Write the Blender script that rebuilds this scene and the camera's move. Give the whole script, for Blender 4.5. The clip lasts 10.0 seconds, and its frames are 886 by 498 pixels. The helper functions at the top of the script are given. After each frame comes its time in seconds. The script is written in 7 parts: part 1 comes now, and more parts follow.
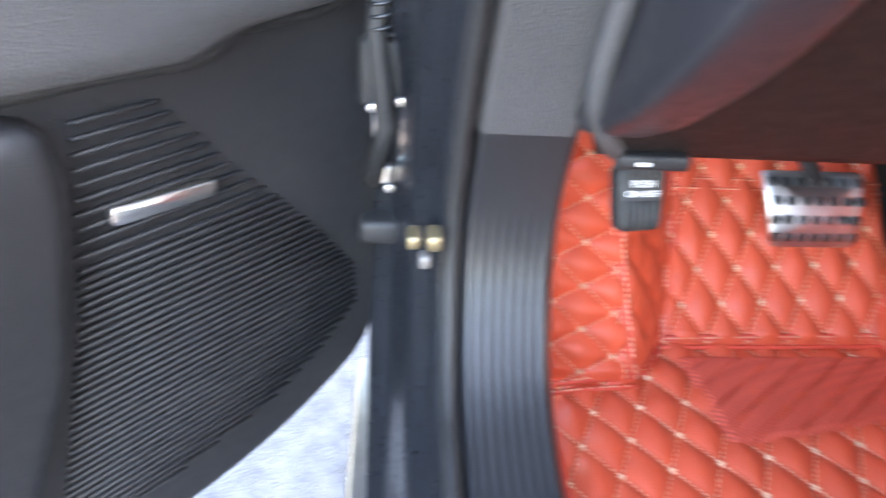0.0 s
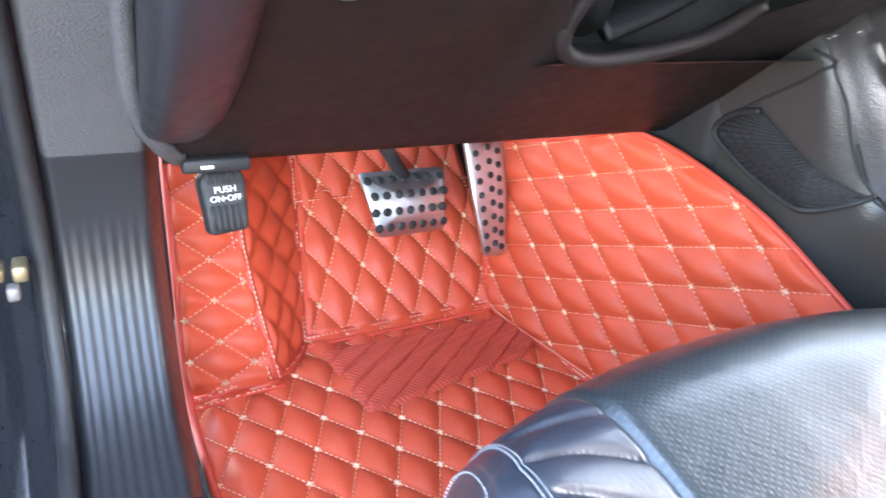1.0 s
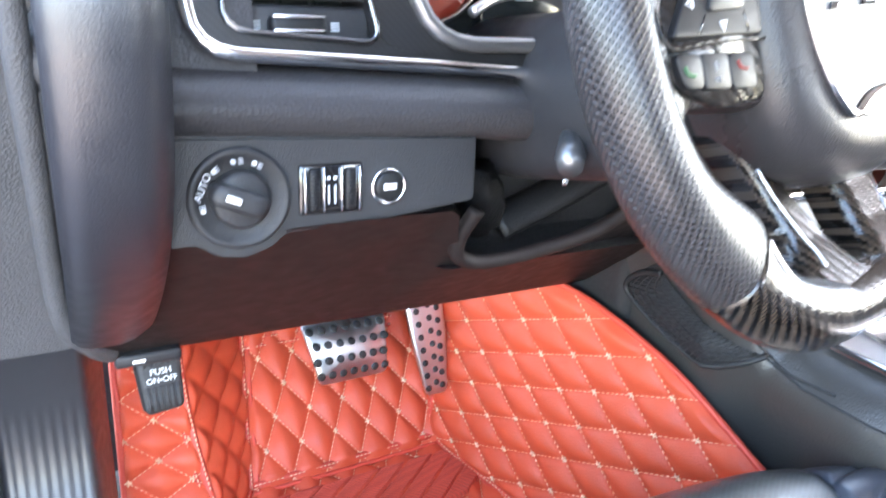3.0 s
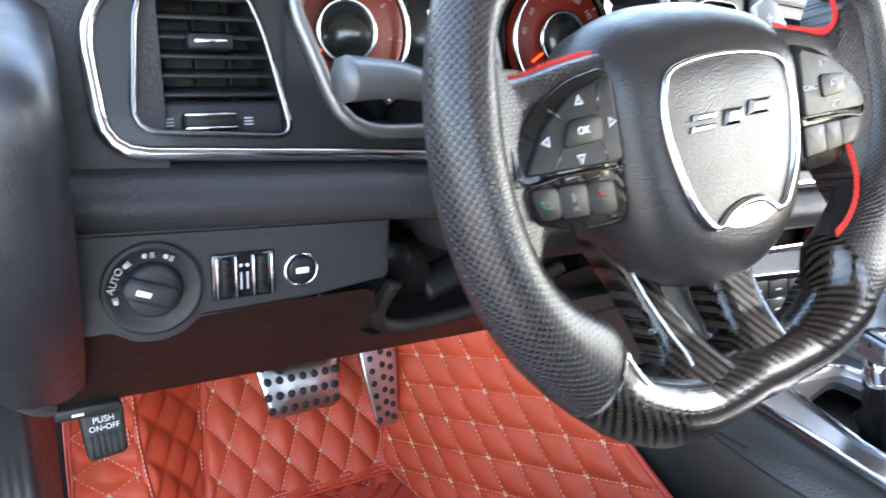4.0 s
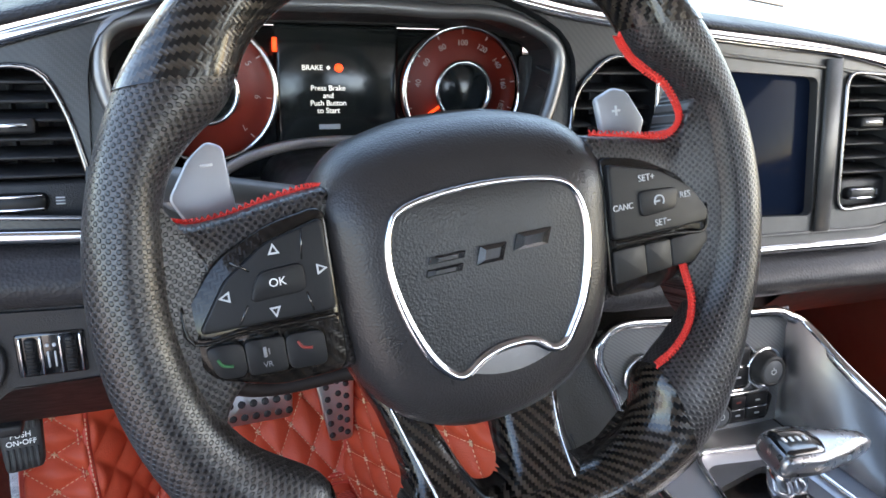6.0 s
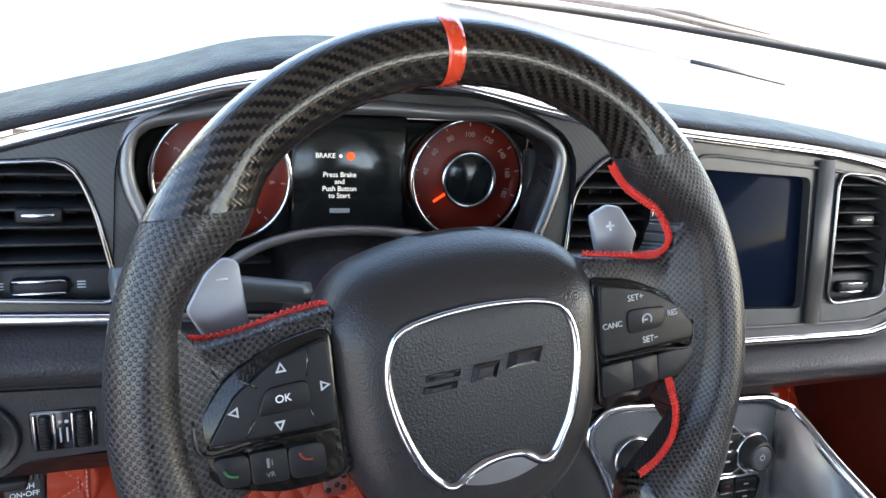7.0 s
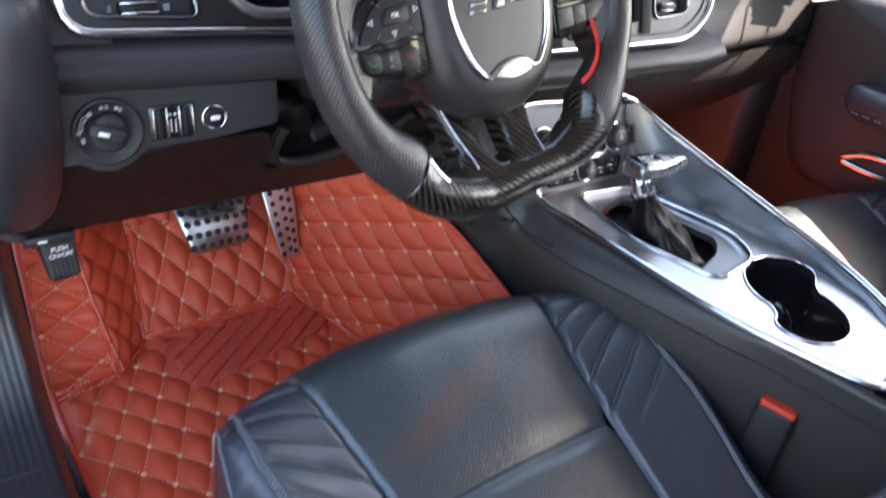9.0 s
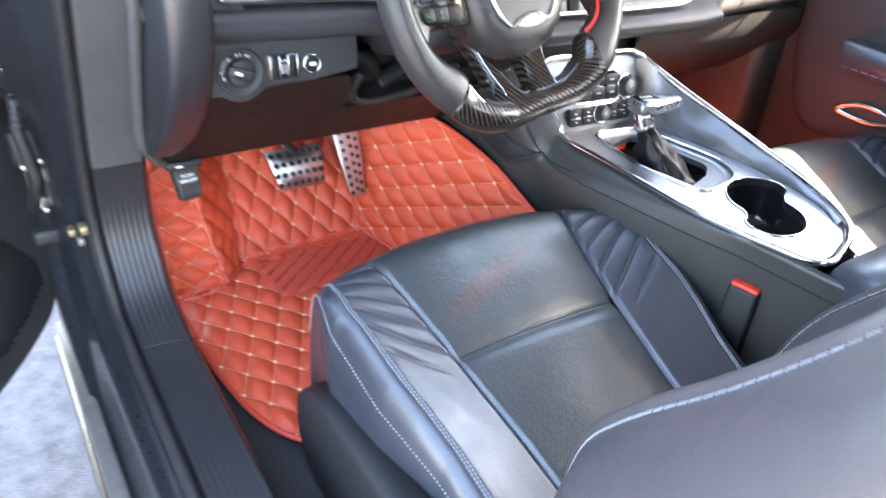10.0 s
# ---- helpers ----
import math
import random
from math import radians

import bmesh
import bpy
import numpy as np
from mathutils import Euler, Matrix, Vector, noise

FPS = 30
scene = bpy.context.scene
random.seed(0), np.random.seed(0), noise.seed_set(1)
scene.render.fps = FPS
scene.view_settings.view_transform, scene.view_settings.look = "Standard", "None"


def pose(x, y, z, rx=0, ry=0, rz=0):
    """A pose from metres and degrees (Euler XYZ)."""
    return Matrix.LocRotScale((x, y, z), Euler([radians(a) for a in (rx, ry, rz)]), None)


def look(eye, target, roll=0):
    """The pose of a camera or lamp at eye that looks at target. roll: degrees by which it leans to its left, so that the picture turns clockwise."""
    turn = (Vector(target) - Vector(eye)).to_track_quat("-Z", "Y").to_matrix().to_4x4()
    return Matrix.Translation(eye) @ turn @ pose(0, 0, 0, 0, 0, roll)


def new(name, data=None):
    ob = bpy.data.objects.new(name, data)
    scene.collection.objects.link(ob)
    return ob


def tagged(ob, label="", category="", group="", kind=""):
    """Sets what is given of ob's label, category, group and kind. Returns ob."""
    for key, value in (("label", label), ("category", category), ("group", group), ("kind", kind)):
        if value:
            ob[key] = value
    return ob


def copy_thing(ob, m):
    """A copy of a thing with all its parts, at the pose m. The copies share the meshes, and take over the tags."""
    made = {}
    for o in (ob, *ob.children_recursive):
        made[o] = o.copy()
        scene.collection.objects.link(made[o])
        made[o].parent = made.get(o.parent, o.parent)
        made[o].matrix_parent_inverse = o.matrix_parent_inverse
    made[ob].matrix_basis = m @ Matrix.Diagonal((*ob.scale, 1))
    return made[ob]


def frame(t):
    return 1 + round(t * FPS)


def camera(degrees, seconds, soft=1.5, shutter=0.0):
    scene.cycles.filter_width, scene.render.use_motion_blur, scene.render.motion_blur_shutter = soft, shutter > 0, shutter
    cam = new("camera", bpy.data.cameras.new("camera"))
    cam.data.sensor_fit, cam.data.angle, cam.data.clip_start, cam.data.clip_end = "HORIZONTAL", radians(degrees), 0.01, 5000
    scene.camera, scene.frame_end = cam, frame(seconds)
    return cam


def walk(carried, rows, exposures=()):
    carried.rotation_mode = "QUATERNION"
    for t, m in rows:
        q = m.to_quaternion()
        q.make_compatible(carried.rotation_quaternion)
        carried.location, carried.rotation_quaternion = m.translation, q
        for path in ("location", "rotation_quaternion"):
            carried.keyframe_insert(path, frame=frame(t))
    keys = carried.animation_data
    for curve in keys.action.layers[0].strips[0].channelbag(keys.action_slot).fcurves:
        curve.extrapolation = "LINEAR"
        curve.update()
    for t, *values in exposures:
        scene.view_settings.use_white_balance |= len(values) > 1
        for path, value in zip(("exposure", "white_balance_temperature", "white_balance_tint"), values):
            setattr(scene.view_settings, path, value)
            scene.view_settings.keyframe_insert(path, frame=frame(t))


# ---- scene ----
cam = camera(62.2, 10.0, 1.5, 0.5)
PATH = [
    (0, (-0.511, -0.156, 0.761), (-0.361, 1.501, -0.349), 4.4),
    (0.5, (-0.466, -0.208, 0.762), (0.166, 1.419, -0.214), 7.0),
    (1, (-0.422, -0.26, 0.759), (0.438, 1.295, -0.159), 6.5),
    (1.5, (-0.422, -0.288, 0.771), (0.497, 1.234, -0.145), 7.4),
    (2, (-0.414, -0.281, 0.782), (0.478, 1.293, -0.072), 5.0),
    (2.5, (-0.401, -0.284, 0.818), (0.494, 1.323, 0.033), 5.2),
    (3, (-0.381, -0.285, 0.869), (0.542, 1.329, 0.13), 4.9),
    (3.2, (-0.378, -0.289, 0.884), (0.57, 1.317, 0.162), 5.2),
    (4.3, (-0.314, -0.325, 0.956), (0.623, 1.262, 0.18), 5.9),
    (4.5, (-0.297, -0.335, 0.965), (0.662, 1.232, 0.175), 6.2),
    (5, (-0.227, -0.339, 0.986), (0.63, 1.249, 0.123), 5.3),
    (5.2, (-0.192, -0.334, 1.006), (0.595, 1.276, 0.118), 3.2),
    (6.3, (-0.142, -0.328, 1.041), (0.509, 1.339, 0.147), 6.6),
    (6.5, (-0.141, -0.334, 1.055), (0.527, 1.339, 0.187), 7.2),
    (7, (-0.147, -0.329, 1.084), (0.52, 1.366, 0.259), 7.8),
    (7.5, (-0.158, -0.365, 1.078), (0.595, 1.252, 0.172), 8.1),
    (8, (-0.206, -0.403, 1.064), (0.586, 1.161, 0.102), 7.2),
    (8.5, (-0.309, -0.462, 1.054), (0.649, 0.994, 0.073), 8.3),
    (9, (-0.423, -0.515, 1.006), (0.672, 0.803, -0.026), 7.6),
    (9.5, (-0.508, -0.587, 1.002), (0.581, 0.657, -0.123), 8.4),
    (10, (-0.568, -0.731, 1.047), (0.411, 0.646, -0.024), 5.0),
]
EXPOSURES = [(0.0, 5.1, 7550, 10), (0.5, 5.4, 7450, 10), (1.0, 5.2, 7350, 10), (1.6, 4.85, 7350, 10), (2.5, 5.14, 7250, 10), (3.0, 5.22, 7250, 10), (4.4, 4.0, 7350, 10), (5.2, 3.95, 7350, 10), (6.5, 3.45, 7250, 10), (7.0, 3.4, 7150, 10), (7.5, 3.05, 7150, 10), (8.0, 2.95, 7450, 10), (8.5, 3.1, 7450, 10), (9.0, 3.6, 7350, 10), (9.5, 4.25, 7450, 10), (10.0, 4.7, 7550, 10)]
walk(cam, [(t, look(eye, target, roll)) for t, eye, target, roll in PATH], EXPOSURES)

# ---- light ----
world = bpy.data.worlds.new("world")
scene.world = world
world.use_nodes = True
wn = world.node_tree.nodes
sky = wn.new("ShaderNodeTexSky")
sky.sky_type, sky.sun_disc = "NISHITA", False
sky.sun_elevation, sky.sun_rotation = radians(45.7), radians(119.1)
sky.altitude, sky.dust_density, sky.air_density = 50, 1.5, 1.0
world.node_tree.links.new(sky.outputs["Color"], wn["Background"].inputs["Color"])
wn["Background"].inputs["Strength"].default_value = 0.15
sun_data = bpy.data.lights.new("sun", "SUN")
sun_data.energy, sun_data.angle, sun_data.color = 5.0, radians(0.5), (1.0, 0.93, 0.84)
sun = new("sun", sun_data)
SUN_TO = Vector((0.61, -0.34, 0.715))
sun.matrix_world = look(SUN_TO, (0, 0, 0))


# ---- small tools ----
def part(name, bm, material, parent=None, label="", smooth=True, m=None):
    """Links a bmesh as one mesh object."""
    me = bpy.data.meshes.new(name)
    bm.normal_update()
    bm.to_mesh(me)
    bm.free()
    me.materials.append(material)
    if smooth:
        me.shade_smooth()
    ob = new(name, me)
    ob.parent = parent
    if m is not None:
        ob.matrix_basis = m
    if label:
        ob["label"] = label
    return ob


def empty(name, at=(0, 0, 0), m=None):
    ob = new(name)
    ob.empty_display_size = 0.05
    ob.matrix_basis = m if m is not None else Matrix.Translation(at)
    return ob


def catmull(pts, n=6, closed=True):
    """A smooth curve through the points."""
    p = [Vector(q) for q in pts]
    k = len(p)
    out = []
    for i in range(k if closed else k - 1):
        if closed:
            a, b, c, d = p[i - 1], p[i], p[(i + 1) % k], p[(i + 2) % k]
        else:
            a, b, c, d = p[max(i - 1, 0)], p[i], p[i + 1], p[min(i + 2, k - 1)]
        for j in range(n):
            t = j / n
            out.append(0.5 * (2 * b + (c - a) * t + (2 * a - 5 * b + 4 * c - d) * t * t + (3 * b - a - 3 * c + d) * t ** 3))
    if not closed:
        out.append(p[-1])
    return out


def rounded(pts, r, n=4):
    """A polygon with rounded corners, in 2D."""
    out = []
    k = len(pts)
    for i in range(k):
        a, b, c = Vector(pts[i - 1]), Vector(pts[i]), Vector(pts[(i + 1) % k])
        rr = r[i] if isinstance(r, (list, tuple)) else r
        u, w = (a - b), (c - b)
        d = min(rr, u.length * 0.48, w.length * 0.48)
        s, e = b + u.normalized() * d, b + w.normalized() * d
        for j in range(n + 1):
            t = j / n
            out.append(s * (1 - t) ** 2 + b * 2 * t * (1 - t) + e * t * t)
    return out


def tube(bm, path, r, seg=8, closed=False, flat=1.0, up=None, cap=True):
    """A tube along the path; r a number or one for each point; UVs in metres."""
    path = [Vector(p) for p in path]
    n = len(path)
    uv = bm.loops.layers.uv.verify()
    rings, lens, run = [], [], 0.0
    prev = None
    for i, p in enumerate(path):
        a = path[i - 1] if (i or closed) else p
        b = path[(i + 1) % n] if (i < n - 1 or closed) else p
        t = (b - a).normalized()
        if up is not None:
            side = t.cross(Vector(up)).normalized()
        elif prev is None:
            side = t.orthogonal().normalized()
        else:
            side = (prev - t * prev.dot(t)).normalized()
        prev = side
        other = side.cross(t).normalized()
        rr = r[i] if isinstance(r, (list, tuple)) else r
        rings.append([bm.verts.new(p + side * math.cos(2 * math.pi * k / seg) * rr + other * math.sin(2 * math.pi * k / seg) * rr * flat) for k in range(seg)])
        if i:
            run += (p - path[i - 1]).length
        lens.append(run)
    r0 = r[0] if isinstance(r, (list, tuple)) else r
    for i in range(n if closed else n - 1):
        j = (i + 1) % n
        l1 = lens[j] if j else run + (path[0] - path[-1]).length
        for k in range(seg):
            q = (k + 1) % seg
            f = bm.faces.new((rings[i][k], rings[i][q], rings[j][q], rings[j][k]))
            for lp, c in zip(f.loops, ((lens[i], k), (lens[i], k + 1), (l1, k + 1), (l1, k))):
                lp[uv].uv = (c[0], c[1] / seg * 2 * math.pi * r0)
    if cap and not closed:
        bm.faces.new(rings[0][::-1])
        bm.faces.new(rings[-1])
    return bm


def surface(bm, fn, nu, nv, size=(1, 1), flip=False, closed_u=False):
    """A grid of fn(u, v), u and v from 0 to 1."""
    uv = bm.loops.layers.uv.verify()
    vs = [[bm.verts.new(fn(i / nu, j / nv)) for j in range(nv + 1)] for i in range(nu + (0 if closed_u else 1))]
    k = len(vs)
    for i in range(nu):
        for j in range(nv):
            q = [(i, j), (i + 1, j), (i + 1, j + 1), (i, j + 1)]
            if flip:
                q = q[::-1]
            f = bm.faces.new([vs[a % k][b] for a, b in q])
            for lp, (a, b) in zip(f.loops, q):
                lp[uv].uv = (a / nu * size[0], b / nv * size[1])
    return bm


def loft(bm, rings, closed=True, cap=True):
    """Skins rings of equal count, given in 3D."""
    uv = bm.loops.layers.uv.verify()
    vs = [[bm.verts.new(p) for p in ring] for ring in rings]
    n = len(vs[0])
    dist = [0.0]
    for k in range(1, n + 1):
        dist.append(dist[-1] + (Vector(rings[0][k % n]) - Vector(rings[0][k - 1])).length)
    run = 0.0
    for i in range(len(vs) - 1):
        step = (Vector(rings[i + 1][0]) - Vector(rings[i][0])).length
        for k in range(n if closed else n - 1):
            q = (k + 1) % n
            f = bm.faces.new((vs[i][k], vs[i][q], vs[i + 1][q], vs[i + 1][k]))
            for lp, c in zip(f.loops, ((dist[k], run), (dist[k + 1], run), (dist[k + 1], run + step), (dist[k], run + step))):
                lp[uv].uv = c
        run += step
    if cap and closed:
        bm.faces.new(vs[0][::-1])
        bm.faces.new(vs[-1])
    return bm


def pillow(bm, outline, steps, centre=None):
    """A cushion over a 2D outline: steps are (scale, z), from the back edge to the front; the last ring is closed."""
    c = Vector(centre) if centre else sum((Vector(p) for p in outline), Vector((0, 0))) / len(outline)
    uv = bm.loops.layers.uv.verify()
    rings = []
    for s, z in steps:
        rings.append([bm.verts.new((c.x + (p[0] - c.x) * s, c.y + (p[1] - c.y) * s, z)) for p in outline])
    n = len(outline)
    for i in range(len(rings) - 1):
        for k in range(n):
            q = (k + 1) % n
            bm.faces.new((rings[i][k], rings[i][q], rings[i + 1][q], rings[i + 1][k]))
    bm.faces.new(rings[-1])
    for f in bm.faces:
        for lp in f.loops:
            lp[uv].uv = lp.vert.co.xy
    return bm


def plate(bm, outline, z0, z1, bevel=0.001, holes=()):
    """A flat plate with holes between z0 (back) and z1 (front), its front rim chamfered."""
    loops = [list(outline)] + [list(h) for h in holes]
    layers = []
    for z in (z0, z1):
        rings = [[bm.verts.new((p[0], p[1], z)) for p in lp] for lp in loops]
        layers.append(rings)
    for a, b in zip(*layers):
        n = len(a)
        for k in range(n):
            bm.faces.new((a[k], a[(k + 1) % n], b[(k + 1) % n], b[k]))
    for rings in layers:
        edges = []
        for r in rings:
            n = len(r)
            for k in range(n):
                e = bm.edges.get((r[k], r[(k + 1) % n]))
                edges.append(e)
        bmesh.ops.triangle_fill(bm, use_beauty=True, use_dissolve=False, edges=edges)
    bmesh.ops.recalc_face_normals(bm, faces=bm.faces[:])
    uv = bm.loops.layers.uv.verify()
    for f in bm.faces:
        for lp in f.loops:
            lp[uv].uv = lp.vert.co.xy
    return bm


def rbox(bm, lo, hi, r=0.004, n=2):
    """A box with rounded edges."""
    lo, hi = Vector(lo), Vector(hi)
    geo = bmesh.ops.create_cube(bm, size=1.0)
    for v in geo["verts"]:
        v.co = Vector((lo[k] + (v.co[k] + 0.5) * (hi[k] - lo[k]) for k in range(3)))
    es = list({e for v in geo["verts"] for e in v.link_edges})
    if r:
        bmesh.ops.bevel(bm, geom=es, offset=min(r, 0.48 * min(hi - lo)), segments=n, affect="EDGES", profile=0.5)
    uv = bm.loops.layers.uv.verify()
    for f in bm.faces:
        for lp in f.loops:
            c = lp.vert.co
            a = f.normal
            k = max(range(3), key=lambda q: abs(a[q]))
            lp[uv].uv = [c[q] for q in range(3) if q != k]
    return bm


def disc(bm, r, z0, z1, seg=32, bevel=0.001, at=(0, 0)):
    """A round button or knob along z."""
    ring = [(at[0] + r * math.cos(2 * math.pi * k / seg), at[1] + r * math.sin(2 * math.pi * k / seg)) for k in range(seg)]
    return pillow(bm, ring, [(1, z0), (1, z1 - bevel), (1 - bevel * 0.4 / r, z1 - bevel * 0.25), (1 - bevel / r, z1)], at)


def ring_of(r, seg=40, at=(0, 0), z=0.0):
    return [(at[0] + r * math.cos(2 * math.pi * k / seg), at[1] + r * math.sin(2 * math.pi * k / seg), z) for k in range(seg)]


def stitches(bm, path, step=0.006, fill=0.62, w=0.0007, lift=0.0006, normal=None):
    """Short threads laid along a path, each a small raised bead."""
    path = [Vector(p) for p in path]
    run, nxt = 0.0, step * 0.2
    segs = []
    for a, b in zip(path, path[1:]):
        d = (b - a).length
        while nxt + step * fill < run + d:
            t0, t1 = (nxt - run) / d, (nxt + step * fill - run) / d
            if t0 >= 0:
                segs.append((a.lerp(b, t0), a.lerp(b, t1)))
            nxt += step
        run += d
    for p, q in segs:
        bead(bm, p, q, w, lift, normal)
    return bm


def bead(bm, p, q, w, lift, normal=None):
    t = (q - p).normalized()
    nrm = Vector(normal) if normal is not None else Vector((0, 0, 1))
    side = t.cross(nrm)
    if side.length < 1e-4:
        side = t.orthogonal()
    side = side.normalized() * w
    top = nrm.normalized() * (lift + w)
    base = nrm.normalized() * -w
    m = (p + q) / 2
    ring = [p + base, p + side, p + top * 0.6, p - side], [m + base, m + side * 1.15, m + top, m - side * 1.15], [q + base, q + side, q + top * 0.6, q - side]
    vs = [[bm.verts.new(c) for c in r] for r in ring]
    for i in range(2):
        for k in range(4):
            bm.faces.new((vs[i][k], vs[i][(k + 1) % 4], vs[i + 1][(k + 1) % 4], vs[i + 1][k]))
    bm.faces.new(vs[0][::-1])
    bm.faces.new(vs[-1])


def text_part(name, words, size, material, parent, m, align="CENTER", depth=0.0003):
    """Raised or printed letters, as a mesh."""
    cu = bpy.data.curves.new(name, "FONT")
    cu.body, cu.size, cu.align_x, cu.align_y, cu.extrude = words, size, align, "CENTER", depth
    tmp = bpy.data.objects.new(name, cu)
    me = bpy.data.meshes.new_from_object(tmp)
    bpy.data.objects.remove(tmp)
    me.materials.clear()
    me.materials.append(material)
    ob = new(name, me)
    ob.parent, ob.matrix_basis = parent, m
    return ob


# ---- materials ----
def mat(name, colour, rough=0.5, metal=0.0, coat=0.0, spec=0.5):
    m = bpy.data.materials.new(name)
    m.use_nodes = True
    b = m.node_tree.nodes["Principled BSDF"]
    b.inputs["Base Color"].default_value = (*colour, 1)
    b.inputs["Roughness"].default_value = rough
    b.inputs["Metallic"].default_value = metal
    b.inputs["Coat Weight"].default_value = coat
    b.inputs["Coat Roughness"].default_value = 0.08
    b.inputs["Specular IOR Level"].default_value = spec
    return m


def node(m, kind, **props):
    n = m.node_tree.nodes.new(kind)
    for k, v in props.items():
        n.inputs[k].default_value = v
    return n


def wire(m, a, b):
    m.node_tree.links.new(a, b)


def wear(m, colour, amount=0.25, scale=9.0, rough=(0.35, 0.6), bump=0.0, grain=900.0, cells=False, dist=0.0006):
    """Two scales of change in a surface: broad stains in colour and gloss, and a fine relief."""
    b = m.node_tree.nodes["Principled BSDF"]
    co = m.node_tree.nodes.new("ShaderNodeTexCoord")
    broad = node(m, "ShaderNodeTexNoise", Scale=scale, Detail=5.0, Roughness=0.6)
    wire(m, co.outputs["Object"], broad.inputs["Vector"])
    ramp = m.node_tree.nodes.new("ShaderNodeMix")
    ramp.data_type = "RGBA"
    ramp.inputs["A"].default_value = (*[c * (1 - amount) for c in colour], 1)
    ramp.inputs["B"].default_value = (*[min(1, c * (1 + amount)) for c in colour], 1)
    wire(m, broad.outputs["Fac"], ramp.inputs["Factor"])
    wire(m, ramp.outputs["Result"], b.inputs["Base Color"])
    span = m.node_tree.nodes.new("ShaderNodeMapRange")
    span.inputs["From Min"].default_value, span.inputs["From Max"].default_value = 0.3, 0.7
    span.inputs["To Min"].default_value, span.inputs["To Max"].default_value = rough
    fine = node(m, "ShaderNodeTexNoise", Scale=scale * 7, Detail=3.0)
    wire(m, co.outputs["Object"], fine.inputs["Vector"])
    wire(m, fine.outputs["Fac"], span.inputs["Value"])
    wire(m, span.outputs["Result"], b.inputs["Roughness"])
    if bump:
        if cells:
            tex = node(m, "ShaderNodeTexVoronoi", Scale=grain)
            out = tex.outputs["Distance"]
        else:
            tex = node(m, "ShaderNodeTexNoise", Scale=grain, Detail=2.0)
            out = tex.outputs["Fac"]
        wire(m, co.outputs["Object"], tex.inputs["Vector"])
        bp = node(m, "ShaderNodeBump", Strength=bump, Distance=dist)
        wire(m, out, bp.inputs["Height"])
        wire(m, bp.outputs["Normal"], b.inputs["Normal"])
    return m


def sheen(m, spec):
    m.node_tree.nodes["Principled BSDF"].inputs["Specular IOR Level"].default_value = spec
    return m


def leather(name, colour, rough=(0.35, 0.5), grain=700.0, bump=0.5, amount=0.2, coat=0.0):
    return wear(mat(name, colour, 0.45, coat=coat), colour, amount, 7.0, rough, bump, grain, True)


def perforated(name, colour, pitch=0.0032, hole=0.28, rough=(0.35, 0.5), dark=0.25, diagonal=True, relief=0.8, crease=0.0):
    """Leather with rows of small punched holes, laid out on the UVs in metres."""
    m = wear(mat(name, colour, 0.45), colour, 0.2, 8.0, rough)
    b = m.node_tree.nodes["Principled BSDF"]
    uv = m.node_tree.nodes.new("ShaderNodeUVMap")
    mp = m.node_tree.nodes.new("ShaderNodeMapping")
    mp.inputs["Scale"].default_value = (1 / pitch, 1 / pitch, 1)
    mp.inputs["Rotation"].default_value = (0, 0, radians(45 if diagonal else 0))
    wire(m, uv.outputs["UV"], mp.inputs["Vector"])
    vo = node(m, "ShaderNodeTexVoronoi", Scale=1.0, Randomness=0.0)
    vo.voronoi_dimensions = "2D"
    wire(m, mp.outputs["Vector"], vo.inputs["Vector"])
    edge = m.node_tree.nodes.new("ShaderNodeMapRange")
    edge.inputs["From Min"].default_value, edge.inputs["From Max"].default_value = hole * 0.75, hole * 1.2
    wire(m, vo.outputs["Distance"], edge.inputs["Value"])
    mix = m.node_tree.nodes.new("ShaderNodeMix")
    mix.data_type = "RGBA"
    mix.inputs["A"].default_value = (*[c * dark for c in colour], 1)
    old = b.inputs["Base Color"].links[0].from_socket
    wire(m, old, mix.inputs["B"])
    wire(m, edge.outputs["Result"], mix.inputs["Factor"])
    wire(m, mix.outputs["Result"], b.inputs["Base Color"])
    bp = node(m, "ShaderNodeBump", Strength=relief, Distance=0.0006)
    wire(m, edge.outputs["Result"], bp.inputs["Height"])
    if crease:
        co = m.node_tree.nodes.new("ShaderNodeTexCoord")
        soft = node(m, "ShaderNodeTexNoise", Scale=95.0, Detail=3.0, Distortion=0.8)
        wire(m, co.outputs["Object"], soft.inputs["Vector"])
        fold = node(m, "ShaderNodeBump", Strength=crease, Distance=0.0012)
        wire(m, soft.outputs["Fac"], fold.inputs["Height"])
        wire(m, fold.outputs["Normal"], bp.inputs["Normal"])
    wire(m, bp.outputs["Normal"], b.inputs["Normal"])
    return m


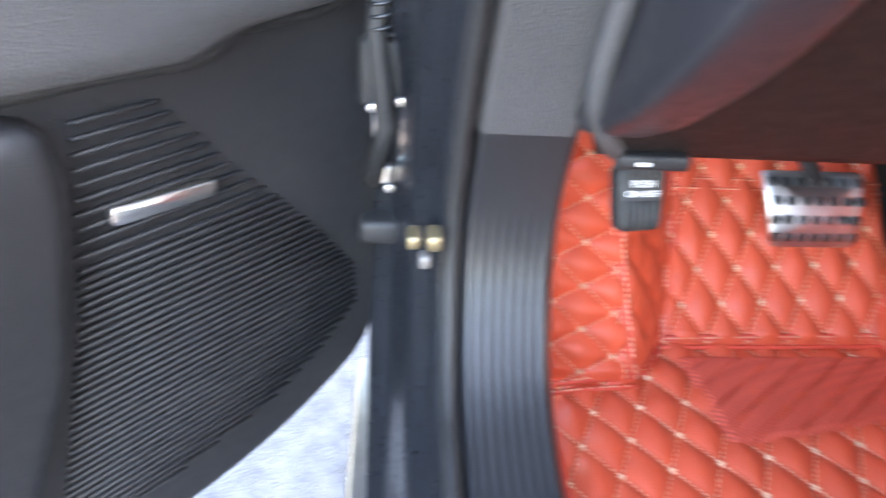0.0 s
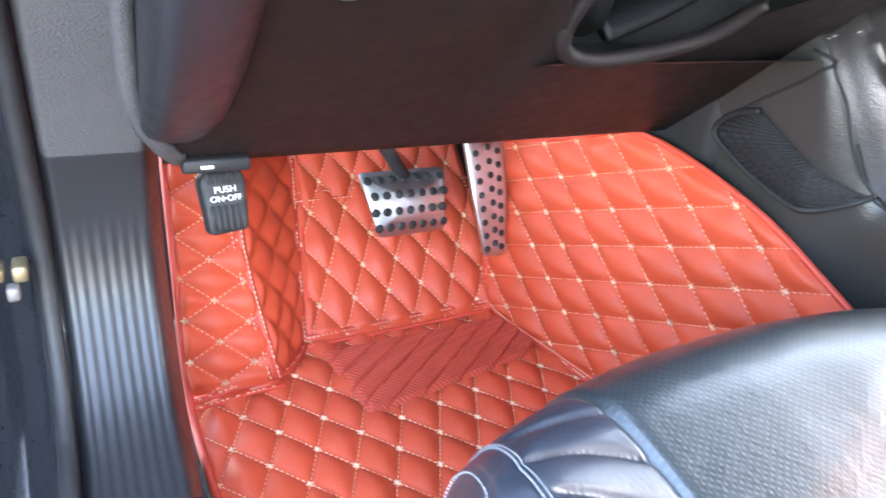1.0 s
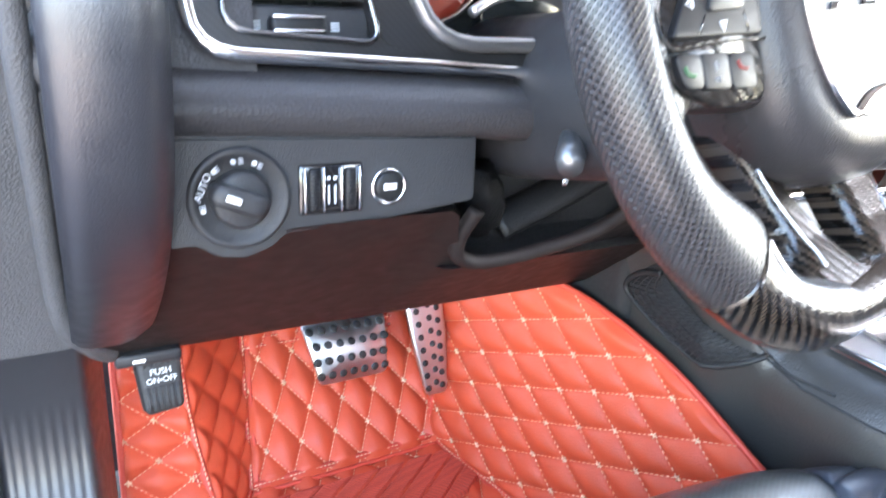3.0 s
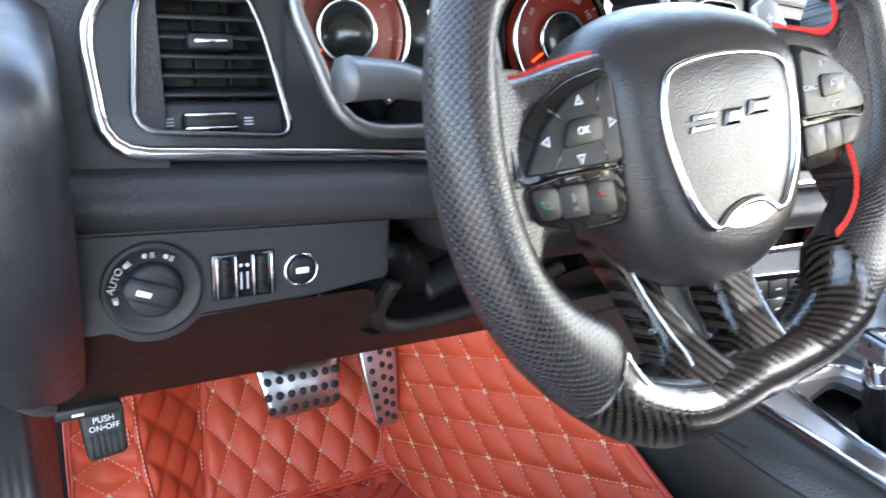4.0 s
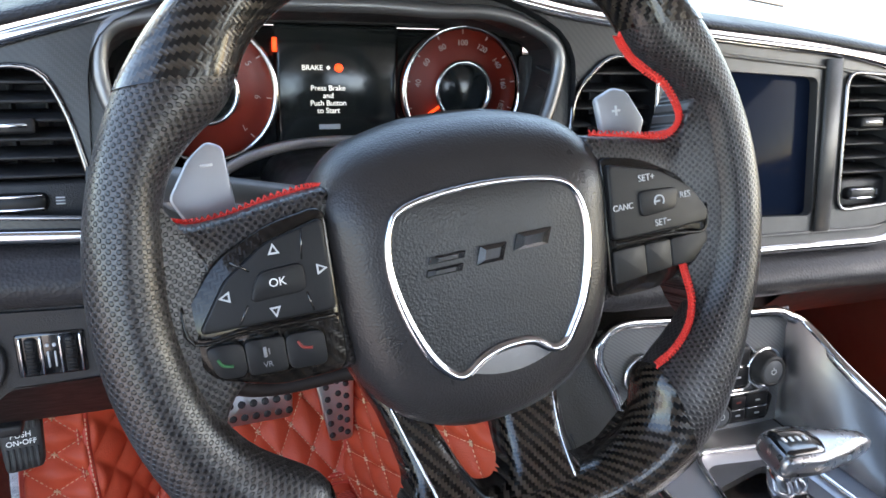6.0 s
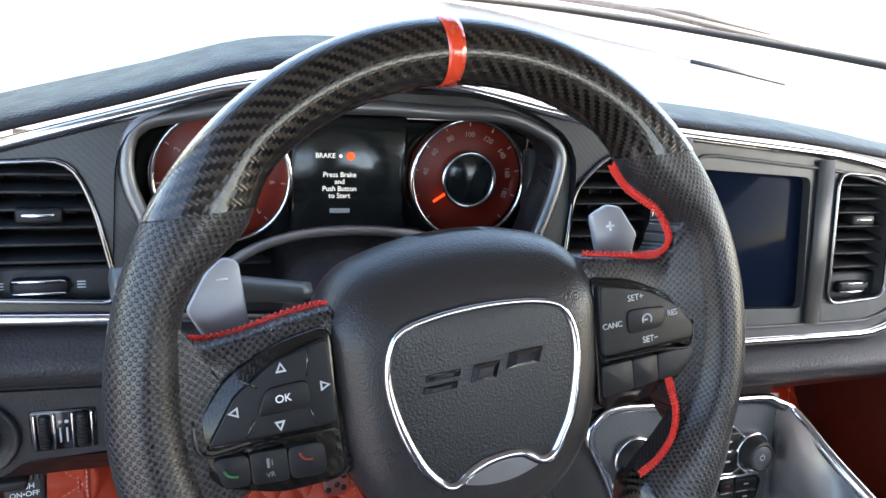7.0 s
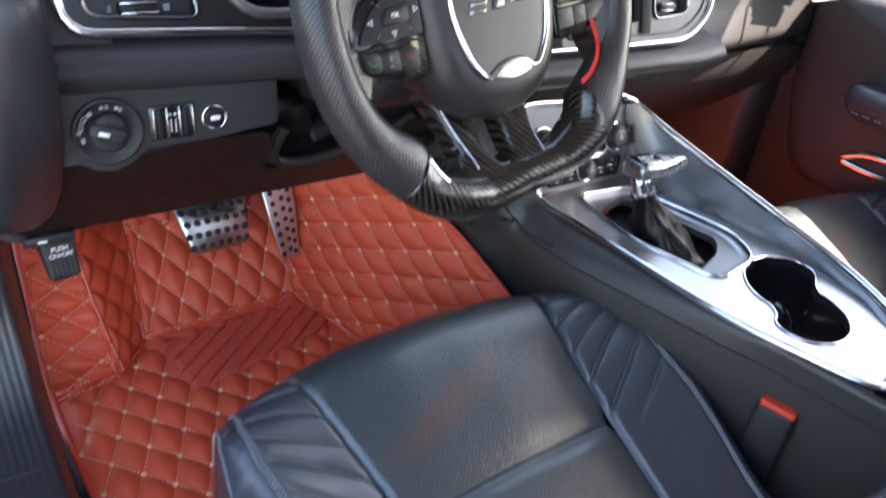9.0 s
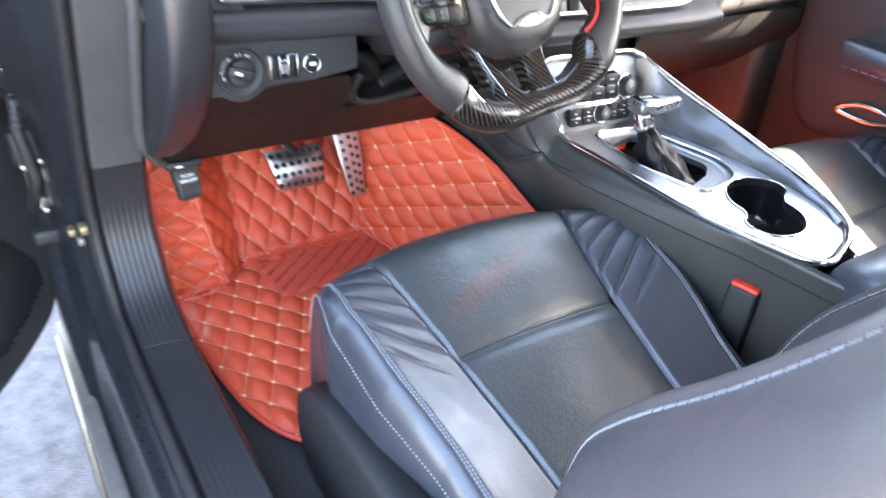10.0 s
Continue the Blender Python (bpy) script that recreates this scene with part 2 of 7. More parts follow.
def weave(name, a, c, pitch=0.0042, rough=0.25, coat=1.0, metal=0.0, relief=0.5):
    """A twill of carbon tows under clear lacquer, on the UVs in metres."""
    m = mat(name, a, rough, metal, coat)
    b = m.node_tree.nodes["Principled BSDF"]
    uv = m.node_tree.nodes.new("ShaderNodeUVMap")
    sep = m.node_tree.nodes.new("ShaderNodeSeparateXYZ")
    wire(m, uv.outputs["UV"], sep.inputs["Vector"])

    def op(kind, x, y=None):
        n = m.node_tree.nodes.new("ShaderNodeMath")
        n.operation = kind
        for k, v in enumerate((x, y)):
            if v is None:
                continue
            if isinstance(v, (int, float)):
                n.inputs[k].default_value = v
            else:
                wire(m, v, n.inputs[k])
        return n.outputs["Value"]

    iu = op("FLOOR", op("DIVIDE", sep.outputs["X"], pitch))
    iv = op("FLOOR", op("DIVIDE", sep.outputs["Y"], pitch))
    turn = op("FLOORED_MODULO", op("ADD", iu, iv), 4.0)
    over = op("LESS_THAN", turn, 2.0)
    fu = op("PINGPONG", op("DIVIDE", sep.outputs["X"], pitch), 0.5)
    fv = op("PINGPONG", op("DIVIDE", sep.outputs["Y"], pitch), 0.5)
    hgt = op("ADD", op("MULTIPLY", over, fu), op("MULTIPLY", op("SUBTRACT", 1.0, over), fv))
    mix = m.node_tree.nodes.new("ShaderNodeMix")
    mix.data_type = "RGBA"
    mix.inputs["A"].default_value, mix.inputs["B"].default_value = (*a, 1), (*c, 1)
    wire(m, over, mix.inputs["Factor"])
    wire(m, mix.outputs["Result"], b.inputs["Base Color"])
    bp = node(m, "ShaderNodeBump", Strength=relief, Distance=0.0008)
    wire(m, hgt, bp.inputs["Height"])
    wire(m, bp.outputs["Normal"], b.inputs["Normal"])
    return m


RED = (0.56, 0.070, 0.029)
M_RED = leather("red_leather", RED, (0.46, 0.60), 500.0, 0.35, 0.14)
M_PIPE = leather("red_piping", (0.56, 0.055, 0.030), (0.45, 0.6), 400.0, 0.3, 0.12)
M_THREAD = wear(mat("cream_thread", (0.74, 0.48, 0.31), 0.8), (0.74, 0.48, 0.31), 0.2, 40.0, (0.7, 0.9))
M_HEEL = weave("red_heel_rubber", (0.42, 0.046, 0.026), (0.60, 0.078, 0.042), 0.0018, 0.6, 0.0)
M_DASH = leather("black_dash_skin", (0.034, 0.032, 0.034), (0.36, 0.46), 420.0, 0.6, 0.15)
M_PLASTIC = wear(mat("black_grained_plastic", (0.017, 0.017, 0.019), 0.5), (0.017, 0.017, 0.019), 0.2, 12.0, (0.42, 0.56), 0.4, 1100.0, True)
M_KNEE = wear(mat("dark_knee_plastic", (0.013, 0.0095, 0.009), 0.5), (0.013, 0.0095, 0.009), 0.15, 10.0, (0.5, 0.62), 0.3, 1300.0, True)
M_GREYTRIM = wear(mat("grey_grained_trim", (0.056, 0.055, 0.057), 0.6), (0.056, 0.055, 0.057), 0.15, 14.0, (0.55, 0.7), 0.9, 520.0, True)
M_GLOSS = wear(mat("gloss_black", (0.008, 0.008, 0.009), 0.1, coat=0.6), (0.008, 0.008, 0.009), 0.3, 20.0, (0.06, 0.16))
M_BUTTON = wear(mat("soft_black_button", (0.010, 0.010, 0.011), 0.45), (0.010, 0.010, 0.011), 0.2, 30.0, (0.38, 0.5), 0.15, 1500.0)
M_CHROME = wear(mat("chrome", (0.70, 0.70, 0.72), 0.08, 1.0), (0.70, 0.70, 0.72), 0.06, 30.0, (0.08, 0.16))
M_SATIN = wear(mat("satin_silver", (0.42, 0.42, 0.435), 0.3, 0.9), (0.42, 0.42, 0.435), 0.10, 16.0, (0.28, 0.36))
M_STEEL = wear(mat("brushed_steel", (0.62, 0.61, 0.60), 0.3, 1.0), (0.62, 0.61, 0.60), 0.10, 40.0, (0.32, 0.40))
M_RUBBER = wear(mat("black_rubber", (0.016, 0.016, 0.017), 0.6), (0.016, 0.016, 0.017), 0.25, 40.0, (0.5, 0.7), 0.3, 900.0)
M_CARPET = wear(mat("black_carpet", (0.018, 0.017, 0.018), 0.95), (0.018, 0.017, 0.018), 0.3, 40.0, (0.85, 1.0), 1.0, 1600.0)
M_GRAPHITE = weave("graphite_bezel", (0.016, 0.016, 0.017), (0.021, 0.0205, 0.022), 0.0013, 0.34, 0.1, 0.3, relief=0.12)
M_BEZEL = wear(mat("dull_patterned_bezel", (0.085, 0.083, 0.082), 0.42, 0.5), (0.085, 0.083, 0.082), 0.12, 16.0, (0.40, 0.5), 0.3, 900.0)
M_EMBLEM = wear(mat("dark_chrome", (0.20, 0.20, 0.21), 0.12, 1.0), (0.20, 0.20, 0.21), 0.06, 30.0, (0.12, 0.2))
M_FLANK = leather("console_flank_leather", (0.036, 0.034, 0.032), (0.30, 0.40), 520.0, 0.5, 0.15)
M_WING = weave("glossy_woven_wing", (0.155, 0.153, 0.162), (0.175, 0.172, 0.182), 0.0009, 0.27, 0.4, 0.75, relief=0.04)
M_FACE = weave("patterned_silver_face", (0.19, 0.195, 0.20), (0.23, 0.235, 0.24), 0.0011, 0.34, 0.2, 0.7, relief=0.12)
M_HUB = leather("grained_airbag_skin", (0.026, 0.0235, 0.024), (0.27, 0.35), 800.0, 0.30, 0.15)
M_SHIELD = leather("dark_airbag_centre", (0.010, 0.0095, 0.010), (0.30, 0.38), 800.0, 0.25, 0.15)
M_CARBON = weave("carbon_weave", (0.0022, 0.0019, 0.0017), (0.028, 0.0215, 0.0165), 0.0020, 0.24, 0.55, relief=0.32)
M_GRIP = perforated("perforated_grip_leather", (0.031, 0.0265, 0.027), 0.0029, 0.33, (0.28, 0.38), 0.08, True, 1.0)
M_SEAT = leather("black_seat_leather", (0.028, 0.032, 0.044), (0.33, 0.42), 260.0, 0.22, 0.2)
# same leather as the seat; the sky's light on the backrest is in this paler colour
M_BACKREST = leather("skylit_backrest_leather", (0.068, 0.060, 0.064), (0.30, 0.40), 300.0, 0.22, 0.2)
M_SEATPERF = perforated("perforated_seat_leather", (0.024, 0.030, 0.033), 0.0040, 0.25, (0.28, 0.37), 1.8, True, 0.25, 0.40)
M_GUNMETAL = wear(mat("gunmetal_satin", (0.17, 0.17, 0.175), 0.35, 0.8), (0.17, 0.17, 0.175), 0.12, 16.0, (0.32, 0.42))
M_BOOT = leather("dark_boot_leather", (0.0045, 0.0045, 0.005), (0.36, 0.5), 420.0, 0.4, 0.2)
M_DOORTRIM = leather("dark_brown_trim", (0.018, 0.017, 0.016), (0.5, 0.62), 500.0, 0.4, 0.15)
M_SILL = wear(mat("scuffed_sill_plastic", (0.019, 0.019, 0.021), 0.4), (0.019, 0.019, 0.021), 0.25, 14.0, (0.30, 0.42), 0.25, 900.0)
M_DASHTOP = leather("matte_dash_top", (0.014, 0.0138, 0.016), (0.46, 0.56), 420.0, 0.9, 0.15)
M_DASHGLOSS = leather("smooth_dash_upper", (0.024, 0.024, 0.027), (0.28, 0.36), 300.0, 0.1, 0.15)
M_CARBONLOW = weave("lacquered_carbon_weave", (0.0018, 0.0016, 0.0015), (0.030, 0.022, 0.0165), 0.0018, 0.22, 0.5, relief=0.28)
M_CARBONDARK = weave("dark_carbon_weave", (0.004, 0.0036, 0.0034), (0.012, 0.0095, 0.008), 0.0018, 0.24, 0.55)
M_STRIP = wear(mat("scuffed_strip_metal", (0.20, 0.185, 0.175), 0.5, 0.5), (0.20, 0.185, 0.175), 0.4, 40.0, (0.4, 0.65), 0.4, 300.0)
M_ENDCAP = wear(mat("smooth_dark_cap", (0.017, 0.017, 0.021), 0.35, spec=0.7), (0.017, 0.017, 0.021), 0.15, 12.0, (0.30, 0.42), 0.3, 900.0)
M_HANDLE = wear(mat("satin_handle_silver", (0.30, 0.30, 0.31), 0.3, 0.9), (0.30, 0.30, 0.31), 0.10, 16.0, (0.24, 0.34))
M_STALK = wear(mat("grey_stalk_plastic", (0.08, 0.084, 0.088), 0.4), (0.08, 0.084, 0.088), 0.1, 30.0, (0.32, 0.42))
M_EDGE = wear(mat("satin_chrome_edge", (0.74, 0.74, 0.75), 0.12, 1.0), (0.74, 0.74, 0.75), 0.06, 30.0, (0.10, 0.16))
M_PADDLE = wear(mat("satin_grey_paddle", (0.40, 0.40, 0.42), 0.4, 0.4), (0.40, 0.40, 0.42), 0.08, 30.0, (0.34, 0.44))
M_NET = weave("woven_net", (0.010, 0.010, 0.011), (0.026, 0.026, 0.028), 0.0030, 0.7, 0.0)
M_GREYTHREAD = wear(mat("grey_thread", (0.23, 0.235, 0.255), 0.8), (0.23, 0.235, 0.255), 0.2, 40.0, (0.7, 0.9))
M_WHITETHREAD = wear(mat("pale_thread", (0.34, 0.33, 0.34), 0.8), (0.34, 0.33, 0.34), 0.15, 40.0, (0.7, 0.9))
M_REDTHREAD = wear(mat("red_thread", (0.62, 0.035, 0.025), 0.7), (0.62, 0.035, 0.025), 0.2, 60.0, (0.6, 0.8))
M_REDLACQUER = wear(mat("red_lacquer", (0.62, 0.05, 0.015), 0.25, coat=1.0), (0.62, 0.05, 0.015), 0.1, 30.0, (0.2, 0.3))
M_WHITE = wear(mat("white_print", (0.75, 0.75, 0.75), 0.6), (0.75, 0.75, 0.75), 0.08, 60.0, (0.5, 0.65))
M_GREYPRINT = wear(mat("grey_print", (0.42, 0.43, 0.45), 0.6), (0.42, 0.43, 0.45), 0.08, 60.0, (0.5, 0.65))
M_DIMPRINT = wear(mat("dim_dial_print", (0.42, 0.30, 0.28), 0.6), (0.42, 0.30, 0.28), 0.08, 60.0, (0.5, 0.65))
M_FAINT = wear(mat("faint_grey_print", (0.15, 0.152, 0.16), 0.6), (0.15, 0.152, 0.16), 0.08, 60.0, (0.5, 0.65))
M_GREENPRINT = mat("green_print", (0.02, 0.11, 0.035), 0.6)
M_REDPRINT = mat("red_print", (0.18, 0.02, 0.015), 0.6)
M_DIAL = wear(mat("red_dial", (0.17, 0.014, 0.006), 0.35), (0.17, 0.014, 0.006), 0.3, 30.0, (0.3, 0.45))
M_DARKFACE = wear(mat("dark_display", (0.010, 0.012, 0.012), 0.12), (0.010, 0.012, 0.012), 0.2, 20.0, (0.08, 0.18))
M_SCREEN = wear(mat("blue_black_screen", (0.006, 0.010, 0.022), 0.1), (0.006, 0.010, 0.022), 0.3, 10.0, (0.06, 0.14))
M_ORANGE = wear(mat("red_buckle_plastic", (0.75, 0.05, 0.02), 0.4), (0.75, 0.05, 0.02), 0.1, 40.0, (0.35, 0.5))
M_BRASS = wear(mat("brass_check", (0.34, 0.27, 0.16), 0.4, 0.8), (0.34, 0.27, 0.16), 0.3, 60.0, (0.3, 0.55))
M_PAINT = wear(mat("dark_blue_paint", (0.011, 0.0125, 0.016), 0.3, coat=0.5), (0.011, 0.0125, 0.016), 0.5, 22.0, (0.25, 0.5), 0.15, 300.0)
M_HOOD = wear(mat("white_paint", (0.80, 0.80, 0.80), 0.3, coat=0.7), (0.80, 0.80, 0.80), 0.03, 4.0, (0.2, 0.3))
M_HEADLINER = wear(mat("grey_headliner", (0.30, 0.29, 0.28), 0.95), (0.30, 0.29, 0.28), 0.08, 10.0, (0.9, 1.0), 0.4, 900.0)
M_GROUND = wear(mat("pale_asphalt", (0.17, 0.155, 0.165), 0.9), (0.17, 0.155, 0.165), 0.9, 26.0, (0.8, 0.95), 1.0, 260.0, True, 0.004)

sheen(M_SEAT, 0.95)
sheen(M_SEATPERF, 1.0)
sheen(M_SCREEN, 0.02)
sheen(M_CARBON, 0.3)
sheen(M_HUB, 0.32)
sheen(M_CARBONDARK, 0.12)
sheen(M_CARBONLOW, 0.3)
sheen(M_BOOT, 0.2)
sheen(M_DASHTOP, 0.22)
sheen(M_KNEE, 0.18)
sheen(M_DASH, 0.2)
sheen(M_DASHGLOSS, 0.9)
sheen(M_GRIP, 0.5)
sheen(M_BUTTON, 0.25)
sheen(M_PLASTIC, 0.4)
sheen(M_RED, 0.4)


def colour_patch(m, at, along, across, turn, colour):
    """A soft patch of its own shape and colour on a leather, in the thing's own metres."""
    b = m.node_tree.nodes["Principled BSDF"]
    co = m.node_tree.nodes.new("ShaderNodeTexCoord")
    mp = m.node_tree.nodes.new("ShaderNodeMapping")
    mp.vector_type = "TEXTURE"
    mp.inputs["Location"].default_value = (*at, 0)
    mp.inputs["Rotation"].default_value = (0, 0, radians(turn))
    mp.inputs["Scale"].default_value = (along, across, 10.0)
    wire(m, co.outputs["Object"], mp.inputs["Vector"])
    ragged = node(m, "ShaderNodeTexNoise", Scale=60.0, Detail=4.0)
    wire(m, co.outputs["Object"], ragged.inputs["Vector"])
    ln = m.node_tree.nodes.new("ShaderNodeVectorMath")
    ln.operation = "LENGTH"
    wire(m, mp.outputs["Vector"], ln.inputs[0])
    add = node(m, "ShaderNodeMath")
    add.operation = "MULTIPLY_ADD"
    wire(m, ragged.outputs["Fac"], add.inputs[0])
    add.inputs[1].default_value = 0.9
    wire(m, ln.outputs["Value"], add.inputs[2])
    fall = m.node_tree.nodes.new("ShaderNodeMapRange")
    fall.interpolation_type = "SMOOTHSTEP"
    fall.inputs["From Min"].default_value, fall.inputs["From Max"].default_value = 1.30, 0.62
    wire(m, add.outputs["Value"], fall.inputs["Value"])
    mix = m.node_tree.nodes.new("ShaderNodeMix")
    mix.data_type = "RGBA"
    wire(m, fall.outputs["Result"], mix.inputs["Factor"])
    wire(m, b.inputs["Base Color"].links[0].from_socket, mix.inputs["A"])
    mix.inputs["B"].default_value = (*colour, 1)
    wire(m, mix.outputs["Result"], b.inputs["Base Color"])


# a long brownish patch across the insert
colour_patch(M_SEATPERF, (-0.028, -0.090), 0.150, 0.030, 20, (0.066, 0.035, 0.027))


def lit(name, colour, power):
    m = mat(name, colour, 0.4)
    b = m.node_tree.nodes["Principled BSDF"]
    b.inputs["Emission Color"].default_value = (*colour, 1)
    b.inputs["Emission Strength"].default_value = power
    return m


M_LAMP = lit("red_warning_lamp", (1.0, 0.06, 0.012), 0.22)
M_GLOWTEXT = lit("lit_white_text", (0.8, 0.8, 0.78), 0.085)


def glass(name, tint=(1, 1, 1)):
    """A thin pane: clear straight through, with a faint mirror gloss."""
    m = bpy.data.materials.new(name)
    m.use_nodes = True
    clear = node(m, "ShaderNodeBsdfTransparent", Color=(*tint, 1))
    gloss = node(m, "ShaderNodeBsdfGlossy", Roughness=0.02)
    mix = m.node_tree.nodes.new("ShaderNodeMixShader")
    fres = node(m, "ShaderNodeFresnel", IOR=1.35)
    wire(m, fres.outputs["Fac"], mix.inputs["Fac"])
    wire(m, clear.outputs["BSDF"], mix.inputs[1])
    wire(m, gloss.outputs["BSDF"], mix.inputs[2])
    wire(m, mix.outputs["Shader"], m.node_tree.nodes["Material Output"].inputs["Surface"])
    return m


M_GLASS = glass("window_glass", (0.93, 0.97, 0.95))


# ---- ground and car shell ----
bm = bmesh.new()
surface(bm, lambda u, v: ((u - 0.5) * 400, (v - 0.5) * 400, 0), 8, 8, (400, 400))
tagged(part("ground", bm, M_GROUND, smooth=False), "pale rough asphalt ground beside the open car door", "ground", kind="structure")

bm = bmesh.new()
rbox(bm, (-0.36, -1.3, 0.17), (1.10, 0.80, 0.195), 0.003)
tagged(part("floor", bm, M_CARPET), "black carpeted car floor under the mats", "car floor", kind="structure")
bm = bmesh.new()
surface(bm, lambda u, v: (-0.36 + 1.46 * u, 0.60 + 0.16 * v, 0.20 + 0.55 * v), 10, 6)
tagged(part("firewall", bm, M_CARPET), "black carpeted firewall behind the pedals", "firewall", kind="structure")
bm = bmesh.new()
rbox(bm, (-0.46, -1.32, 0.17), (1.20, -1.28, 1.06), 0.004)
tagged(part("wall_rear", bm, M_HEADLINER), "grey trimmed bulkhead behind the seats", "bulkhead", kind="structure")
bm = bmesh.new()
rows = []
for y, z in ((-1.3, 1.31), (-0.9, 1.34), (-0.45, 1.335), (-0.12, 1.295), (0.05, 1.262), (0.17, 1.215)):
    rows.append([(x, y, z - 0.022 * abs((x - 0.37) / 0.74) ** 2.6) for x in [-0.37 + 1.48 * k / 16 for k in range(17)]] + [(x, y, z + 0.035 - 0.022 * abs((x - 0.37) / 0.74) ** 2.6) for x in [1.11 - 1.48 * k / 16 for k in range(17)]])
loft(bm, rows)
tagged(part("roof", bm, M_HEADLINER), "car roof with grey cloth headliner", "car roof", kind="structure")
for sx, nm in ((-0.375, "pillar_left"), (1.115, "pillar_right")):
    bm = bmesh.new()
    tube(bm, [(sx - 0.03 * (1 if sx < 0 else -1), 0.45, 0.88), (sx, 0.32, 1.06), (sx, 0.16, 1.19)], [0.05, 0.04, 0.035], 8, flat=0.7)
    tagged(part(nm, bm, M_HEADLINER), "slanted grey trimmed windshield pillar", "car pillar", kind="structure")
bm = bmesh.new()


def glass_base(x):
    """Where the windshield meets the dashboard."""
    return max(0.42, 1.03 - 1.25 * (x - 0.37) ** 2), 0.945 - 0.10 * max(0, 0.15 - x)


def pane_pt(u, v):
    x = -0.36 + 1.46 * u
    y, z = glass_base(x)
    return (x, y + (0.172 - y) * v, z + (1.213 - 0.022 * abs(2 * u - 1) ** 2.6 - z) * v)


surface(bm, pane_pt, 24, 8)
ws = tagged(part("windshield", bm, M_GLASS), "clear raked windshield above the dashboard", "windshield", kind="structure")
ws.visible_shadow = False
bm = bmesh.new()
surface(bm, lambda u, v: (-0.55 + 1.84 * u, 0.50 + 0.56 * (1 - abs(2 * u - 1) ** 2) + 1.4 * v, 0.925 - 0.10 * v - 0.05 * (2 * u - 1) ** 2 - 0.04 * (1 - math.exp(-v * 9)) + 0.03 * math.exp(-((u - 0.5) / 0.2) ** 2)), 24, 12)
tagged(part("hood", bm, M_HOOD), "white painted car hood beyond the windshield", "car hood", kind="structure")
bm = bmesh.new()
tube(bm, [(0.50, 1.08, 0.962), (0.72, 0.95, 0.962), (0.93, 0.77, 0.945)], 0.007, 6)
tube(bm, [(0.62, 1.06, 0.955), (0.78, 0.93, 0.968), (0.90, 0.82, 0.955)], 0.005, 6)
tagged(part("wiper", bm, M_RUBBER), "black windshield wiper arm at the glass base", "wiper")

bm = bmesh.new()
tube(bm, [(x, glass_base(x)[0], glass_base(x)[1] + 0.002) for x in [0.33 + 0.0365 * k for k in range(22)]], 0.0075, 6)
tagged(part("windshield_seal", bm, M_RUBBER), "black rubber seal at the windshield base", "windshield seal", kind="structure")

# ---- door opening: sill, kick panel, jamb ----
SILL = catmull([(-1.25, 0.305), (-0.6, 0.30), (0.0, 0.298), (0.18, 0.30), (0.285, 0.325), (0.34, 0.385), (0.355, 0.455), (0.335, 0.54)], 8, False)
KICK = catmull([(0.3365, 0.534), (0.312, 0.60), (0.275, 0.68), (0.235, 0.76), (0.19, 0.86), (0.13, 0.97)], 6, False)
cross = []
for k in range(61):
    f = k / 60
    x = -0.449 + 0.080 * f
    rib = 0.0005 * (0.5 - 0.5 * math.cos(2 * math.pi * f * 9)) if 0.14 < f < 0.86 else 0.0
    edge = -0.010 * max(0, 1 - f / 0.1) ** 2 - 0.010 * max(0, (f - 0.9) / 0.1) ** 2
    cross.append((x, edge, rib))


def along(path, drop_in=0.11, rib_from=0.0, rib_to=1.0, shift=0.0):
    rings = []
    n = len(path)
    for i, p in enumerate(path):
        a, b = path[max(i - 1, 0)], path[min(i + 1, n - 1)]
        t = (b - a).normalized()
        nrm = Vector((-t.y, t.x))
        if nrm.y < 0 and abs(t.x) > 0.5:
            nrm = -nrm
        s = i / (n - 1)
        on = (1.0 if p.x > 0.19 else 0.45) if rib_from <= s <= rib_to else 0.0
        ring = [(x + shift * s, p.x + nrm.x * (e - r * on), p.y + nrm.y * (e - r * on)) for x, e, r in cross]
        last = ring[-1]
        ring.append((last[0] + 0.006, p.x - nrm.x * 0.03, p.y - nrm.y * 0.03))
        ring.append((last[0] + 0.016, p.x - nrm.x * drop_in, p.y - nrm.y * drop_in))
        first = ring[0]
        ring.insert(0, (first[0] - 0.004, p.x - nrm.x * 0.05, p.y - nrm.y * 0.05))
        rings.append(ring)
    return rings


bm = bmesh.new()
loft(bm, along(SILL, 0.11, 0.0, 0.86), closed=False)
bmesh.ops.recalc_face_normals(bm, faces=bm.faces[:])
sill = tagged(part("door_sill", bm, M_SILL), "black ribbed plastic scuff plate along the door sill", "door sill", kind="structure")
bm = bmesh.new()
tube(bm, [(-0.448, 0.192, 0.304), (-0.40, 0.190, 0.3035), (-0.366, 0.188, 0.296)], 0.0012, 6)
part("seam", bm, M_RUBBER, sill)
bm = bmesh.new()
loft(bm, along(KICK, 0.05, 2.0, 3.0), closed=False)
bmesh.ops.recalc_face_normals(bm, faces=bm.faces[:])
tagged(part("kick_panel", bm, M_GREYTRIM), "grey grained trim panel at the foot of the pillar", "trim panel", kind="structure")
bm = bmesh.new()
JAMB = [(-0.447, -0.012), (-0.463, -0.004), (-0.470, -0.014), (-0.476, -0.030), (-0.486, -0.034), (-0.494, -0.055), (-0.503, -0.085), (-0.512, -0.105), (-0.524, -0.108), (-0.53, -0.20)]
rings = []
n = len(SILL)
JP = SILL[:-1] + KICK
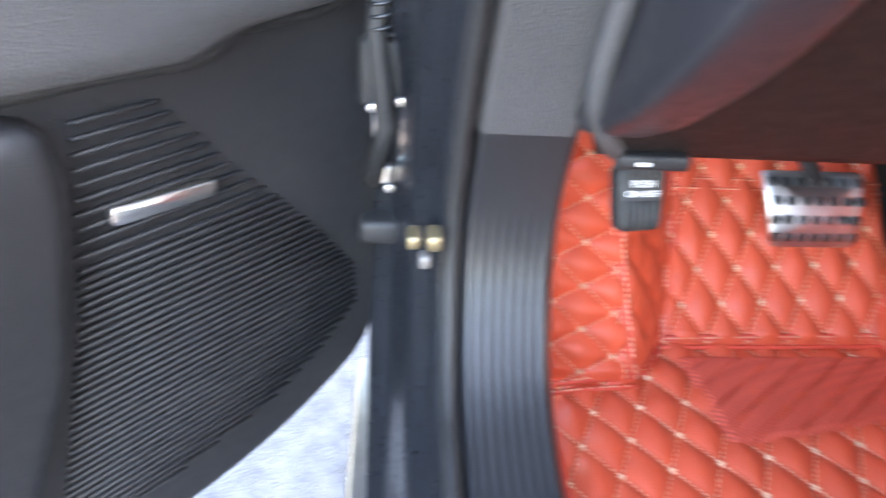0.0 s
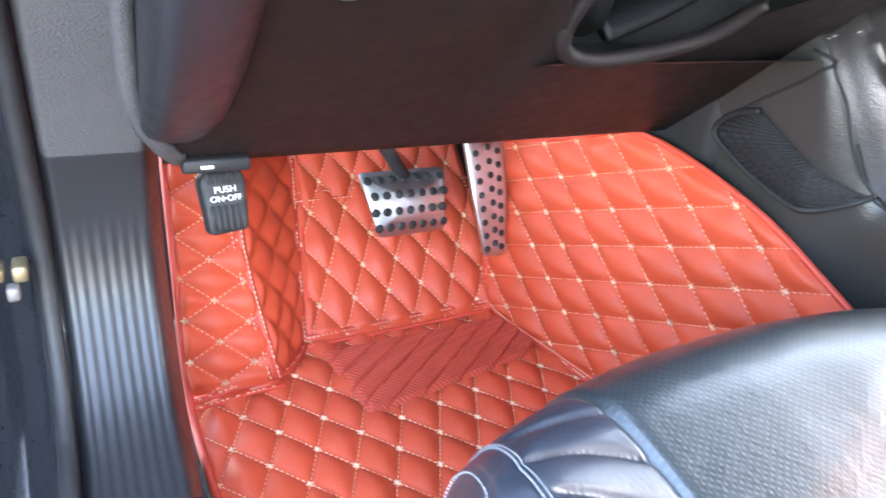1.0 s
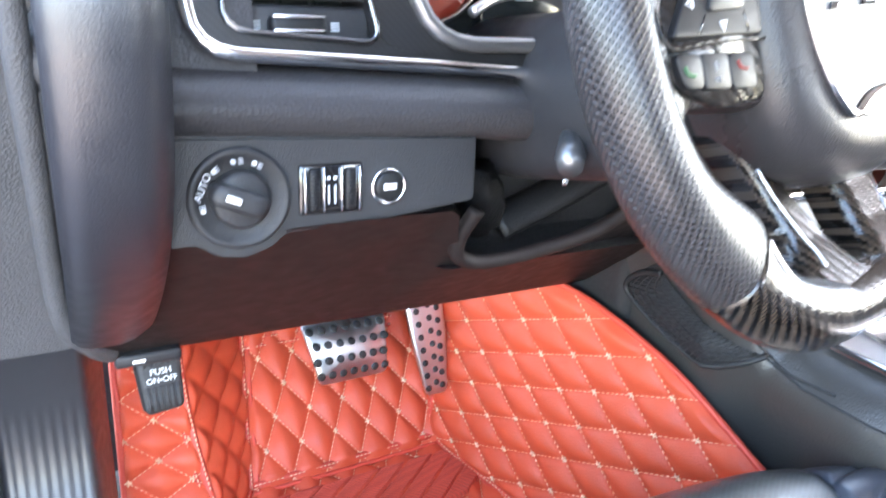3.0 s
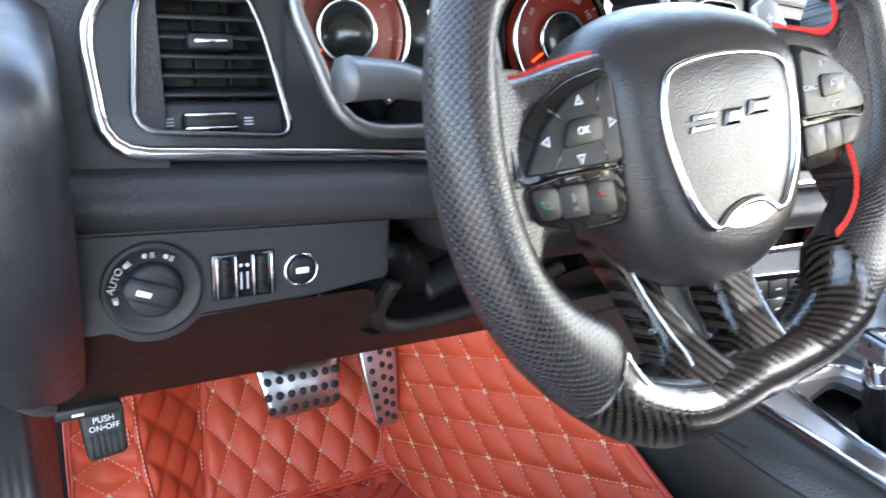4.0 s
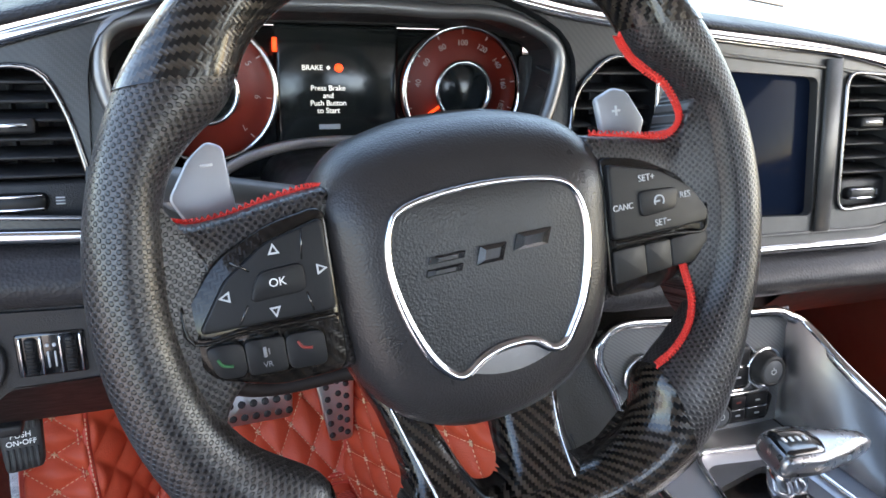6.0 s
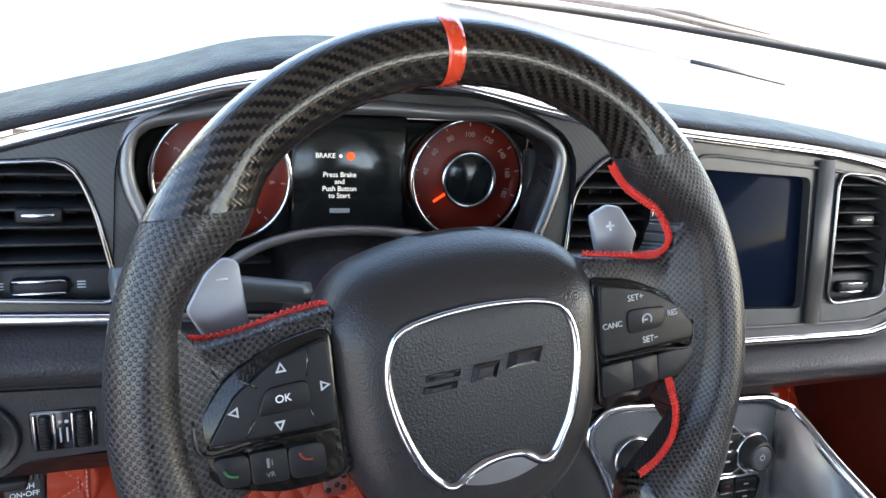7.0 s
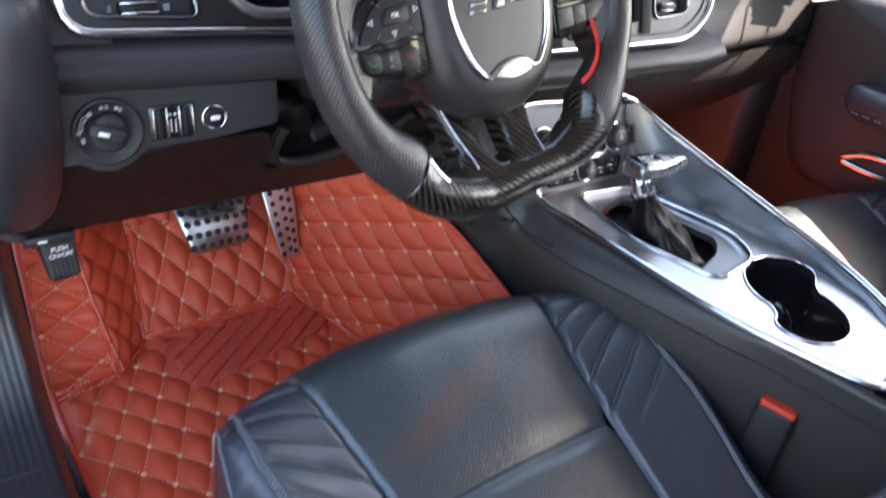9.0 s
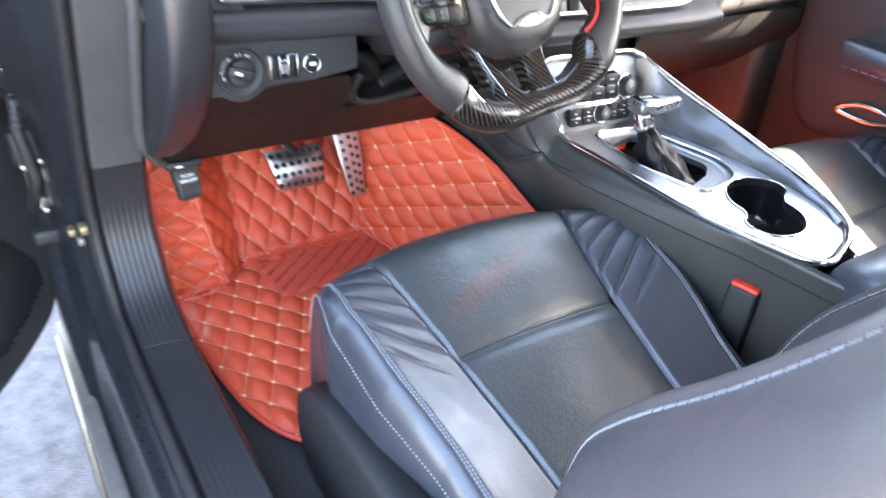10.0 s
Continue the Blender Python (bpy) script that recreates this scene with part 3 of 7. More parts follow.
for i, p in enumerate(JP):
    t = (JP[min(i + 1, len(JP) - 1)] - JP[max(i - 1, 0)]).normalized()
    nr = Vector((-t.y, t.x))
    rings.append([(x, p.x + nr.x * (o * 1.0), p.y + nr.y * o) for x, o in JAMB])
loft(bm, rings, closed=False)
bmesh.ops.recalc_face_normals(bm, faces=bm.faces[:])
tagged(part("door_jamb", bm, M_PAINT), "dusty dark painted steel door jamb", "door jamb", kind="structure")
bm = bmesh.new()
tube(bm, [(-0.458, p.x, p.y + 0.004 if p.x < 0.25 else p.y) for p in JP], 0.0075, 8)
tagged(part("door_seal", bm, M_RUBBER), "black rubber weather seal round the door opening", "weather seal", kind="structure")
bm = bmesh.new()
rbox(bm, (-0.540, -1.25, 0.155), (-0.516, 0.46, 0.200), 0.003)
strip = tagged(part("sill_strip", bm, M_STRIP), "scuffed metal strip along the outer rocker", "metal strip", kind="structure")
bm = bmesh.new()
rbox(bm, (-0.548, -1.3, 0.08), (-0.49, 0.5, 0.150), 0.01)
tagged(part("rocker", bm, M_PAINT), "dark painted rocker panel below the door", "rocker panel", kind="structure")
check = tagged(empty("door_check_bracket", (-0.483, 0.338, 0.440)), "brass-coloured door check bracket on the jamb", "bracket")
bm = bmesh.new()
rbox(bm, (-0.013, -0.010, -0.006), (-0.002, 0.012, 0.006), 0.003)
part("arm", bm, M_BRASS, check)
bm = bmesh.new()
rbox(bm, (0.003, -0.011, -0.007), (0.015, 0.012, 0.007), 0.003)
part("plate", bm, M_BRASS, check)
bm = bmesh.new()
rbox(bm, (-0.003, -0.014, -0.022), (0.007, 0.0, -0.010), 0.003)
part("stop", bm, M_STRIP, check, "dull plastic stop")
hinge = tagged(empty("hinge_assembly", (-0.515, 0.46, 0.5)), "dark steel door hinge with a bright pin", "hinge")
for z in (-0.10, 0.04, 0.15):
    bm = bmesh.new()
    rbox(bm, (-0.024, -0.03, z - 0.03), (0.016, 0.03, z + (0.03 if z > 0 else -0.005)), 0.006)
    part("leaf", bm, M_RUBBER, hinge)
    bm = bmesh.new()
    disc(bm, 0.011, z + 0.028, z + 0.045, 16, 0.002)
    part("pin", bm, M_STEEL, hinge)
bm = bmesh.new()
tube(bm, [(-0.012, -0.03, -0.06), (0.0, -0.045, 0.0), (-0.01, -0.035, 0.08), (0.006, -0.03, 0.20)], 0.009, 8)
part("cable_boot", bm, M_RUBBER, hinge)
bm = bmesh.new()
tube(bm, [(-0.006 + 0.009 * math.cos(k * 0.7), -0.036 + 0.009 * math.sin(k * 0.7), 0.075 + 0.0011 * k) for k in range(64)], 0.0016, 6)
part("spring", bm, M_PAINT, hinge, "dark coil spring")
for x, z in ((-0.012, 0.012), (0.012, 0.018), (-0.010, 0.165), (0.012, 0.125), (0.004, -0.065)):
    bm = bmesh.new()
    disc(bm, 0.0048, 0.0, 0.005, 6, 0.001)
    part("bolt", bm, M_STEEL, hinge, m=Matrix.Translation((x, -0.030, z)) @ Matrix.Rotation(radians(90), 4, "X"))

# ---- the quilted mat ----
mat_thing = tagged(empty("floor_mat", (0, 0.2, 0.2)), "red quilted leather car floor mat with cream stitching", "floor mat")
MAT_AT = Matrix.Translation((0, -0.2, -0.2))


def resample(poly, v):
    poly = [Vector(p) for p in poly]
    d = [0.0]
    for a, b in zip(poly, poly[1:]):
        d.append(d[-1] + (b - a).length)
    s = v * d[-1]
    for k in range(len(poly) - 1):
        if s <= d[k + 1] + 1e-9:
            return poly[k].lerp(poly[k + 1], (s - d[k]) / max(1e-9, d[k + 1] - d[k]))
    return poly[-1]


def quilt(name, left, right, to3, a, b, o, normal, h=0.0100, cell=0.0030, parent=None, at=None, skip=None, stitch=True, tidy=0.0012):
    """A stitched, padded panel between two edges given in panel coordinates; a, b and o are its diamond lattice."""
    lf, rt = catmull(left, 6, False), catmull(right, 6, False)
    det = a[0] * b[1] - a[1] * b[0]

    def lat(p):
        x, y = p[0] - o[0], p[1] - o[1]
        return (x * b[1] - y * b[0]) / det, (a[0] * y - a[1] * x) / det

    nrm = Vector(normal).normalized()

    def fn(u, v):
        p = resample(lf, v).lerp(resample(rt, v), u)
        i, j = lat(p)
        pad = (abs(math.sin(math.pi * i)) * abs(math.sin(math.pi * j))) ** 0.60 * (1 + 0.16 * noise.noise(Vector((math.floor(i) * 3.7, math.floor(j) * 5.1, len(name)))))
        rim = min(1, min(u, 1 - u) * 25, min(v, 1 - v) * 25)
        wob = noise.noise(Vector((p[0] * 16, p[1] * 16, len(name)))) * tidy
        return Vector(to3(p[0], p[1])) + nrm * (h * pad * rim + wob)

    wu = max((Vector(x) - Vector(y)).length for x, y in zip((lf[0], lf[-1]), (rt[0], rt[-1])))
    wv = sum((y - x).length for x, y in zip(lf, lf[1:]))
    bm = bmesh.new()
    surface(bm, fn, int(wu / cell), int(wv / cell), (wu, wv))
    bm.normal_update()
    if sum((f.normal for f in bm.faces), Vector()).dot(nrm) < 0:
        bmesh.ops.reverse_faces(bm, faces=bm.faces[:])
    ob = part(name, bm, M_RED, parent or mat_thing, m=at if at is not None else MAT_AT)
    if not stitch:
        return ob
    poly = list(lf) + list(reversed(rt))

    def inside(p):
        hit = False
        for q, r in zip(poly, poly[1:] + poly[:1]):
            if (q.y > p[1]) != (r.y > p[1]) and p[0] < (r.x - q.x) * (p[1] - q.y) / (r.y - q.y) + q.x:
                hit = not hit
        return hit

    bm = bmesh.new()
    grid = [lat(p) for p in poly]
    i0, i1 = int(min(g[0] for g in grid)) - 1, int(max(g[0] for g in grid)) + 1
    j0, j1 = int(min(g[1] for g in grid)) - 1, int(max(g[1] for g in grid)) + 1
    for along_i in (True, False):
        for k in range(*((i0, i1 + 1) if along_i else (j0, j1 + 1))):
            lo, hi = (j0, j1) if along_i else (i0, i1)
            span = b if along_i else a
            ln = math.hypot(*span)
            cnt = int((hi - lo) * ln / 0.0062)
            for s in range(cnt):
                c = lo + (s + 0.25) * 0.0062 / ln
                e = c + 0.0036 / ln
                ij = [(k, c), (k, e)] if along_i else [(c, k), (e, k)]
                pq = [(o[0] + i * a[0] + j * b[0], o[1] + i * a[1] + j * b[1]) for i, j in ij]
                if inside(pq[0]) and inside(pq[1]):
                    wob = [noise.noise(Vector((p[0] * 16, p[1] * 16, len(name)))) * tidy for p in pq]
                    bead(bm, Vector(to3(*pq[0])) + nrm * (wob[0] + 0.0020), Vector(to3(*pq[1])) + nrm * (wob[1] + 0.0020), 0.00045, 0.0008, nrm)
    for i in range(i0, i1 + 1):
        for j in range(j0, j1 + 1):
            p = (o[0] + i * a[0] + j * b[0], o[1] + i * a[1] + j * b[1])
            if inside(p):
                la, lb = Vector(a).normalized() * 0.0058, Vector(b).normalized() * 0.0058
                wob = noise.noise(Vector((p[0] * 16, p[1] * 16, len(name)))) * tidy
                for d in (la + lb, la - lb):
                    d = d.normalized() * 0.0038
                    bead(bm, Vector(to3(p[0] - d[0], p[1] - d[1])) + nrm * (wob + 0.0019), Vector(to3(p[0] + d[0], p[1] + d[1])) + nrm * (wob + 0.0022), 0.0009, 0.0014, nrm)
    th = part("stitching", bm, M_THREAD, ob, "cream diamond stitching", smooth=False)
    th["kind"] = "stuff"
    return ob


def x_wall(y, z):
    return (0.156 - 0.24 * y + 0.118 * z, y, z)


quilt("floor_panel", [(-0.235, -0.035), (-0.285, 0.0), (-0.316, 0.06), (-0.332, 0.14), (-0.340, 0.26), (-0.342, 0.50)],
      [(0.20, -0.035), (0.185, 0.04), (0.165, 0.14), (0.145, 0.26), (0.115, 0.35), (0.095, 0.52)],
      lambda p, q: (p, q, 0.213), (0.030, -0.036), (0.021, 0.044), (-0.237, 0.293), (0, 0, 1))
quilt("footrest_panel", [(-0.345, 0.0), (-0.342, 0.15), (-0.336, 0.33)], [(-0.247, 0.0), (-0.268, 0.15), (-0.268, 0.33)],
      lambda p, q: (p, 0.40 + 0.495 * q, 0.228 + 0.869 * q), (0.034, 0.0170), (0.034, -0.0285), (-0.307, 0.0995), (0, -0.869, 0.495))
quilt("slope_panel", [(-0.200, -0.005), (-0.185, 0.12), (-0.172, 0.23), (-0.165, 0.34)], [(0.105, -0.005), (0.085, 0.12), (0.078, 0.23), (0.070, 0.34)],
      lambda p, q: (p, 0.470 + 0.689 * q, 0.222 + 0.725 * q), (0.028, -0.039), (0.020, 0.042), (-0.103, 0.087), (0, -0.725, 0.689))
quilt("tunnel_panel", [(0.49, 0.222), (0.35, 0.222), (0.20, 0.222), (0.05, 0.222), (-0.06, 0.222)], [(0.56, 0.435), (0.42, 0.488), (0.33, 0.520), (0.195, 0.494), (0.084, 0.444), (-0.06, 0.37)],
      x_wall, (-0.0440, 0.0200), (-0.0375, -0.0295), (0.374, 0.458), (-1, -0.24, 0.118))
# inner side of the raised footrest
EDGE_A = [Vector((p, 0.40 + 0.495 * q, 0.228 + 0.869 * q)) for p, q in ((-0.246, 0.0), (-0.268, 0.15), (-0.268, 0.33))]
EDGE_B = [Vector((p, 0.470 + 0.689 * q, 0.222 + 0.725 * q)) for p, q in ((-0.200, -0.005), (-0.185, 0.12), (-0.165, 0.34))]
quilt("footrest_side", [(0, 0), (0, 0.33)], [(0.12, 0), (0.12, 0.33)], lambda p, q: resample(EDGE_A, q / 0.33).lerp(resample(EDGE_B, q / 0.33), p / 0.12),
      (0.030, 0.028), (-0.030, 0.028), (0.03, 0.05), (0.8, -0.5, 0.2), 0.0072, stitch=False)


def piping(path, r=0.0034, stitch=True, nrm=(0, -0.4, 0.9), label=""):
    bm = bmesh.new()
    path = catmull(path, 5, False)
    tube(bm, path, r, 8)
    ob = part("piping", bm, M_PIPE, mat_thing, label, m=MAT_AT)
    if stitch:
        bm = bmesh.new()
        stitches(bm, [p + Vector(nrm).normalized() * r * 0.95 for p in path], 0.0058, 0.62, 0.0007, 0.0008, nrm)
        th = part("stitching", bm, M_THREAD, ob, smooth=False)
        th["kind"] = "stuff"
    return ob


def slope(p, q):
    return (p, 0.470 + 0.689 * q, 0.2245 + 0.725 * q)


def rest(p, q):
    return (p, 0.40 + 0.495 * q, 0.230 + 0.869 * q)


piping([rest(-0.249, 0.0), rest(-0.270, 0.15), rest(-0.270, 0.33)], 0.0045, True, (0.3, -0.8, 0.5))
piping([rest(-0.258, 0.0), rest(-0.279, 0.15), rest(-0.279, 0.33)], 0.0030, True, (0, -0.8, 0.5))
piping([slope(-0.199, -0.004), slope(-0.185, 0.12), slope(-0.172, 0.23), slope(-0.166, 0.34)], 0.0036, True, (0.2, -0.7, 0.6))
piping([slope(-0.190, -0.004), slope(-0.177, 0.12), slope(-0.164, 0.23), slope(-0.158, 0.34)], 0.0026, False)
piping([(-0.345, 0.397, 0.222), (-0.30, 0.402, 0.226), (-0.247, 0.408, 0.228), (-0.215, 0.44, 0.222), (-0.200, 0.468, 0.222)], 0.0040)
piping([(-0.345, 0.388, 0.219), (-0.30, 0.393, 0.221), (-0.243, 0.399, 0.221)], 0.0028)
piping([slope(-0.196, 0.002), slope(-0.06, 0.006), slope(0.098, 0.010)], 0.0042, True, (0, -0.8, 0.6))
piping([slope(-0.196, -0.008), slope(-0.06, -0.006), slope(0.10, -0.002)], 0.0030, False)
piping([slope(-0.178, 0.180), slope(-0.06, 0.180), slope(0.08, 0.180)], 0.0032, True, (0, -0.8, 0.6))
piping([slope(-0.178, 0.192), slope(-0.06, 0.192), slope(0.08, 0.192)], 0.0026, True, (0, -0.8, 0.6))
piping([x_wall(0.50, 0.30), x_wall(0.475, 0.228), x_wall(0.35, 0.221), x_wall(0.20, 0.221), x_wall(0.03, 0.221)], 0.0042, True, (-0.7, -0.2, 0.7))
piping([(0.088, 0.468, 0.218), (0.094, 0.35, 0.218), (0.128, 0.20, 0.218), (0.165, 0.03, 0.218)], 0.0028, True, (0, 0, 1))
piping([x_wall(0.56, 0.435), x_wall(0.42, 0.488), x_wall(0.33, 0.521), x_wall(0.195, 0.495), x_wall(0.084, 0.445), x_wall(-0.06, 0.371)], 0.0038, False, (-1, 0, 0))
piping([rest(-0.338, 0.33), rest(-0.343, 0.15), rest(-0.346, 0.0), (-0.344, 0.26, 0.216), (-0.334, 0.14, 0.216), (-0.318, 0.06, 0.216), (-0.287, -0.002, 0.216), (-0.237, -0.037, 0.216), (-0.1, -0.04, 0.216)], 0.0045, False)

# heel pad: ribbed rubber with slanting grooves
bm = bmesh.new()
hl, hr = [(-0.168, 0.318), (-0.178, 0.385), (-0.184, 0.448)], [(0.062, 0.362), (0.102, 0.392), (0.070, 0.455)]


def heel(u, v):
    p = resample(hl, v).lerp(resample(hr, v), u)
    c = (p.x * 0.62 - p.y * 0.78) / 0.0245
    g = abs((c % 1.0) - 0.5) * 2
    rise = min(1.0, (1 - g) * 5.0) if g > 0.8 else 1.0
    rim = min(1, min(u, 1 - u) * 30, min(v, 1 - v) * 18)
    tooth = 0.0004 * (1 if int((p.x * 0.78 + p.y * 0.62) / 0.0026) % 2 else -1)
    return (p.x, p.y, 0.2185 + (0.0050 * rise + tooth) * rim)


surface(bm, heel, 190, 110, (0.26, 0.13))
part("heel_pad", bm, M_HEEL, mat_thing, "ribbed red heel pad", m=MAT_AT)

# ---- pedals ----
def pedal_with_dots(name, outline, rows, dot, m, label, curve, arm):
    root = tagged(empty(name, m=m), label, "pedal")
    bm = bmesh.new()
    xs = [p[0] for p in outline]
    ys = [p[1] for p in outline]
    pillow(bm, outline, [(0.97, -0.008), (1.0, -0.004), (1.0, -0.0015), (0.97, 0.0), (0.86, 0.0004), (0.6, 0.0006), (0.3, 0.0006)])
    for v in bm.verts:
        v.co.z += curve(v.co.x, v.co.y)
    part("face", bm, M_STEEL, root, "brushed steel pedal face")
    for x, y in rows:
        bm = bmesh.new()
        ring = [(x + dot * math.cos(2 * math.pi * k / 14), y + dot * math.sin(2 * math.pi * k / 14)) for k in range(14)]
        pillow(bm, ring, [(1, -0.002), (1, 0.0010), (0.85, 0.0022), (0.5, 0.0026)], (x, y))
        for v in bm.verts:
            v.co.z += curve(v.co.x, v.co.y)
        part("rubber_stud", bm, M_RUBBER, root)
    bm = bmesh.new()
    tube(bm, arm, 0.009, 8, flat=0.6)
    part("arm", bm, M_RUBBER, root)
    return root


ux, uy = Vector((0.985, 0.12, -0.02)).normalized(), Vector((0.03, 0.42, 0.91)).normalized()
uz = ux.cross(uy).normalized()
BRAKE = Matrix(((ux.x, uy.x, uz.x, -0.063), (ux.y, uy.y, uz.y, 0.482), (ux.z, uy.z, uz.z, 0.394), (0, 0, 0, 1)))
b_out = rounded([(-0.045, -0.040), (0.050, -0.040), (0.059, 0.040), (-0.061, 0.040)], 0.008)
dots = []
for r, y in enumerate((0.029, 0.010, -0.010, -0.029)):
    half = 0.050 - 0.0016 * r
    for k in range(7):
        dots.append((-half + 2 * half * k / 6 + (0.003 if r % 2 else 0) - 0.002, y))
pedal_with_dots("brake_pedal", b_out, dots, 0.0052, BRAKE, "perforated brushed steel brake pedal with black rubber studs", lambda x, y: -0.010 * (y / 0.04) ** 2 - 0.006 * max(0, y / 0.04), [(0.0, 0.03, -0.012), (-0.03, 0.07, 0.0), (-0.045, 0.13, 0.02)])
ux, uy = Vector((0.99, 0.10, 0.02)).normalized(), Vector((-0.30, 0.30, 0.90)).normalized()
uz = ux.cross(uy).normalized()
uy = uz.cross(ux)
GAS = Matrix(((ux.x, uy.x, uz.x, 0.046), (ux.y, uy.y, uz.y, 0.478), (ux.z, uy.z, uz.z, 0.392), (0, 0, 0, 1)))
g_out = rounded([(-0.014, -0.078), (0.018, -0.080), (0.026, 0.0), (0.030, 0.085), (-0.030, 0.088), (-0.026, 0.0)], 0.008)
dots = []
for r in range(9):
    y = -0.068 + 0.0178 * r
    w = 0.011 + 0.0008 * r
    dots += [(-w, y), (w * 0.15, y + 0.006), (w, y)]
pedal_with_dots("accelerator_pedal", g_out, dots, 0.0044, GAS, "narrow perforated steel accelerator pedal with rubber studs", lambda x, y: -0.05 * y * y / 0.08 + 0.002, [(0, 0.0, -0.012), (0.0, 0.05, -0.03), (-0.01, 0.12, -0.03)])

park = tagged(empty("parking_brake_pedal", m=pose(-0.309, 0.347, 0.478, 68, 0, 5)), "black rubber parking brake pedal with white lettering", "pedal")
bm = bmesh.new()
pillow(bm, rounded([(-0.017, -0.028), (0.018, -0.026), (0.020, 0.022), (0.014, 0.030), (-0.014, 0.030), (-0.021, 0.022)], 0.006), [(0.95, -0.022), (1, -0.018), (1, -0.003), (0.94, 0.0), (0.7, 0.001)])
part("pad", bm, M_RUBBER, park)
for k in range(6):
    x = -0.0135 + 0.0054 * k
    for y0, y1 in ((-0.024, -0.002), (0.017, 0.027)):
        bm = bmesh.new()
        rbox(bm, (x - 0.0016, y0, -0.001), (x + 0.0016, y1, 0.0026), 0.0008, 1)
        part("rib", bm, M_RUBBER, park)
text_part("lettering", "PUSH", 0.0082, M_WHITE, park, Matrix.Translation((0.0, 0.0115, 0.0018)))
text_part("lettering", "ON•OFF", 0.0075, M_WHITE, park, Matrix.Translation((0.0, 0.0035, 0.0018)))
bm = bmesh.new()
tube(bm, [(0, 0.02, -0.015), (0.0, 0.055, -0.01), (0.0, 0.10, -0.01)], 0.010, 8, flat=0.5)
part("lever", bm, M_RUBBER, park)


# ---- dashboard ----
dash = tagged(empty("dashboard", (0.37, 0.3, 0.7)), "black leather-grained dashboard with silver-rimmed bezels", "dashboard")
DASH_AT = Matrix.Translation((-0.37, -0.3, -0.7))


def dpart(name, bm, material, label="", smooth=True, parent=None, m=None):
    return part(name, bm, material, parent or dash, label, smooth, (DASH_AT if parent is None else Matrix()) @ (m if m is not None else Matrix()))


def interp(x, table):
    for (a, p), (b, q) in zip(table, table[1:]):
        if x <= b:
            t = min(1, max(0, (x - a) / (b - a)))
            return p + (q - p) * t
    return table[-1][1]


TOP_PTS = catmull([(-0.42, 0.862), (-0.34, 0.893), (-0.255, 0.918), (-0.175, 0.940), (-0.09, 0.964), (0.0, 0.970), (0.096, 0.960), (0.153, 0.948), (0.26, 0.936), (0.40, 0.926), (0.509, 0.914), (0.62, 0.900), (0.85, 0.885), (1.15, 0.875)], 6, False)
TOP = [(p.x, p.y) for p in TOP_PTS]


def top_z(x):
    return interp(x, TOP)


def face_y(z):
    return 0.165 + 0.28 * (z - 0.85)


def pad(u, v):
    x = -0.405 + 1.53 * u
    z = top_z(x)
    y = face_y(z)
    back, zb = glass_base(min(1.10, max(-0.36, x)))
    zb = min(zb, z + 0.004)
    lip = 0.034 * min(1, max(0, (x - 0.58) / 0.06))
    prof = [(back + 0.004, zb), (0.5 * back + 0.5 * (y + 0.16), 0.5 * (zb + z) + 0.002), (y + 0.16, z + 0.006), (y + 0.07, z + 0.012), (y + 0.014 + 0.5 * lip, z + 0.0135), (y + 0.001 + lip, z + 0.0105), (y + 0.001 + lip, z + 0.0060), (y + 0.010 + lip, z + 0.0045), (y + 0.03 + lip, z + 0.004)]
    q = catmull(prof, 4, False)
    k = v * (len(q) - 1)
    i = min(int(k), len(q) - 2)
    p = q[i].lerp(q[i + 1], k - i)
    return (x, p.x, p.y)


bm = bmesh.new()
surface(bm, lambda u, v: pad(u, 0.33 + 0.67 * v), 90, 26, (1.5, 0.3))
bmesh.ops.recalc_face_normals(bm, faces=bm.faces[:])
dpart("dash_pad", bm, M_DASHTOP, "black grained padded dash brow")
bm = bmesh.new()
surface(bm, lambda u, v: pad(u, 0.33 * v), 90, 14, (1.5, 0.5))
bmesh.ops.recalc_face_normals(bm, faces=bm.faces[:])
dpart("dash_upper", bm, M_DASHGLOSS, "smooth black dash top under the glass")
bm = bmesh.new()
tube(bm, [(0.655, 0.712, top_z(0.655) + 0.016), (0.72, 0.672, top_z(0.72) + 0.016), (0.785, 0.628, top_z(0.785) + 0.014)], 0.005, 6, flat=0.5)
dpart("defroster_slot", bm, M_RUBBER)

# leather cheek at the outer end of the bezel


def cheek(u, v):
    x = -0.366 + 0.10 * u
    z = 0.785 + (top_z(x) + 0.004 - 0.785) * v
    return (x, face_y(z) + 0.004 + 0.030 * max(0.0, (-0.335 - x) / 0.031) ** 2, z)


bm = bmesh.new()
surface(bm, cheek, 16, 16, (0.10, 0.13))
bmesh.ops.recalc_face_normals(bm, faces=bm.faces[:])
dpart("dash_cheek", bm, M_DASH, "grained leather end of the dash face")

# front bezel, flat in its own plane
BZ = Matrix(((1, 0, 0, 0), (0, 0.2696, -0.963, 0.165), (0, 0.963, 0.2696, 0.85), (0, 0, 0, 1)))


def bz(pts):
    return [(x, (z - 0.85) * 1.0385) for x, z in pts]


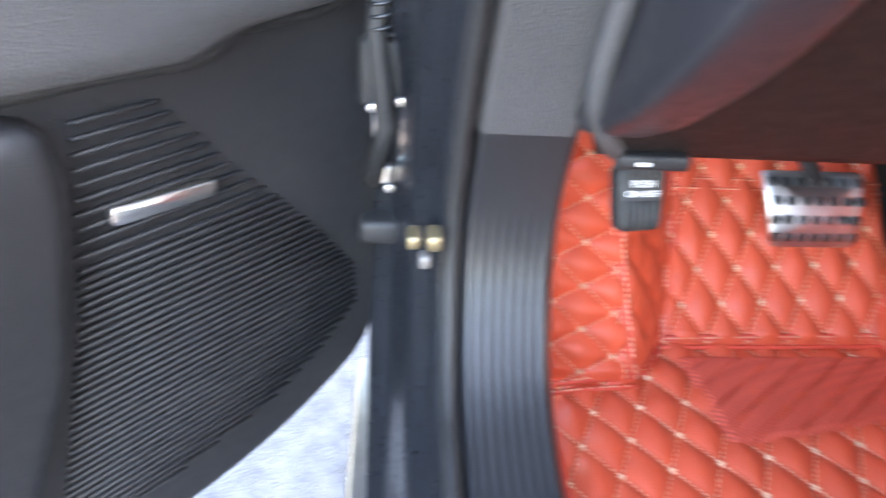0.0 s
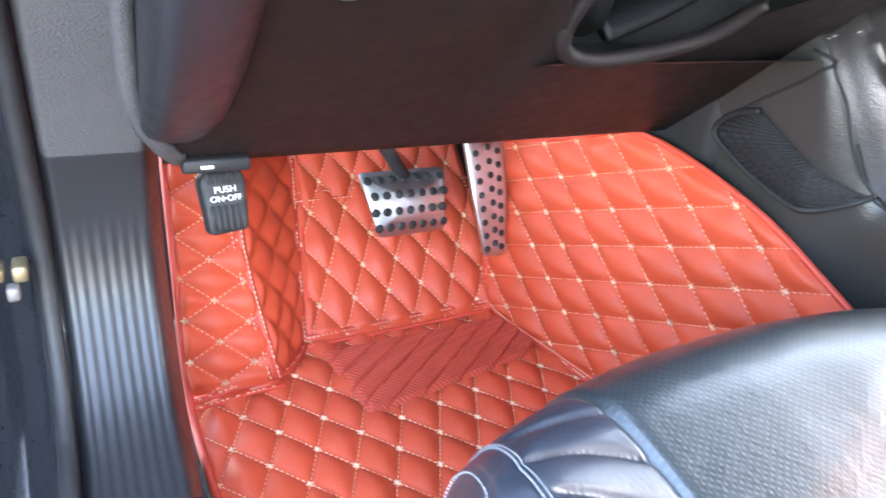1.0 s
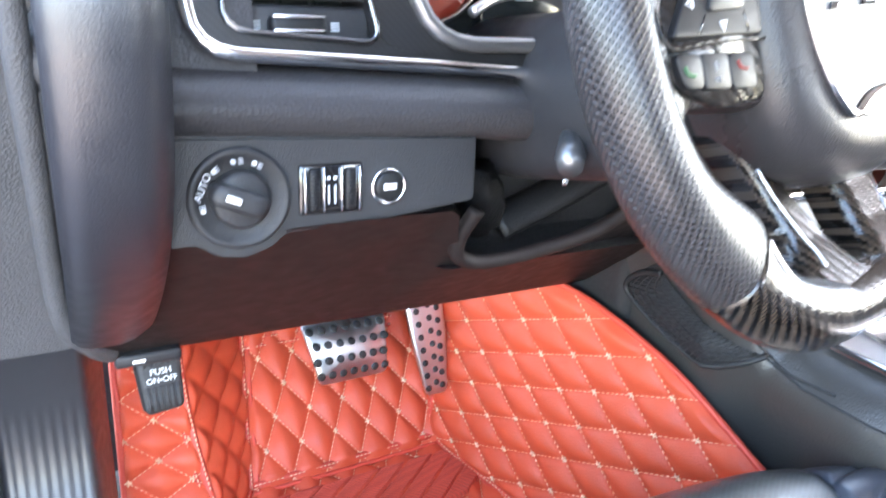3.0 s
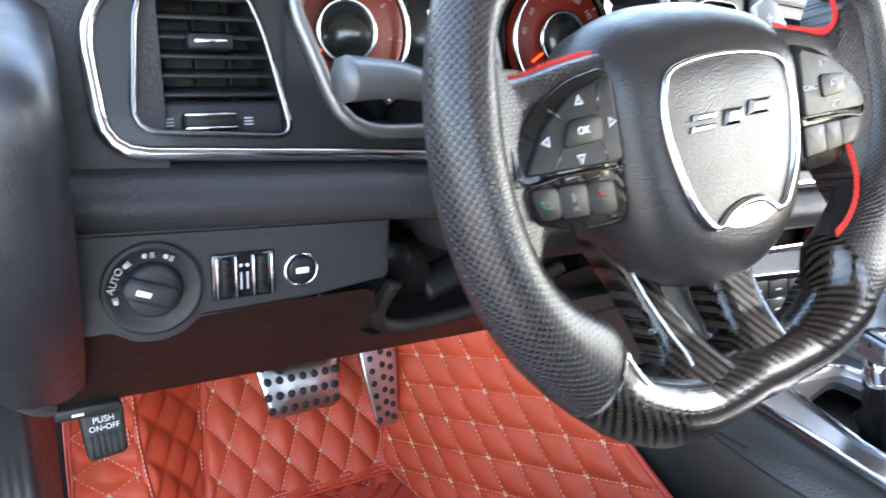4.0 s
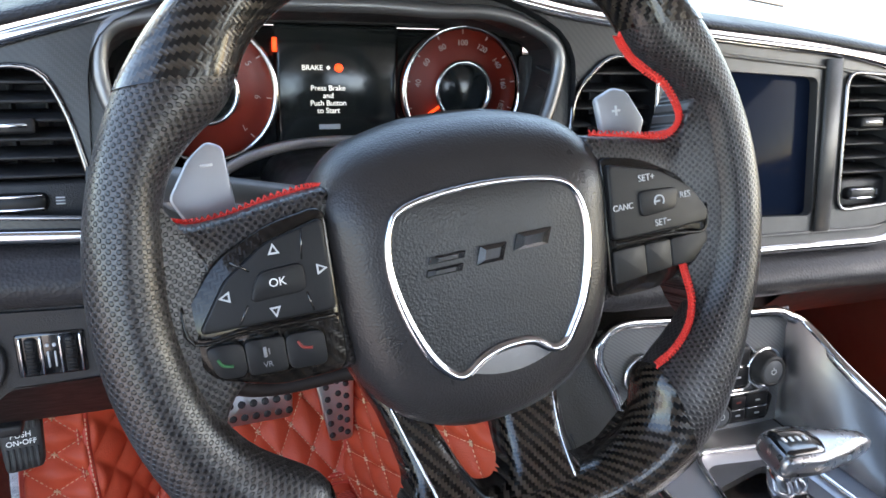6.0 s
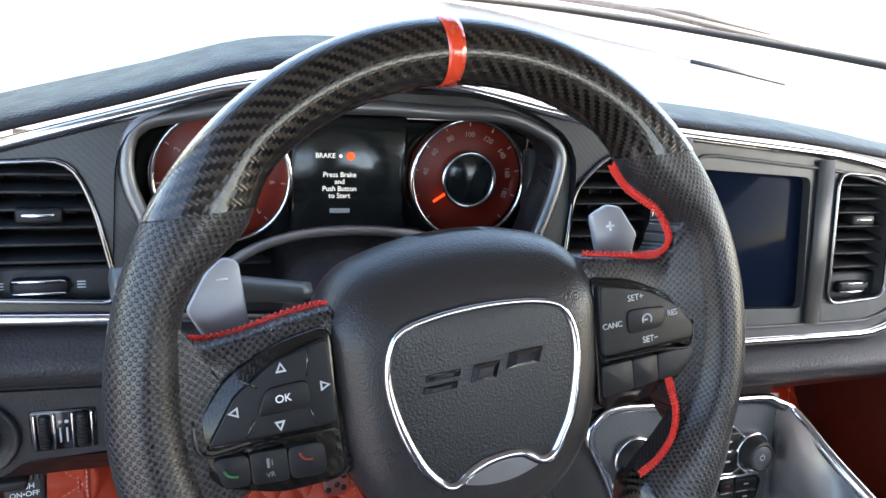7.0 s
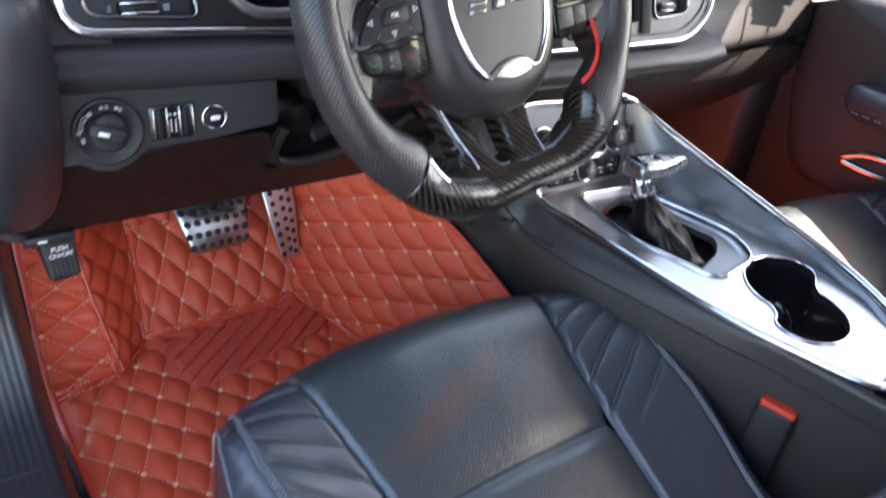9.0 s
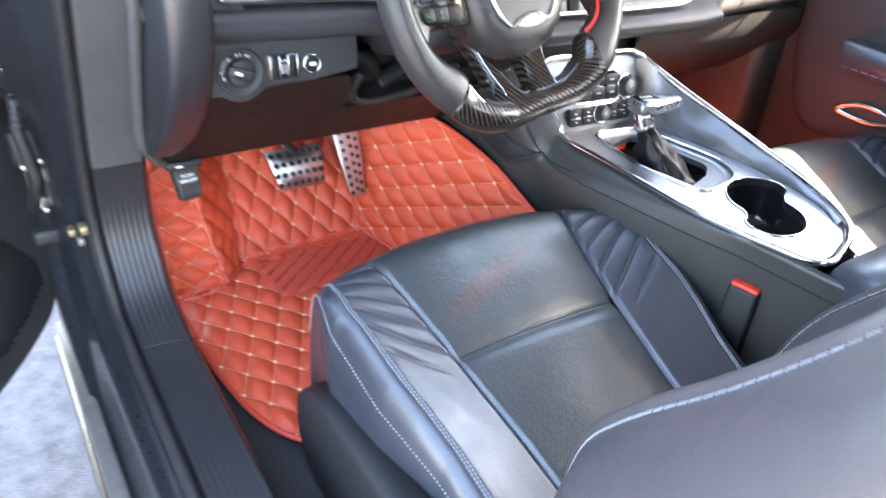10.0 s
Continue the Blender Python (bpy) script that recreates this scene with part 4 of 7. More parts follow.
hole_vent_l = rounded(bz([(-0.287, 0.820), (-0.188, 0.814), (-0.203, 0.880), (-0.216, 0.908), (-0.277, 0.904)]), [0.018, 0.012, 0.02, 0.016, 0.02])
hole_cluster = rounded(bz([(-0.150, 0.815), (0.112, 0.815), (0.142, 0.890), (0.148, 0.925), (0.10, 0.947), (0.045, 0.946), (0.0, 0.948), (-0.10, 0.947), (-0.178, 0.932), (-0.184, 0.900)]), [0.03, 0.03, 0.03, 0.03, 0.03, 0.01, 0.01, 0.03, 0.03, 0.03])
hole_vent_c = rounded(bz([(0.150, 0.795), (0.236, 0.792), (0.238, 0.916), (0.190, 0.918), (0.160, 0.890)]), 0.014)
hole_screen = rounded(bz([(0.283, 0.784), (0.421, 0.779), (0.413, 0.902), (0.283, 0.908)]), 0.008)
hole_vent_r = rounded(bz([(0.450, 0.782), (0.524, 0.786), (0.519, 0.890), (0.500, 0.904), (0.446, 0.907)]), 0.014)
left_out = rounded(bz([(-0.303, 0.808), (-0.12, 0.800), (0.05, 0.788), (0.20, 0.756), (0.262, 0.753), (0.262, 0.937), (0.153, 0.947), (0.05, 0.966), (-0.05, 0.967), (-0.12, 0.955), (-0.20, 0.932), (-0.29, 0.906), (-0.308, 0.88)]), [0.025, 0.02, 0.03, 0.03, 0.001, 0.001, 0.03, 0.03, 0.03, 0.02, 0.02, 0.02, 0.02])
right_out = rounded(bz([(0.2625, 0.753), (0.34, 0.752), (0.53, 0.750), (0.585, 0.790), (0.578, 0.850), (0.545, 0.905), (0.45, 0.922), (0.2625, 0.936)]), [0.001, 0.02, 0.045, 0.045, 0.05, 0.05, 0.03, 0.001])
bm = bmesh.new()
plate(bm, left_out, -0.045, 0.0, holes=[hole_vent_l, hole_cluster, hole_vent_c])
dpart("driver_bezel", bm, M_GRAPHITE, "dark patterned bezel round the instruments", False, m=BZ)
bm = bmesh.new()
plate(bm, right_out, -0.045, 0.0, holes=[hole_screen, hole_vent_r])
dpart("centre_bezel", bm, M_BEZEL, "dull grey satin bezel round the screen", False, m=BZ)


def trim_ring(name, outline, r, material, off=0.002, closed=True, label=""):
    bm = bmesh.new()
    tube(bm, [Vector((p[0], p[1], off)) for p in outline], r, 8, closed)
    return dpart(name, bm, material, label, m=BZ)


trim_ring("chrome_rim", hole_vent_l, 0.0020, M_EMBLEM)
trim_ring("chrome_rim", hole_vent_c, 0.0019, M_EMBLEM)
trim_ring("chrome_rim", hole_vent_r, 0.0019, M_EMBLEM)
trim_ring("cluster_rim", hole_cluster, 0.0056, M_GUNMETAL, label="satin silver rim round the gauges")
whole = rounded(bz([(-0.303, 0.808), (-0.12, 0.800), (0.05, 0.788), (0.20, 0.756), (0.34, 0.752), (0.53, 0.750), (0.585, 0.790), (0.578, 0.850), (0.545, 0.905), (0.45, 0.922), (0.262, 0.936), (0.153, 0.947), (0.05, 0.966), (-0.05, 0.967), (-0.12, 0.955), (-0.20, 0.932), (-0.29, 0.906), (-0.308, 0.88)]),
               [0.025, 0.02, 0.03, 0.03, 0.02, 0.045, 0.045, 0.05, 0.05, 0.03, 0.02, 0.03, 0.03, 0.03, 0.02, 0.02, 0.02, 0.02])
trim_ring("bezel_rim", whole, 0.0048, M_CHROME, 0.001, label="bright chrome strip round the whole bezel")
trim_ring("bezel_rim", [(p[0] * 1.0, p[1]) for p in rounded(bz([(0.27, 0.765), (0.52, 0.763), (0.568, 0.795), (0.562, 0.848), (0.533, 0.892), (0.45, 0.908), (0.27, 0.922)]), 0.03)], 0.0018, M_BEZEL, 0.001)
bm = bmesh.new()
tube(bm, [Vector((p[0], p[1], 0.003)) for p in bz([(0.432, 0.765), (0.431, 0.84), (0.428, 0.918)])], 0.010, 12, flat=0.3, up=(0, 0, 1))
dpart("divider", bm, M_BEZEL, "dull silver upright between screen and vent", m=BZ)
bm = bmesh.new()
tube(bm, [Vector((p[0], p[1], 0.003)) for p in bz([(0.262, 0.758), (0.262, 0.84), (0.262, 0.935)])], 0.011, 12, flat=0.3, up=(0, 0, 1))
dpart("divider", bm, M_BEZEL, "dull silver upright between vent and screen", m=BZ)


def air_vent(x0, x1, z0, z1, slats, cols, tab_x, tab_z, lean=0.0):
    vent = empty("air_vent")
    vent.parent, vent.matrix_basis = dash, DASH_AT @ BZ
    vent["label"] = "black slatted air vent with a chrome tab"
    y0, y1 = (z0 - 0.85) * 1.0385, (z1 - 0.85) * 1.0385
    bm = bmesh.new()
    rbox(bm, (x0 - 0.012, y0 - 0.006, -0.060), (x1 + 0.012, y1 + 0.006, -0.044), 0.002, 1)
    part("duct", bm, M_RUBBER, vent)
    for k in range(slats):
        y = y0 + (y1 - y0) * (k + 0.5) / slats
        bm = bmesh.new()
        rbox(bm, (x0 - 0.012, -0.0012, -0.011), (x1 + 0.012, 0.0012, 0.011), 0.0008, 1)
        part("slat", bm, M_PLASTIC, vent, m=Matrix.Translation((0, y, -0.017)) @ Matrix.Rotation(radians(16), 4, "X"))
    for k in range(cols):
        x = x0 + (x1 - x0) * (k + 1) / (cols + 1)
        bm = bmesh.new()
        rbox(bm, (x - 0.001, y0, -0.043), (x + 0.001, y1, -0.030), 0.0005, 1)
        part("vane", bm, M_PLASTIC, vent)
    bm = bmesh.new()
    yt = (tab_z - 0.85) * 1.0385
    rbox(bm, (tab_x - 0.014, yt - 0.005, -0.016), (tab_x + 0.014, yt + 0.005, 0.001), 0.002)
    tab = part("tab", bm, M_BUTTON, vent)
    bm = bmesh.new()
    rbox(bm, (tab_x - 0.010, yt - 0.0012, 0.0), (tab_x + 0.010, yt + 0.0016, 0.0022), 0.0008, 1)
    part("chrome_line", bm, M_CHROME, tab)
    return vent


lv = air_vent(-0.283, -0.196, 0.838, 0.906, 6, 3, -0.236, 0.872)
cv = air_vent(0.152, 0.236, 0.820, 0.914, 7, 3, 0.196, 0.868)
rv = air_vent(0.448, 0.522, 0.812, 0.904, 7, 3, 0.486, 0.862)
for v, x0, x1, z0, z1 in ((lv, -0.289, -0.188, 0.812, 0.838), (cv, 0.148, 0.238, 0.792, 0.818), (rv, 0.448, 0.526, 0.782, 0.810)):
    bm = bmesh.new()
    rbox(bm, (x0 + 0.001, (z0 - 0.85) * 1.0385, -0.03), (x1 - 0.001, (z1 - 0.85) * 1.0385, -0.010), 0.004)
    part("lower_shelf", bm, M_PLASTIC, v)
    xm, ym = (x0 + x1) / 2, (z0 + z1 - 1.7) / 2 * 1.0385
    bm = bmesh.new()
    rbox(bm, (xm - 0.018, ym - 0.006, -0.016), (xm + 0.018, ym + 0.006, -0.002), 0.004)
    tw = part("thumbwheel", bm, M_BUTTON, v, "dark thumbwheel with bright edges")
    for dy in (-0.0042, 0.0042):
        bm = bmesh.new()
        rbox(bm, (xm - 0.0165, ym + dy - 0.0011, -0.006), (xm + 0.0165, ym + dy + 0.0011, -0.0012), 0.0008, 1)
        part("chrome_line", bm, M_CHROME, tw)
    for dx in (-0.025, 0.025):
        bm = bmesh.new()
        for k in (-1, 0, 1):
            rbox(bm, (xm + dx - 0.0028, ym + 0.0020 * k - 0.0005, -0.0105), (xm + dx + 0.0028, ym + 0.0020 * k + 0.0005, -0.0092), 0.0002, 1)
        part("mark", bm, M_GREYPRINT, v)

# gauges in their recess
clus = empty("instrument_cluster")
clus.parent, clus.matrix_basis = dash, DASH_AT @ Matrix(((1, 0, 0, 0), (0, 0.20, -0.98, 0.252), (0, 0.98, 0.20, 0.871), (0, 0, 0, 1)))
clus["label"] = "red-faced round gauges either side of a dark display"
bm = bmesh.new()
rbox(bm, (-0.19, -0.09, -0.03), (0.16, 0.050, -0.012), 0.004)
part("housing", bm, M_DARKFACE, clus)
bm = bmesh.new()
rbox(bm, (-0.085, 0.0505, -0.020), (0.095, 0.068, -0.012), 0.003)
part("housing_top", bm, M_PLASTIC, clus)
bm = bmesh.new()
loft(bm, [[(p[0] * 1.0, p[1] * 0.98, 0.0) for p in rounded([(-0.185, -0.075), (0.155, -0.075), (0.165, 0.040), (0.08, 0.055), (-0.10, 0.055), (-0.185, 0.035)], 0.03)], [(p[0] * 1.05, p[1], 0.085) for p in rounded([(-0.185, -0.080), (0.15, -0.080), (0.15, 0.045), (0.08, 0.078), (-0.09, 0.078), (-0.178, 0.045)], 0.03)]], cap=False)
part("shroud", bm, M_PLASTIC, clus)
bm = bmesh.new()
rbox(bm, (-0.062, -0.058, -0.011), (0.040, 0.052, -0.003), 0.004)
part("display", bm, M_DARKFACE, clus, "dark green-black display panel")


def gauge(x, r, needle, marks, words):
    g = empty("gauge")
    g.parent, g.matrix_basis = clus, Matrix.Translation((x, 0, 0.0))
    bm = bmesh.new()
    disc(bm, r, -0.010, 0.0, 48, 0.001)
    part("dial", bm, M_DIAL, g, "red dial")
    bm = bmesh.new()
    tube(bm, ring_of(r + 0.001, 48, z=0.006), 0.0024, 8, True)
    part("outer_ring", bm, M_CHROME, g)
    bm = bmesh.new()
    tube(bm, ring_of(r * 0.46, 40, z=0.006), 0.0020, 8, True)
    part("inner_ring", bm, M_CHROME, g)
    bm = bmesh.new()
    disc(bm, r * 0.45, 0.0, 0.006, 40, 0.001)
    part("hub", bm, M_DARKFACE, g)
    bm = bmesh.new()
    rbox(bm, (r * 0.47, -0.0011, 0.002), (r * 0.72, 0.0011, 0.0035), 0.0004, 1)
    part("needle", bm, M_LAMP, g, "lit red needle", m=Matrix.Rotation(radians(needle), 4, "Z"))
    for k in range(marks):
        a = radians(225 - 270 * k / (marks - 1))
        bm = bmesh.new()
        rbox(bm, (r * 0.90, -0.0005, 0.0), (r * 0.97, 0.0005, 0.0012), 0.0002, 1)
        part("tick", bm, M_DIMPRINT, g, m=Matrix.Rotation(a, 4, "Z"))
    for k, w in words:
        a = radians(225 - 270 * k / (marks - 1))
        text_part("numeral", w, 0.0066, M_DIMPRINT, g, Matrix.Translation((r * 0.76 * math.cos(a), r * 0.76 * math.sin(a), 0.0008)) @ Matrix.Rotation(a - math.pi / 2, 4, "Z"))
    return g


gauge(0.095, 0.052, 213, 11, [(2, "40"), (3, "60"), (4, "80"), (5, "100"), (6, "120"), (7, "140"), (8, "160"), (9, "180")])
gauge(-0.116, 0.052, 215, 8, [(1, "1"), (2, "2"), (3, "3"), (4, "4"), (5, "5"), (6, "6"), (7, "7")])
text_part("readout", "BRAKE", 0.0057, M_GLOWTEXT, clus, Matrix.Translation((-0.0325, 0.018, -0.0018)))
text_part("readout", "Press Brake\nand\nPush Button\nto Start", 0.0060, M_GLOWTEXT, clus, Matrix.Translation((-0.020, -0.007, -0.0018)))
for x0, x1, y in ((-0.028, -0.0105, -0.029),):
    bm = bmesh.new()
    rbox(bm, (x0, y - 0.002, -0.003), (x1, y + 0.002, -0.0018), 0.0003, 1)
    part("odometer", bm, M_GREYPRINT, clus, "small grey figures bar")
bm = bmesh.new()
disc(bm, 0.0034, -0.003, 0.0, 24, 0.001, (-0.011, 0.018))
part("warning_lamp", bm, M_LAMP, clus, "lit round red warning lamp")
bm = bmesh.new()
rbox(bm, (-0.0013, -0.0013, -0.003), (0.0013, 0.0013, -0.0015), 0.0003, 1)
part("mark", bm, M_GLOWTEXT, clus, m=Matrix.Translation((-0.0195, 0.018, 0)) @ Matrix.Rotation(radians(45), 4, "Z"))
bm = bmesh.new()
rbox(bm, (-0.0635, 0.030, -0.003), (-0.0600, 0.041, 0.0), 0.0006, 1)
part("warning_lamp", bm, M_LAMP, clus, "lit upright red warning lamp")
bm = bmesh.new()
pts = catmull([(-0.115, -0.052, 0.075), (-0.09, -0.040, 0.070), (-0.05, -0.033, 0.062), (0.01, -0.034, 0.060), (0.07, -0.044, 0.066)], 5, False)
tube(bm, pts, 0.004, 8)
part("lower_rim", bm, M_SATIN, clus)

# screen
bm = bmesh.new()
rbox(bm, (0.281, (0.777 - 0.85) * 1.0385, -0.02), (0.423, (0.911 - 0.85) * 1.0385, -0.009), 0.002)
dpart("screen", bm, M_SCREEN, "dark switched-off touch screen", m=BZ)

# soft roll below the bezel, and the knee panels
def roll(u, v):
    x = -0.352 + 0.96 * u
    zb = interp(x, [(-0.36, 0.803), (-0.12, 0.795), (0.05, 0.782), (0.20, 0.750), (0.55, 0.745), (0.62, 0.75)])
    zt = zb - 0.042
    y = face_y(zb)
    q = catmull([(y + 0.030, zb + 0.004), (y + 0.002, zb - 0.003), (y - 0.016, zb - 0.012), (y - 0.022, zb - 0.024), (y - 0.014, zt + 0.004), (y + 0.004, zt), (y + 0.06, zt + 0.001)], 4, False)
    k = v * (len(q) - 1)
    i = min(int(k), len(q) - 2)
    p = q[i].lerp(q[i + 1], k - i)
    return (x, p.x, p.y)


bm = bmesh.new()
surface(bm, roll, 50, 24, (0.96, 0.12))
bmesh.ops.recalc_face_normals(bm, faces=bm.faces[:])
dpart("soft_roll", bm, M_DASH, "padded black leather roll under the bezel")

PANEL = Matrix(((1, 0, 0, 0), (0, 0.10, -0.995, 0.130), (0, 0.995, 0.10, 0.73), (0, 0, 0, 1)))
p_out = rounded([(-0.349, 0.037), (-0.349, -0.020), (-0.322, -0.030)] + [(-0.284 + 0.037 * math.cos(radians(a)), -0.003 + 0.037 * math.sin(radians(a))) for a in (225, 250, 275, 300, 320)] + [(-0.235, -0.026), (-0.19, -0.024), (-0.122, -0.016), (-0.122, 0.030)], 0.004)
panel = empty("switch_panel")
panel.parent, panel.matrix_basis = dash, DASH_AT @ PANEL
panel["label"] = "black headlamp switch panel"
bm = bmesh.new()
plate(bm, p_out, -0.03, 0.0)
bmesh.ops.bevel(bm, geom=[e for e in bm.edges if abs(e.verts[0].co.z) < 1e-6 and abs(e.verts[1].co.z) < 1e-6 and e.is_boundary is False and len({round(f.normal.z, 1) for f in e.link_faces}) > 1], offset=0.003, segments=2, affect="EDGES")
part("panel_face", bm, M_PLASTIC, panel, smooth=False)
knob = empty("headlamp_switch")
knob.parent, knob.matrix_basis = panel, Matrix.Translation((-0.284, -0.002, 0))
bm = bmesh.new()
ring = ring_of(0.0275, 40)
loft(bm, [[(x, y, z) for x, y, _ in ring_of(r, 40)] for r, z in ((0.0305, -0.002), (0.030, 0.0035), (0.0275, 0.0045), (0.0255, 0.002), (0.0175, 0.001))], cap=False)
part("ring", bm, M_PLASTIC, knob)
bm = bmesh.new()
disc(bm, 0.0172, -0.002, 0.010, 36, 0.003)
part("dial", bm, M_PLASTIC, knob)
bm = bmesh.new()
pillow(bm, rounded([(-0.020, -0.0065), (0.014, -0.0070), (0.014, 0.0070), (-0.020, 0.0065)], 0.006), [(1, 0.004), (1, 0.014), (0.9, 0.017), (0.5, 0.018)], (0, 0))
grip = part("grip", bm, M_PLASTIC, knob, m=Matrix.Rotation(radians(-22), 4, "Z"))
bm = bmesh.new()
rbox(bm, (-0.012, -0.0018, 0.0172), (-0.003, 0.0018, 0.0186), 0.0004, 1)
part("pointer", bm, M_WHITE, grip)
text_part("lettering", "AUTO", 0.0062, M_GREYPRINT, knob, Matrix.Translation((-0.0212, 0.008, 0.0038)) @ Matrix.Rotation(radians(66), 4, "Z"))
for a, w in ((192, 0.0048), (128, 0.0046), (93, 0.007), (62, 0.0062)):
    bm = bmesh.new()
    disc(bm, 0.0016, 0.003, 0.0042, 14, 0.0003, (0.0012 - w / 2, 0))
    for y in (-0.0013, 0.0, 0.0013):
        rbox(bm, (w / 2 - 0.0028, y - 0.0003, 0.003), (w / 2, y + 0.0003, 0.0042), 0.0002, 1)
    part("symbol", bm, M_GREYPRINT, knob, m=Matrix.Translation((0.0222 * math.cos(radians(a)), 0.0222 * math.sin(radians(a)), 0)) @ Matrix.Rotation(radians(a - 90), 4, "Z"))
dim = empty("dimmer_switches")
dim.parent, dim.matrix_basis = panel, Matrix.Translation((-0.2275, -0.001, 0))
bm = bmesh.new()
rbox(bm, (-0.021, -0.0155, -0.004), (0.021, 0.0165, 0.0018), 0.002)
part("recess", bm, M_GLOSS, dim)
for x, wd in ((-0.0115, 0.0075), (0.012, 0.0075)):
    bm = bmesh.new()
    rbox(bm, (x - wd / 2, -0.013, 0.0), (x + wd / 2, 0.014, 0.0050), 0.003)
    thumb = part("thumbwheel", bm, M_BUTTON, dim)
    for k in range(9):
        bm = bmesh.new()
        y = -0.0105 + 0.00265 * k
        rbox(bm, (x - wd / 2 + 0.0006, y - 0.0005, 0.0045), (x + wd / 2 - 0.0006, y + 0.0005, 0.0057), 0.0002, 1)
        part("rib", bm, M_BUTTON, thumb)
for x in (-0.0175, -0.0055, 0.0060, 0.0180):
    bm = bmesh.new()
    rbox(bm, (x - 0.0007, -0.0135, 0.001), (x + 0.0007, 0.0145, 0.0042), 0.0004, 1)
    part("chrome_bar", bm, M_CHROME, dim)
for x in (-0.0020, 0.0022):
    bm = bmesh.new()
    rbox(bm, (x - 0.0006, -0.009, 0.0012), (x + 0.0006, 0.003, 0.0026), 0.0004, 1)
    disc(bm, 0.0013, 0.0012, 0.0026, 12, 0.0003, (x, 0.0075))
    part("symbol", bm, M_GREYPRINT, dim)
fuel = empty("fuel_door_button")
fuel.parent, fuel.matrix_basis = panel, Matrix.Translation((-0.1885, -0.0015, 0))
bm = bmesh.new()
tube(bm, ring_of(0.0112, 32, z=0.001), 0.0014, 8, True)
part("ring", bm, M_CHROME, fuel)
bm = bmesh.new()
disc(bm, 0.0098, -0.002, 0.0035, 30, 0.002)
part("cap", bm, M_BUTTON, fuel)
bm = bmesh.new()
rbox(bm, (-0.0045, -0.0020, 0.0032), (0.0045, 0.0022, 0.0042), 0.0008, 1)
part("symbol", bm, M_WHITE, fuel)


def knee(u, v):
    x = -0.362 + 0.53 * u
    zt = interp(x, [(-0.36, 0.706), (-0.135, 0.708), (-0.118, 0.672), (-0.105, 0.650), (-0.083, 0.643), (-0.036, 0.647), (0.018, 0.662), (0.056, 0.688), (0.09, 0.70), (0.17, 0.70)])
    y0 = 0.128 + (0.706 - zt) * 0.75
    y = y0 + (0.322 - y0) * v - 0.014 * math.sin(math.pi * v)
    return (x, y, zt + (0.528 - zt) * v + 0.011 * math.sin(math.pi * v))


bm = bmesh.new()
surface(bm, knee, 60, 24, (0.53, 0.27))
for shift in ((0, 0.012, 0.006), (0, 0.15, 0.10)):
    lowest = [e for e in bm.edges if e.is_boundary and all(v.co.y > 0.3215 for v in e.verts) and abs(e.verts[0].co.y - e.verts[1].co.y) < 1e-4]
    geo = bmesh.ops.extrude_edge_only(bm, edges=lowest)
    for v in [g for g in geo["geom"] if isinstance(g, bmesh.types.BMVert)]:
        v.co += Vector(shift)
bmesh.ops.recalc_face_normals(bm, faces=bm.faces[:])
dpart("knee_panel", bm, M_KNEE, "dark smooth lower knee panel")
bm = bmesh.new()
tube(bm, catmull([(-0.106, 0.150, 0.698), (-0.114, 0.160, 0.672), (-0.108, 0.166, 0.654), (-0.083, 0.168, 0.646), (-0.036, 0.167, 0.650), (0.018, 0.160, 0.665), (0.056, 0.150, 0.692)], 6, False), 0.0065, 10)
dpart("tray_lip", bm, M_KNEE, "black rounded lip of the cavity under the column")
bm = bmesh.new()
rbox(bm, (-0.13, 0.24, 0.60), (0.17, 0.26, 0.80), 0.004)
dpart("cavity_back", bm, M_RUBBER)
bm = bmesh.new()
surface(bm, lambda u, v: (-0.115 + 0.28 * u, 0.165 + 0.08 * v, 0.645 - 0.01 * math.sin(v * 3)), 12, 6)
dpart("cavity_tray", bm, M_RUBBER)
bm = bmesh.new()
rings = []
for k, (c, r) in enumerate((((-0.098, 0.178, 0.722), 0.020), ((-0.090, 0.186, 0.700), 0.024), ((-0.078, 0.192, 0.680), 0.020), ((-0.070, 0.196, 0.662), 0.013))):
    rings.append([(c[0] + r * (1 + 0.25 * math.sin(3 * a + k)) * math.cos(a), c[1] + r * 0.6 * math.sin(a), c[2] + 0.004 * math.sin(2 * a + k)) for a in [2 * math.pi * j / 24 for j in range(24)]])
loft(bm, rings)
bmesh.ops.recalc_face_normals(bm, faces=bm.faces[:])
dpart("column_boot", bm, M_BOOT, "creased grey column boot")
bm = bmesh.new()
tube(bm, catmull([(-0.055, 0.200, 0.664), (-0.01, 0.196, 0.684), (0.04, 0.188, 0.712)], 5, False), 0.016, 12, flat=0.4)
dpart("column_boot", bm, M_BOOT)
bm = bmesh.new()
rbox(bm, (-0.350, 0.304, 0.524), (-0.296, 0.335, 0.536), 0.003)
rel = dpart("hood_release", bm, M_PLASTIC, "black hood release handle")
bm = bmesh.new()
rbox(bm, (-0.336, 0.3025, 0.5285), (-0.326, 0.304, 0.5315), 0.0005, 1)
part("mark", bm, M_WHITE, rel)

